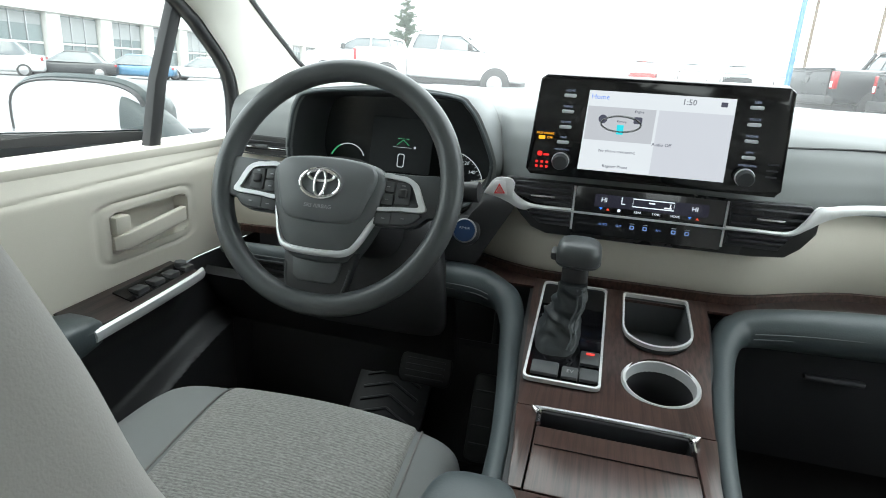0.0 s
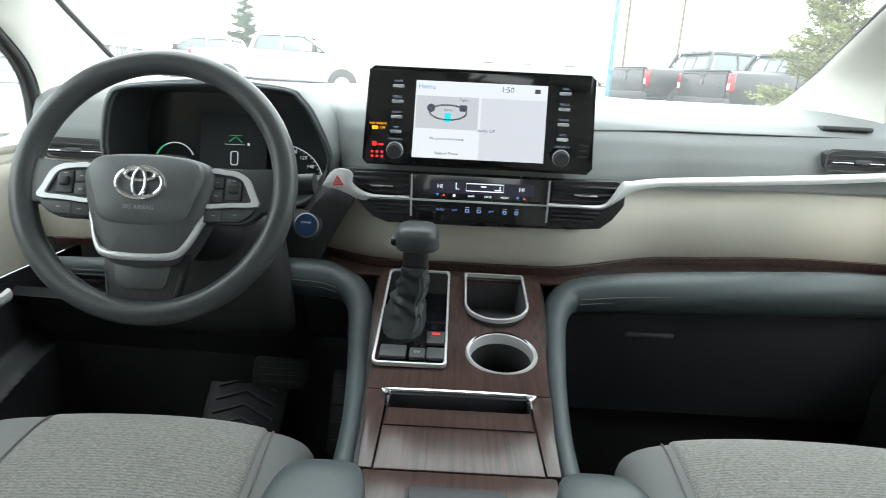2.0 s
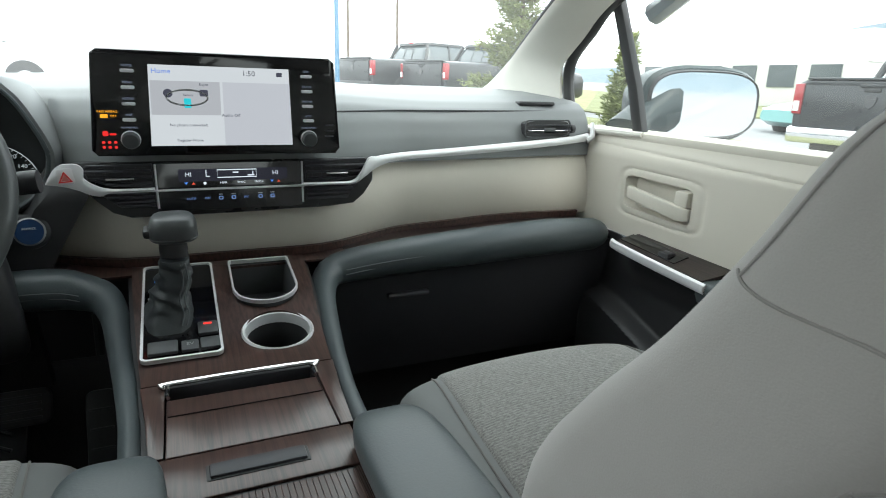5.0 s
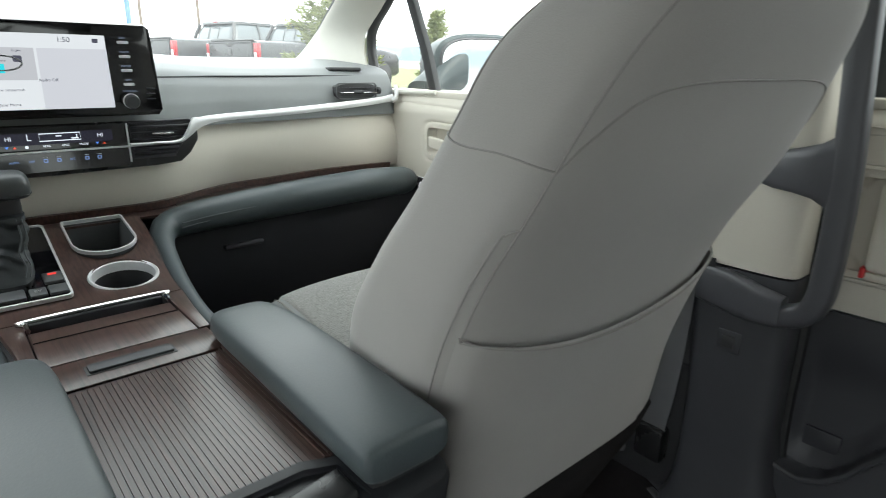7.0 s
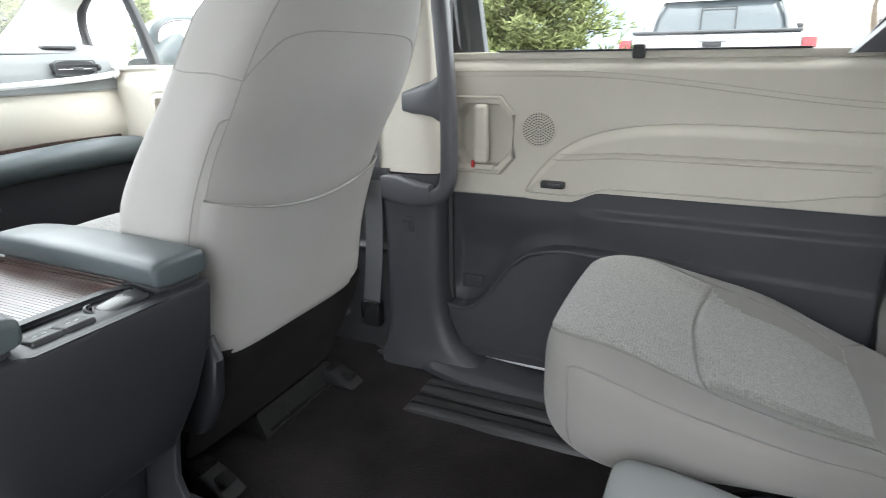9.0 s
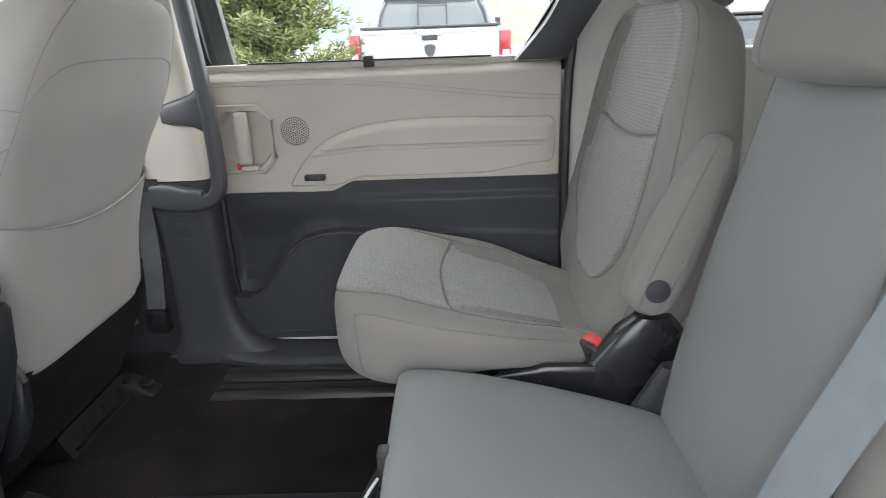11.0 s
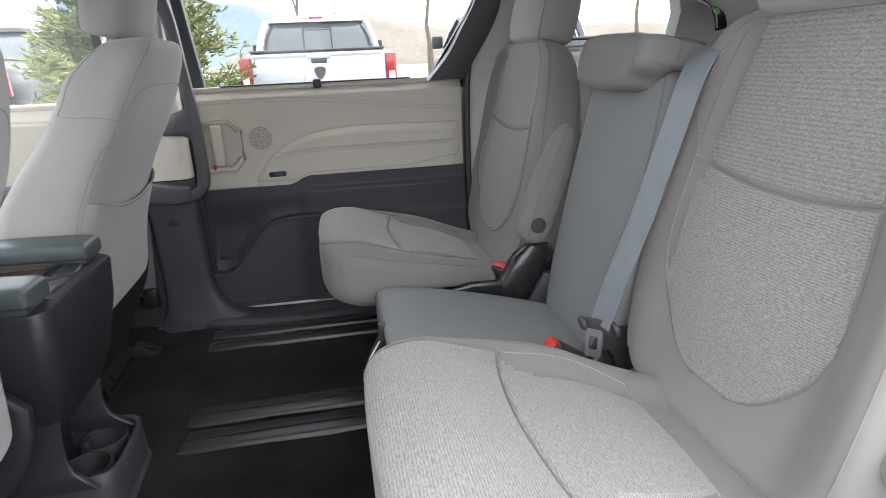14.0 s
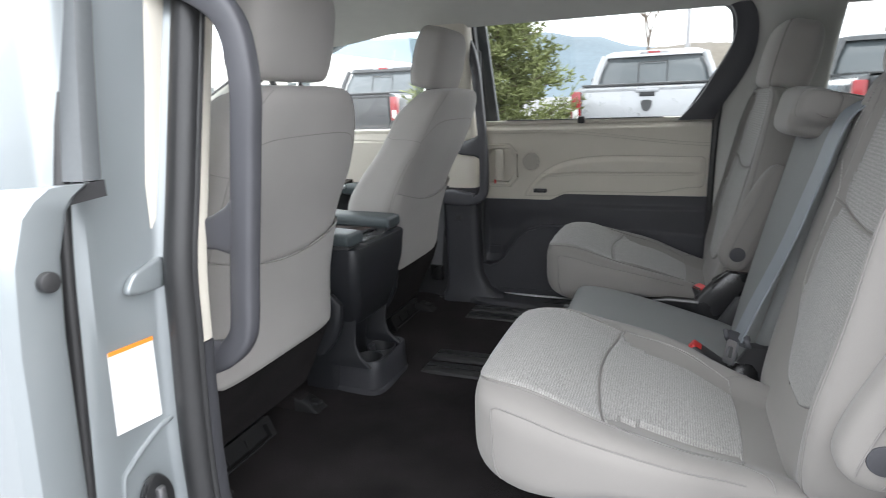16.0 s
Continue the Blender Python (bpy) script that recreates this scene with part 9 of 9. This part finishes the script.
def conifer(at, height, radius, mat, label, seed, tiers=60, squat=1.0):
    """A conifer: a tapered trunk, whorled limbs and many small needle sprays."""
    rnd = random.Random(seed)
    GROUND_Z = lot_z(*at)
    t = thing("conifer_tree", (at[0], at[1], GROUND_Z), label, "tree", "trees")
    x0, y0 = at
    part("trunk", tube([(x0, y0, GROUND_Z), (x0 + 0.03, y0, GROUND_Z + height * 0.5), (x0, y0 + 0.02, GROUND_Z + height * 0.98)], [0.035 * height ** 0.7, 0.02 * height ** 0.7, 0.006], 8), BARK, t)
    limbs, sprays_v, sprays_f = [], [], []
    for i in range(tiers):
        k = (i + rnd.random()) / tiers
        z = GROUND_Z + height * (0.06 + 0.92 * k)
        a = rnd.random() * 2 * math.pi
        r = radius * (1 - k) ** 0.75 * (0.65 + 0.5 * rnd.random()) * squat
        tip = Vector((x0 + r * math.cos(a), y0 + r * math.sin(a), z + r * (0.15 + 0.25 * rnd.random())))
        root = Vector((x0, y0, z))
        limbs.append(tube([root, (root + tip) / 2 + Vector((0, 0, -0.04 * r)), tip], [0.022 * (1.1 - k), 0.012, 0.004], 4))
        n = max(int(r * 130), 20)
        for j in range(n):
            q = 0.15 + 0.85 * (j / n)
            c = root.lerp(tip, q) + Vector((rnd.gauss(0, 0.10), rnd.gauss(0, 0.10), rnd.gauss(0, 0.06))) * (0.4 + r * 0.5)
            for b in range(3):
                d = Vector((math.cos(a) + rnd.gauss(0, 0.8), math.sin(a) + rnd.gauss(0, 0.8), 0.5 + rnd.gauss(0, 0.5))).normalized() * (0.07 + 0.07 * rnd.random())
                sd = d.cross(Vector((rnd.gauss(0, 1), rnd.gauss(0, 1), rnd.gauss(0, 1)))).normalized() * 0.0075
                m = len(sprays_v)
                sprays_v += [tuple(c - sd), tuple(c + d * 0.6 - sd * 1.4), tuple(c + d), tuple(c + d * 0.6 + sd * 1.4), tuple(c + sd)]
                sprays_f += [(m, m + 1, m + 2, m + 3, m + 4)]
    part("limbs", join(*limbs), BARK, t)
    part("crown", from_lists(sprays_v, sprays_f), mat, t, "many small needle sprays", smooth=False)
    return t


conifer((7.6, 1.75), 3.2, 1.5, NEEDLE, "young green pine on the grass beside the lot", 3, 110)
conifer((7.9, 2.5), 3.4, 0.9, NEEDLE, "young green pine with upright tips", 4, 100)
conifer((6.3, 10.6), 4.2, 1.0, NEEDLE, "green pine behind the black pickup", 5, 120)
conifer((7.6, 8.9), 2.0, 0.38, NEEDLE, "green pine near the corner of the lot", 6, 110)
conifer((-15.2, 44.0), 6.2, 1.9, SPRUCE, "tall blue-green spruce beside the showroom", 7, 150)


def bare_tree(at, height, label, seed):
    rnd = random.Random(seed)
    GROUND_Z = lot_z(*at)
    t = thing("bare_tree", (at[0], at[1], GROUND_Z), label, "tree", "trees")
    twigs = []
    def grow(p, d, ln, r, lev):
        q = p + d * ln
        twigs.append(tube([p, (p + q) / 2 + Vector((rnd.gauss(0, 0.04), rnd.gauss(0, 0.04), 0)) * ln, q], [r, r * 0.85, r * 0.7], 5))
        if lev == 0:
            return
        for _ in range(3 if lev > 2 else 2):
            nd = (d + Vector((rnd.gauss(0, 0.55), rnd.gauss(0, 0.55), rnd.gauss(0.1, 0.3)))).normalized()
            grow(q, nd, ln * (0.62 + 0.2 * rnd.random()), r * 0.62, lev - 1)
    base = Vector((at[0], at[1], GROUND_Z))
    part("trunk", tube([base, base + Vector((0.05, 0, height * 0.25))], [0.02 * height, 0.017 * height], 8), BARK, t)
    grow(base + Vector((0.05, 0, height * 0.25)), Vector((0, 0, 1)), height * 0.24, 0.014 * height, 4)
    part("twigs", join(*twigs), BARK, t, "bare twigs")
    return t


bare_tree((22, -4.5), 6.5, "leafless tree behind the parked trucks", 1)
bare_tree((26, -8), 7, "leafless tree behind the parked trucks", 2)
bare_tree((24, -14), 7, "leafless tree behind the parked trucks", 3)
bare_tree((30, 0.5), 7, "leafless tree behind the parked trucks", 4)


def pole(at, h, r, mat, label, name="light_pole"):
    GROUND_Z = lot_z(*at)
    p = thing(name, (at[0], at[1], GROUND_Z), label, "pole", "poles")
    part("shaft", tube([(at[0], at[1], GROUND_Z), (at[0], at[1], GROUND_Z + h)], [r, r * 0.8], 12), mat, p)
    part("foot", disc(r * 2.2, 0.5, (at[0], at[1], GROUND_Z + 0.25), 16, 0.03), STUCCO, p)


pole((27, -1.2), 9, 0.10, STEEL, "grey lamp pole beyond the parked trucks")
pole((12.5, 47), 10, 0.12, BARK, "far dark utility pole")
pole((16.5, 47), 10, 0.12, BARK, "far dark utility pole")
pole((2.95, 12.0), 7, 0.05, BLUE_PAINT, "slim bright blue painted steel pole", "flag_pole")


def showroom():
    """A long pale showroom down one side of the lot: glazed bays between white piers under a tall fascia."""
    t = thing("showroom", (-40, 45, GROUND_Z), "long pale showroom with tall glazed bays", "building")
    z0 = GROUND_Z - 0.5
    m = Matrix.Translation((-35.5, 12, 0)) @ Matrix.Rotation(radians(8), 4, "Z")
    def block(lo, hi, bevel=0.03):
        return moved(span(lo, hi, bevel), m)
    pane = material("pale_shop_glass", (0.16, 0.19, 0.19), 0.12, vary=0.25, scale=0.35, bump=0, coat=0.4)
    part("wall", block((-8, -30, z0), (-0.25, 82, z0 + 8.5)), STUCCO, t, "pale stucco wall")
    part("fascia", block((-8, -30, z0 + 4.1), (0.5, 82, z0 + 9.0)), STUCCO, t, "white upper fascia")
    y = -26.0
    for i in range(19):
        w = part("window", block((-0.24, y, z0 + 0.25), (-0.18, y + 4.2, z0 + 4.0), 0.0), pane, t, "tall shop window")
        part("transom", block((-0.20, y, z0 + 1.95), (-0.10, y + 4.2, z0 + 2.10), 0.01), STUCCO, w)
        for k in (1, 2):
            part("mullion", block((-0.20, y + 1.4 * k - 0.05, z0 + 0.25), (-0.10, y + 1.4 * k + 0.05, z0 + 4.0), 0.01), STEEL, w)
        part("blind", block((-0.21, y + 0.1, z0 + 2.2 + 0.5 * (i % 3)), (-0.16, y + 4.1, z0 + 3.9), 0.0), material("grey_blind", (0.30, 0.31, 0.31), 0.8, vary=0.1, bump=0) if i == 0 else bpy.data.materials["grey_blind"], w, "drawn grey blind")
        part("pier", block((-0.2, y + 4.25, z0), (0.25, y + 5.55, z0 + 4.3)), STUCCO, t, "white pier")
        y += 5.6
    z0 = lot_z(30, 20)
    u = thing("office_building", (32, 20, GROUND_Z), "low white building beyond the grass", "building")
    part("wall", span((26, 16, z0), (46, 30, z0 + 3.4), 0.05), STUCCO, u, "white wall")
    part("band", span((25.95, 15.95, z0 + 2.1), (46, 16.0, z0 + 2.9), 0.0), STUCCO, u)
    for i in range(6):
        part("window", span((25.94, 17 + 2.1 * i, z0 + 1.0), (25.99, 18.4 + 2.1 * i, z0 + 2.0), 0.0), CAR_GLASS, u, "dark window")


showroom()

single("verge", sheet(lambda u, v: (6.6 + 2.4 * u, 0.9 + 13 * v, lot_z(6.6 + 2.4 * u, 0.9 + 13 * v) + 0.12), 10, 30, -0.14), GRASS, "raised grass verge with young pines", "verge", "structure")
single("lawn", sheet(lambda u, v: (12 + 14 * u, 14 + 26 * v, lot_z(12 + 14 * u, 14 + 26 * v) + 0.06), 10, 20, -0.04), GRASS, "flat lawn beyond the lot", "lawn", "structure")


def hills():
    def f(u, v):
        a = radians(-75 + 150 * u)
        r = 420 + 160 * v
        h = (26 + 18 * smoothstep(-0.30, -0.02, a) + 26 * smoothstep(-0.04, 0.20, a) - 46 * smoothstep(0.45, 0.9, a) + 5 * noise.noise(Vector((a * 7, 0.3, 1))) + 3 * noise.noise(Vector((a * 23, 2, 5)))) * smoothstep(0, 1, v) * 0.86
        return r * math.cos(a), r * math.sin(a), GROUND_Z + h
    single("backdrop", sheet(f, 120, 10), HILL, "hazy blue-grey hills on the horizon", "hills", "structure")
    def g(u, v):
        a = radians(-60 + 68 * u)
        r = 150 + 50 * v
        h = (4 + 11.5 * smoothstep(0.14, 0.02, a) - 6.5 * smoothstep(-0.03, -0.26, a) + 1.2 * noise.noise(Vector((a * 11, 4, 2))) + 0.6 * noise.noise(Vector((a * 60, 7, 5)))) * smoothstep(0, 1, v)
        return r * math.cos(a), r * math.sin(a), GROUND_Z + h
    single("hillside", sheet(g, 150, 8), SLOPE, "brown brushy hillside in front of the far hills", "hills", "structure")


hills()
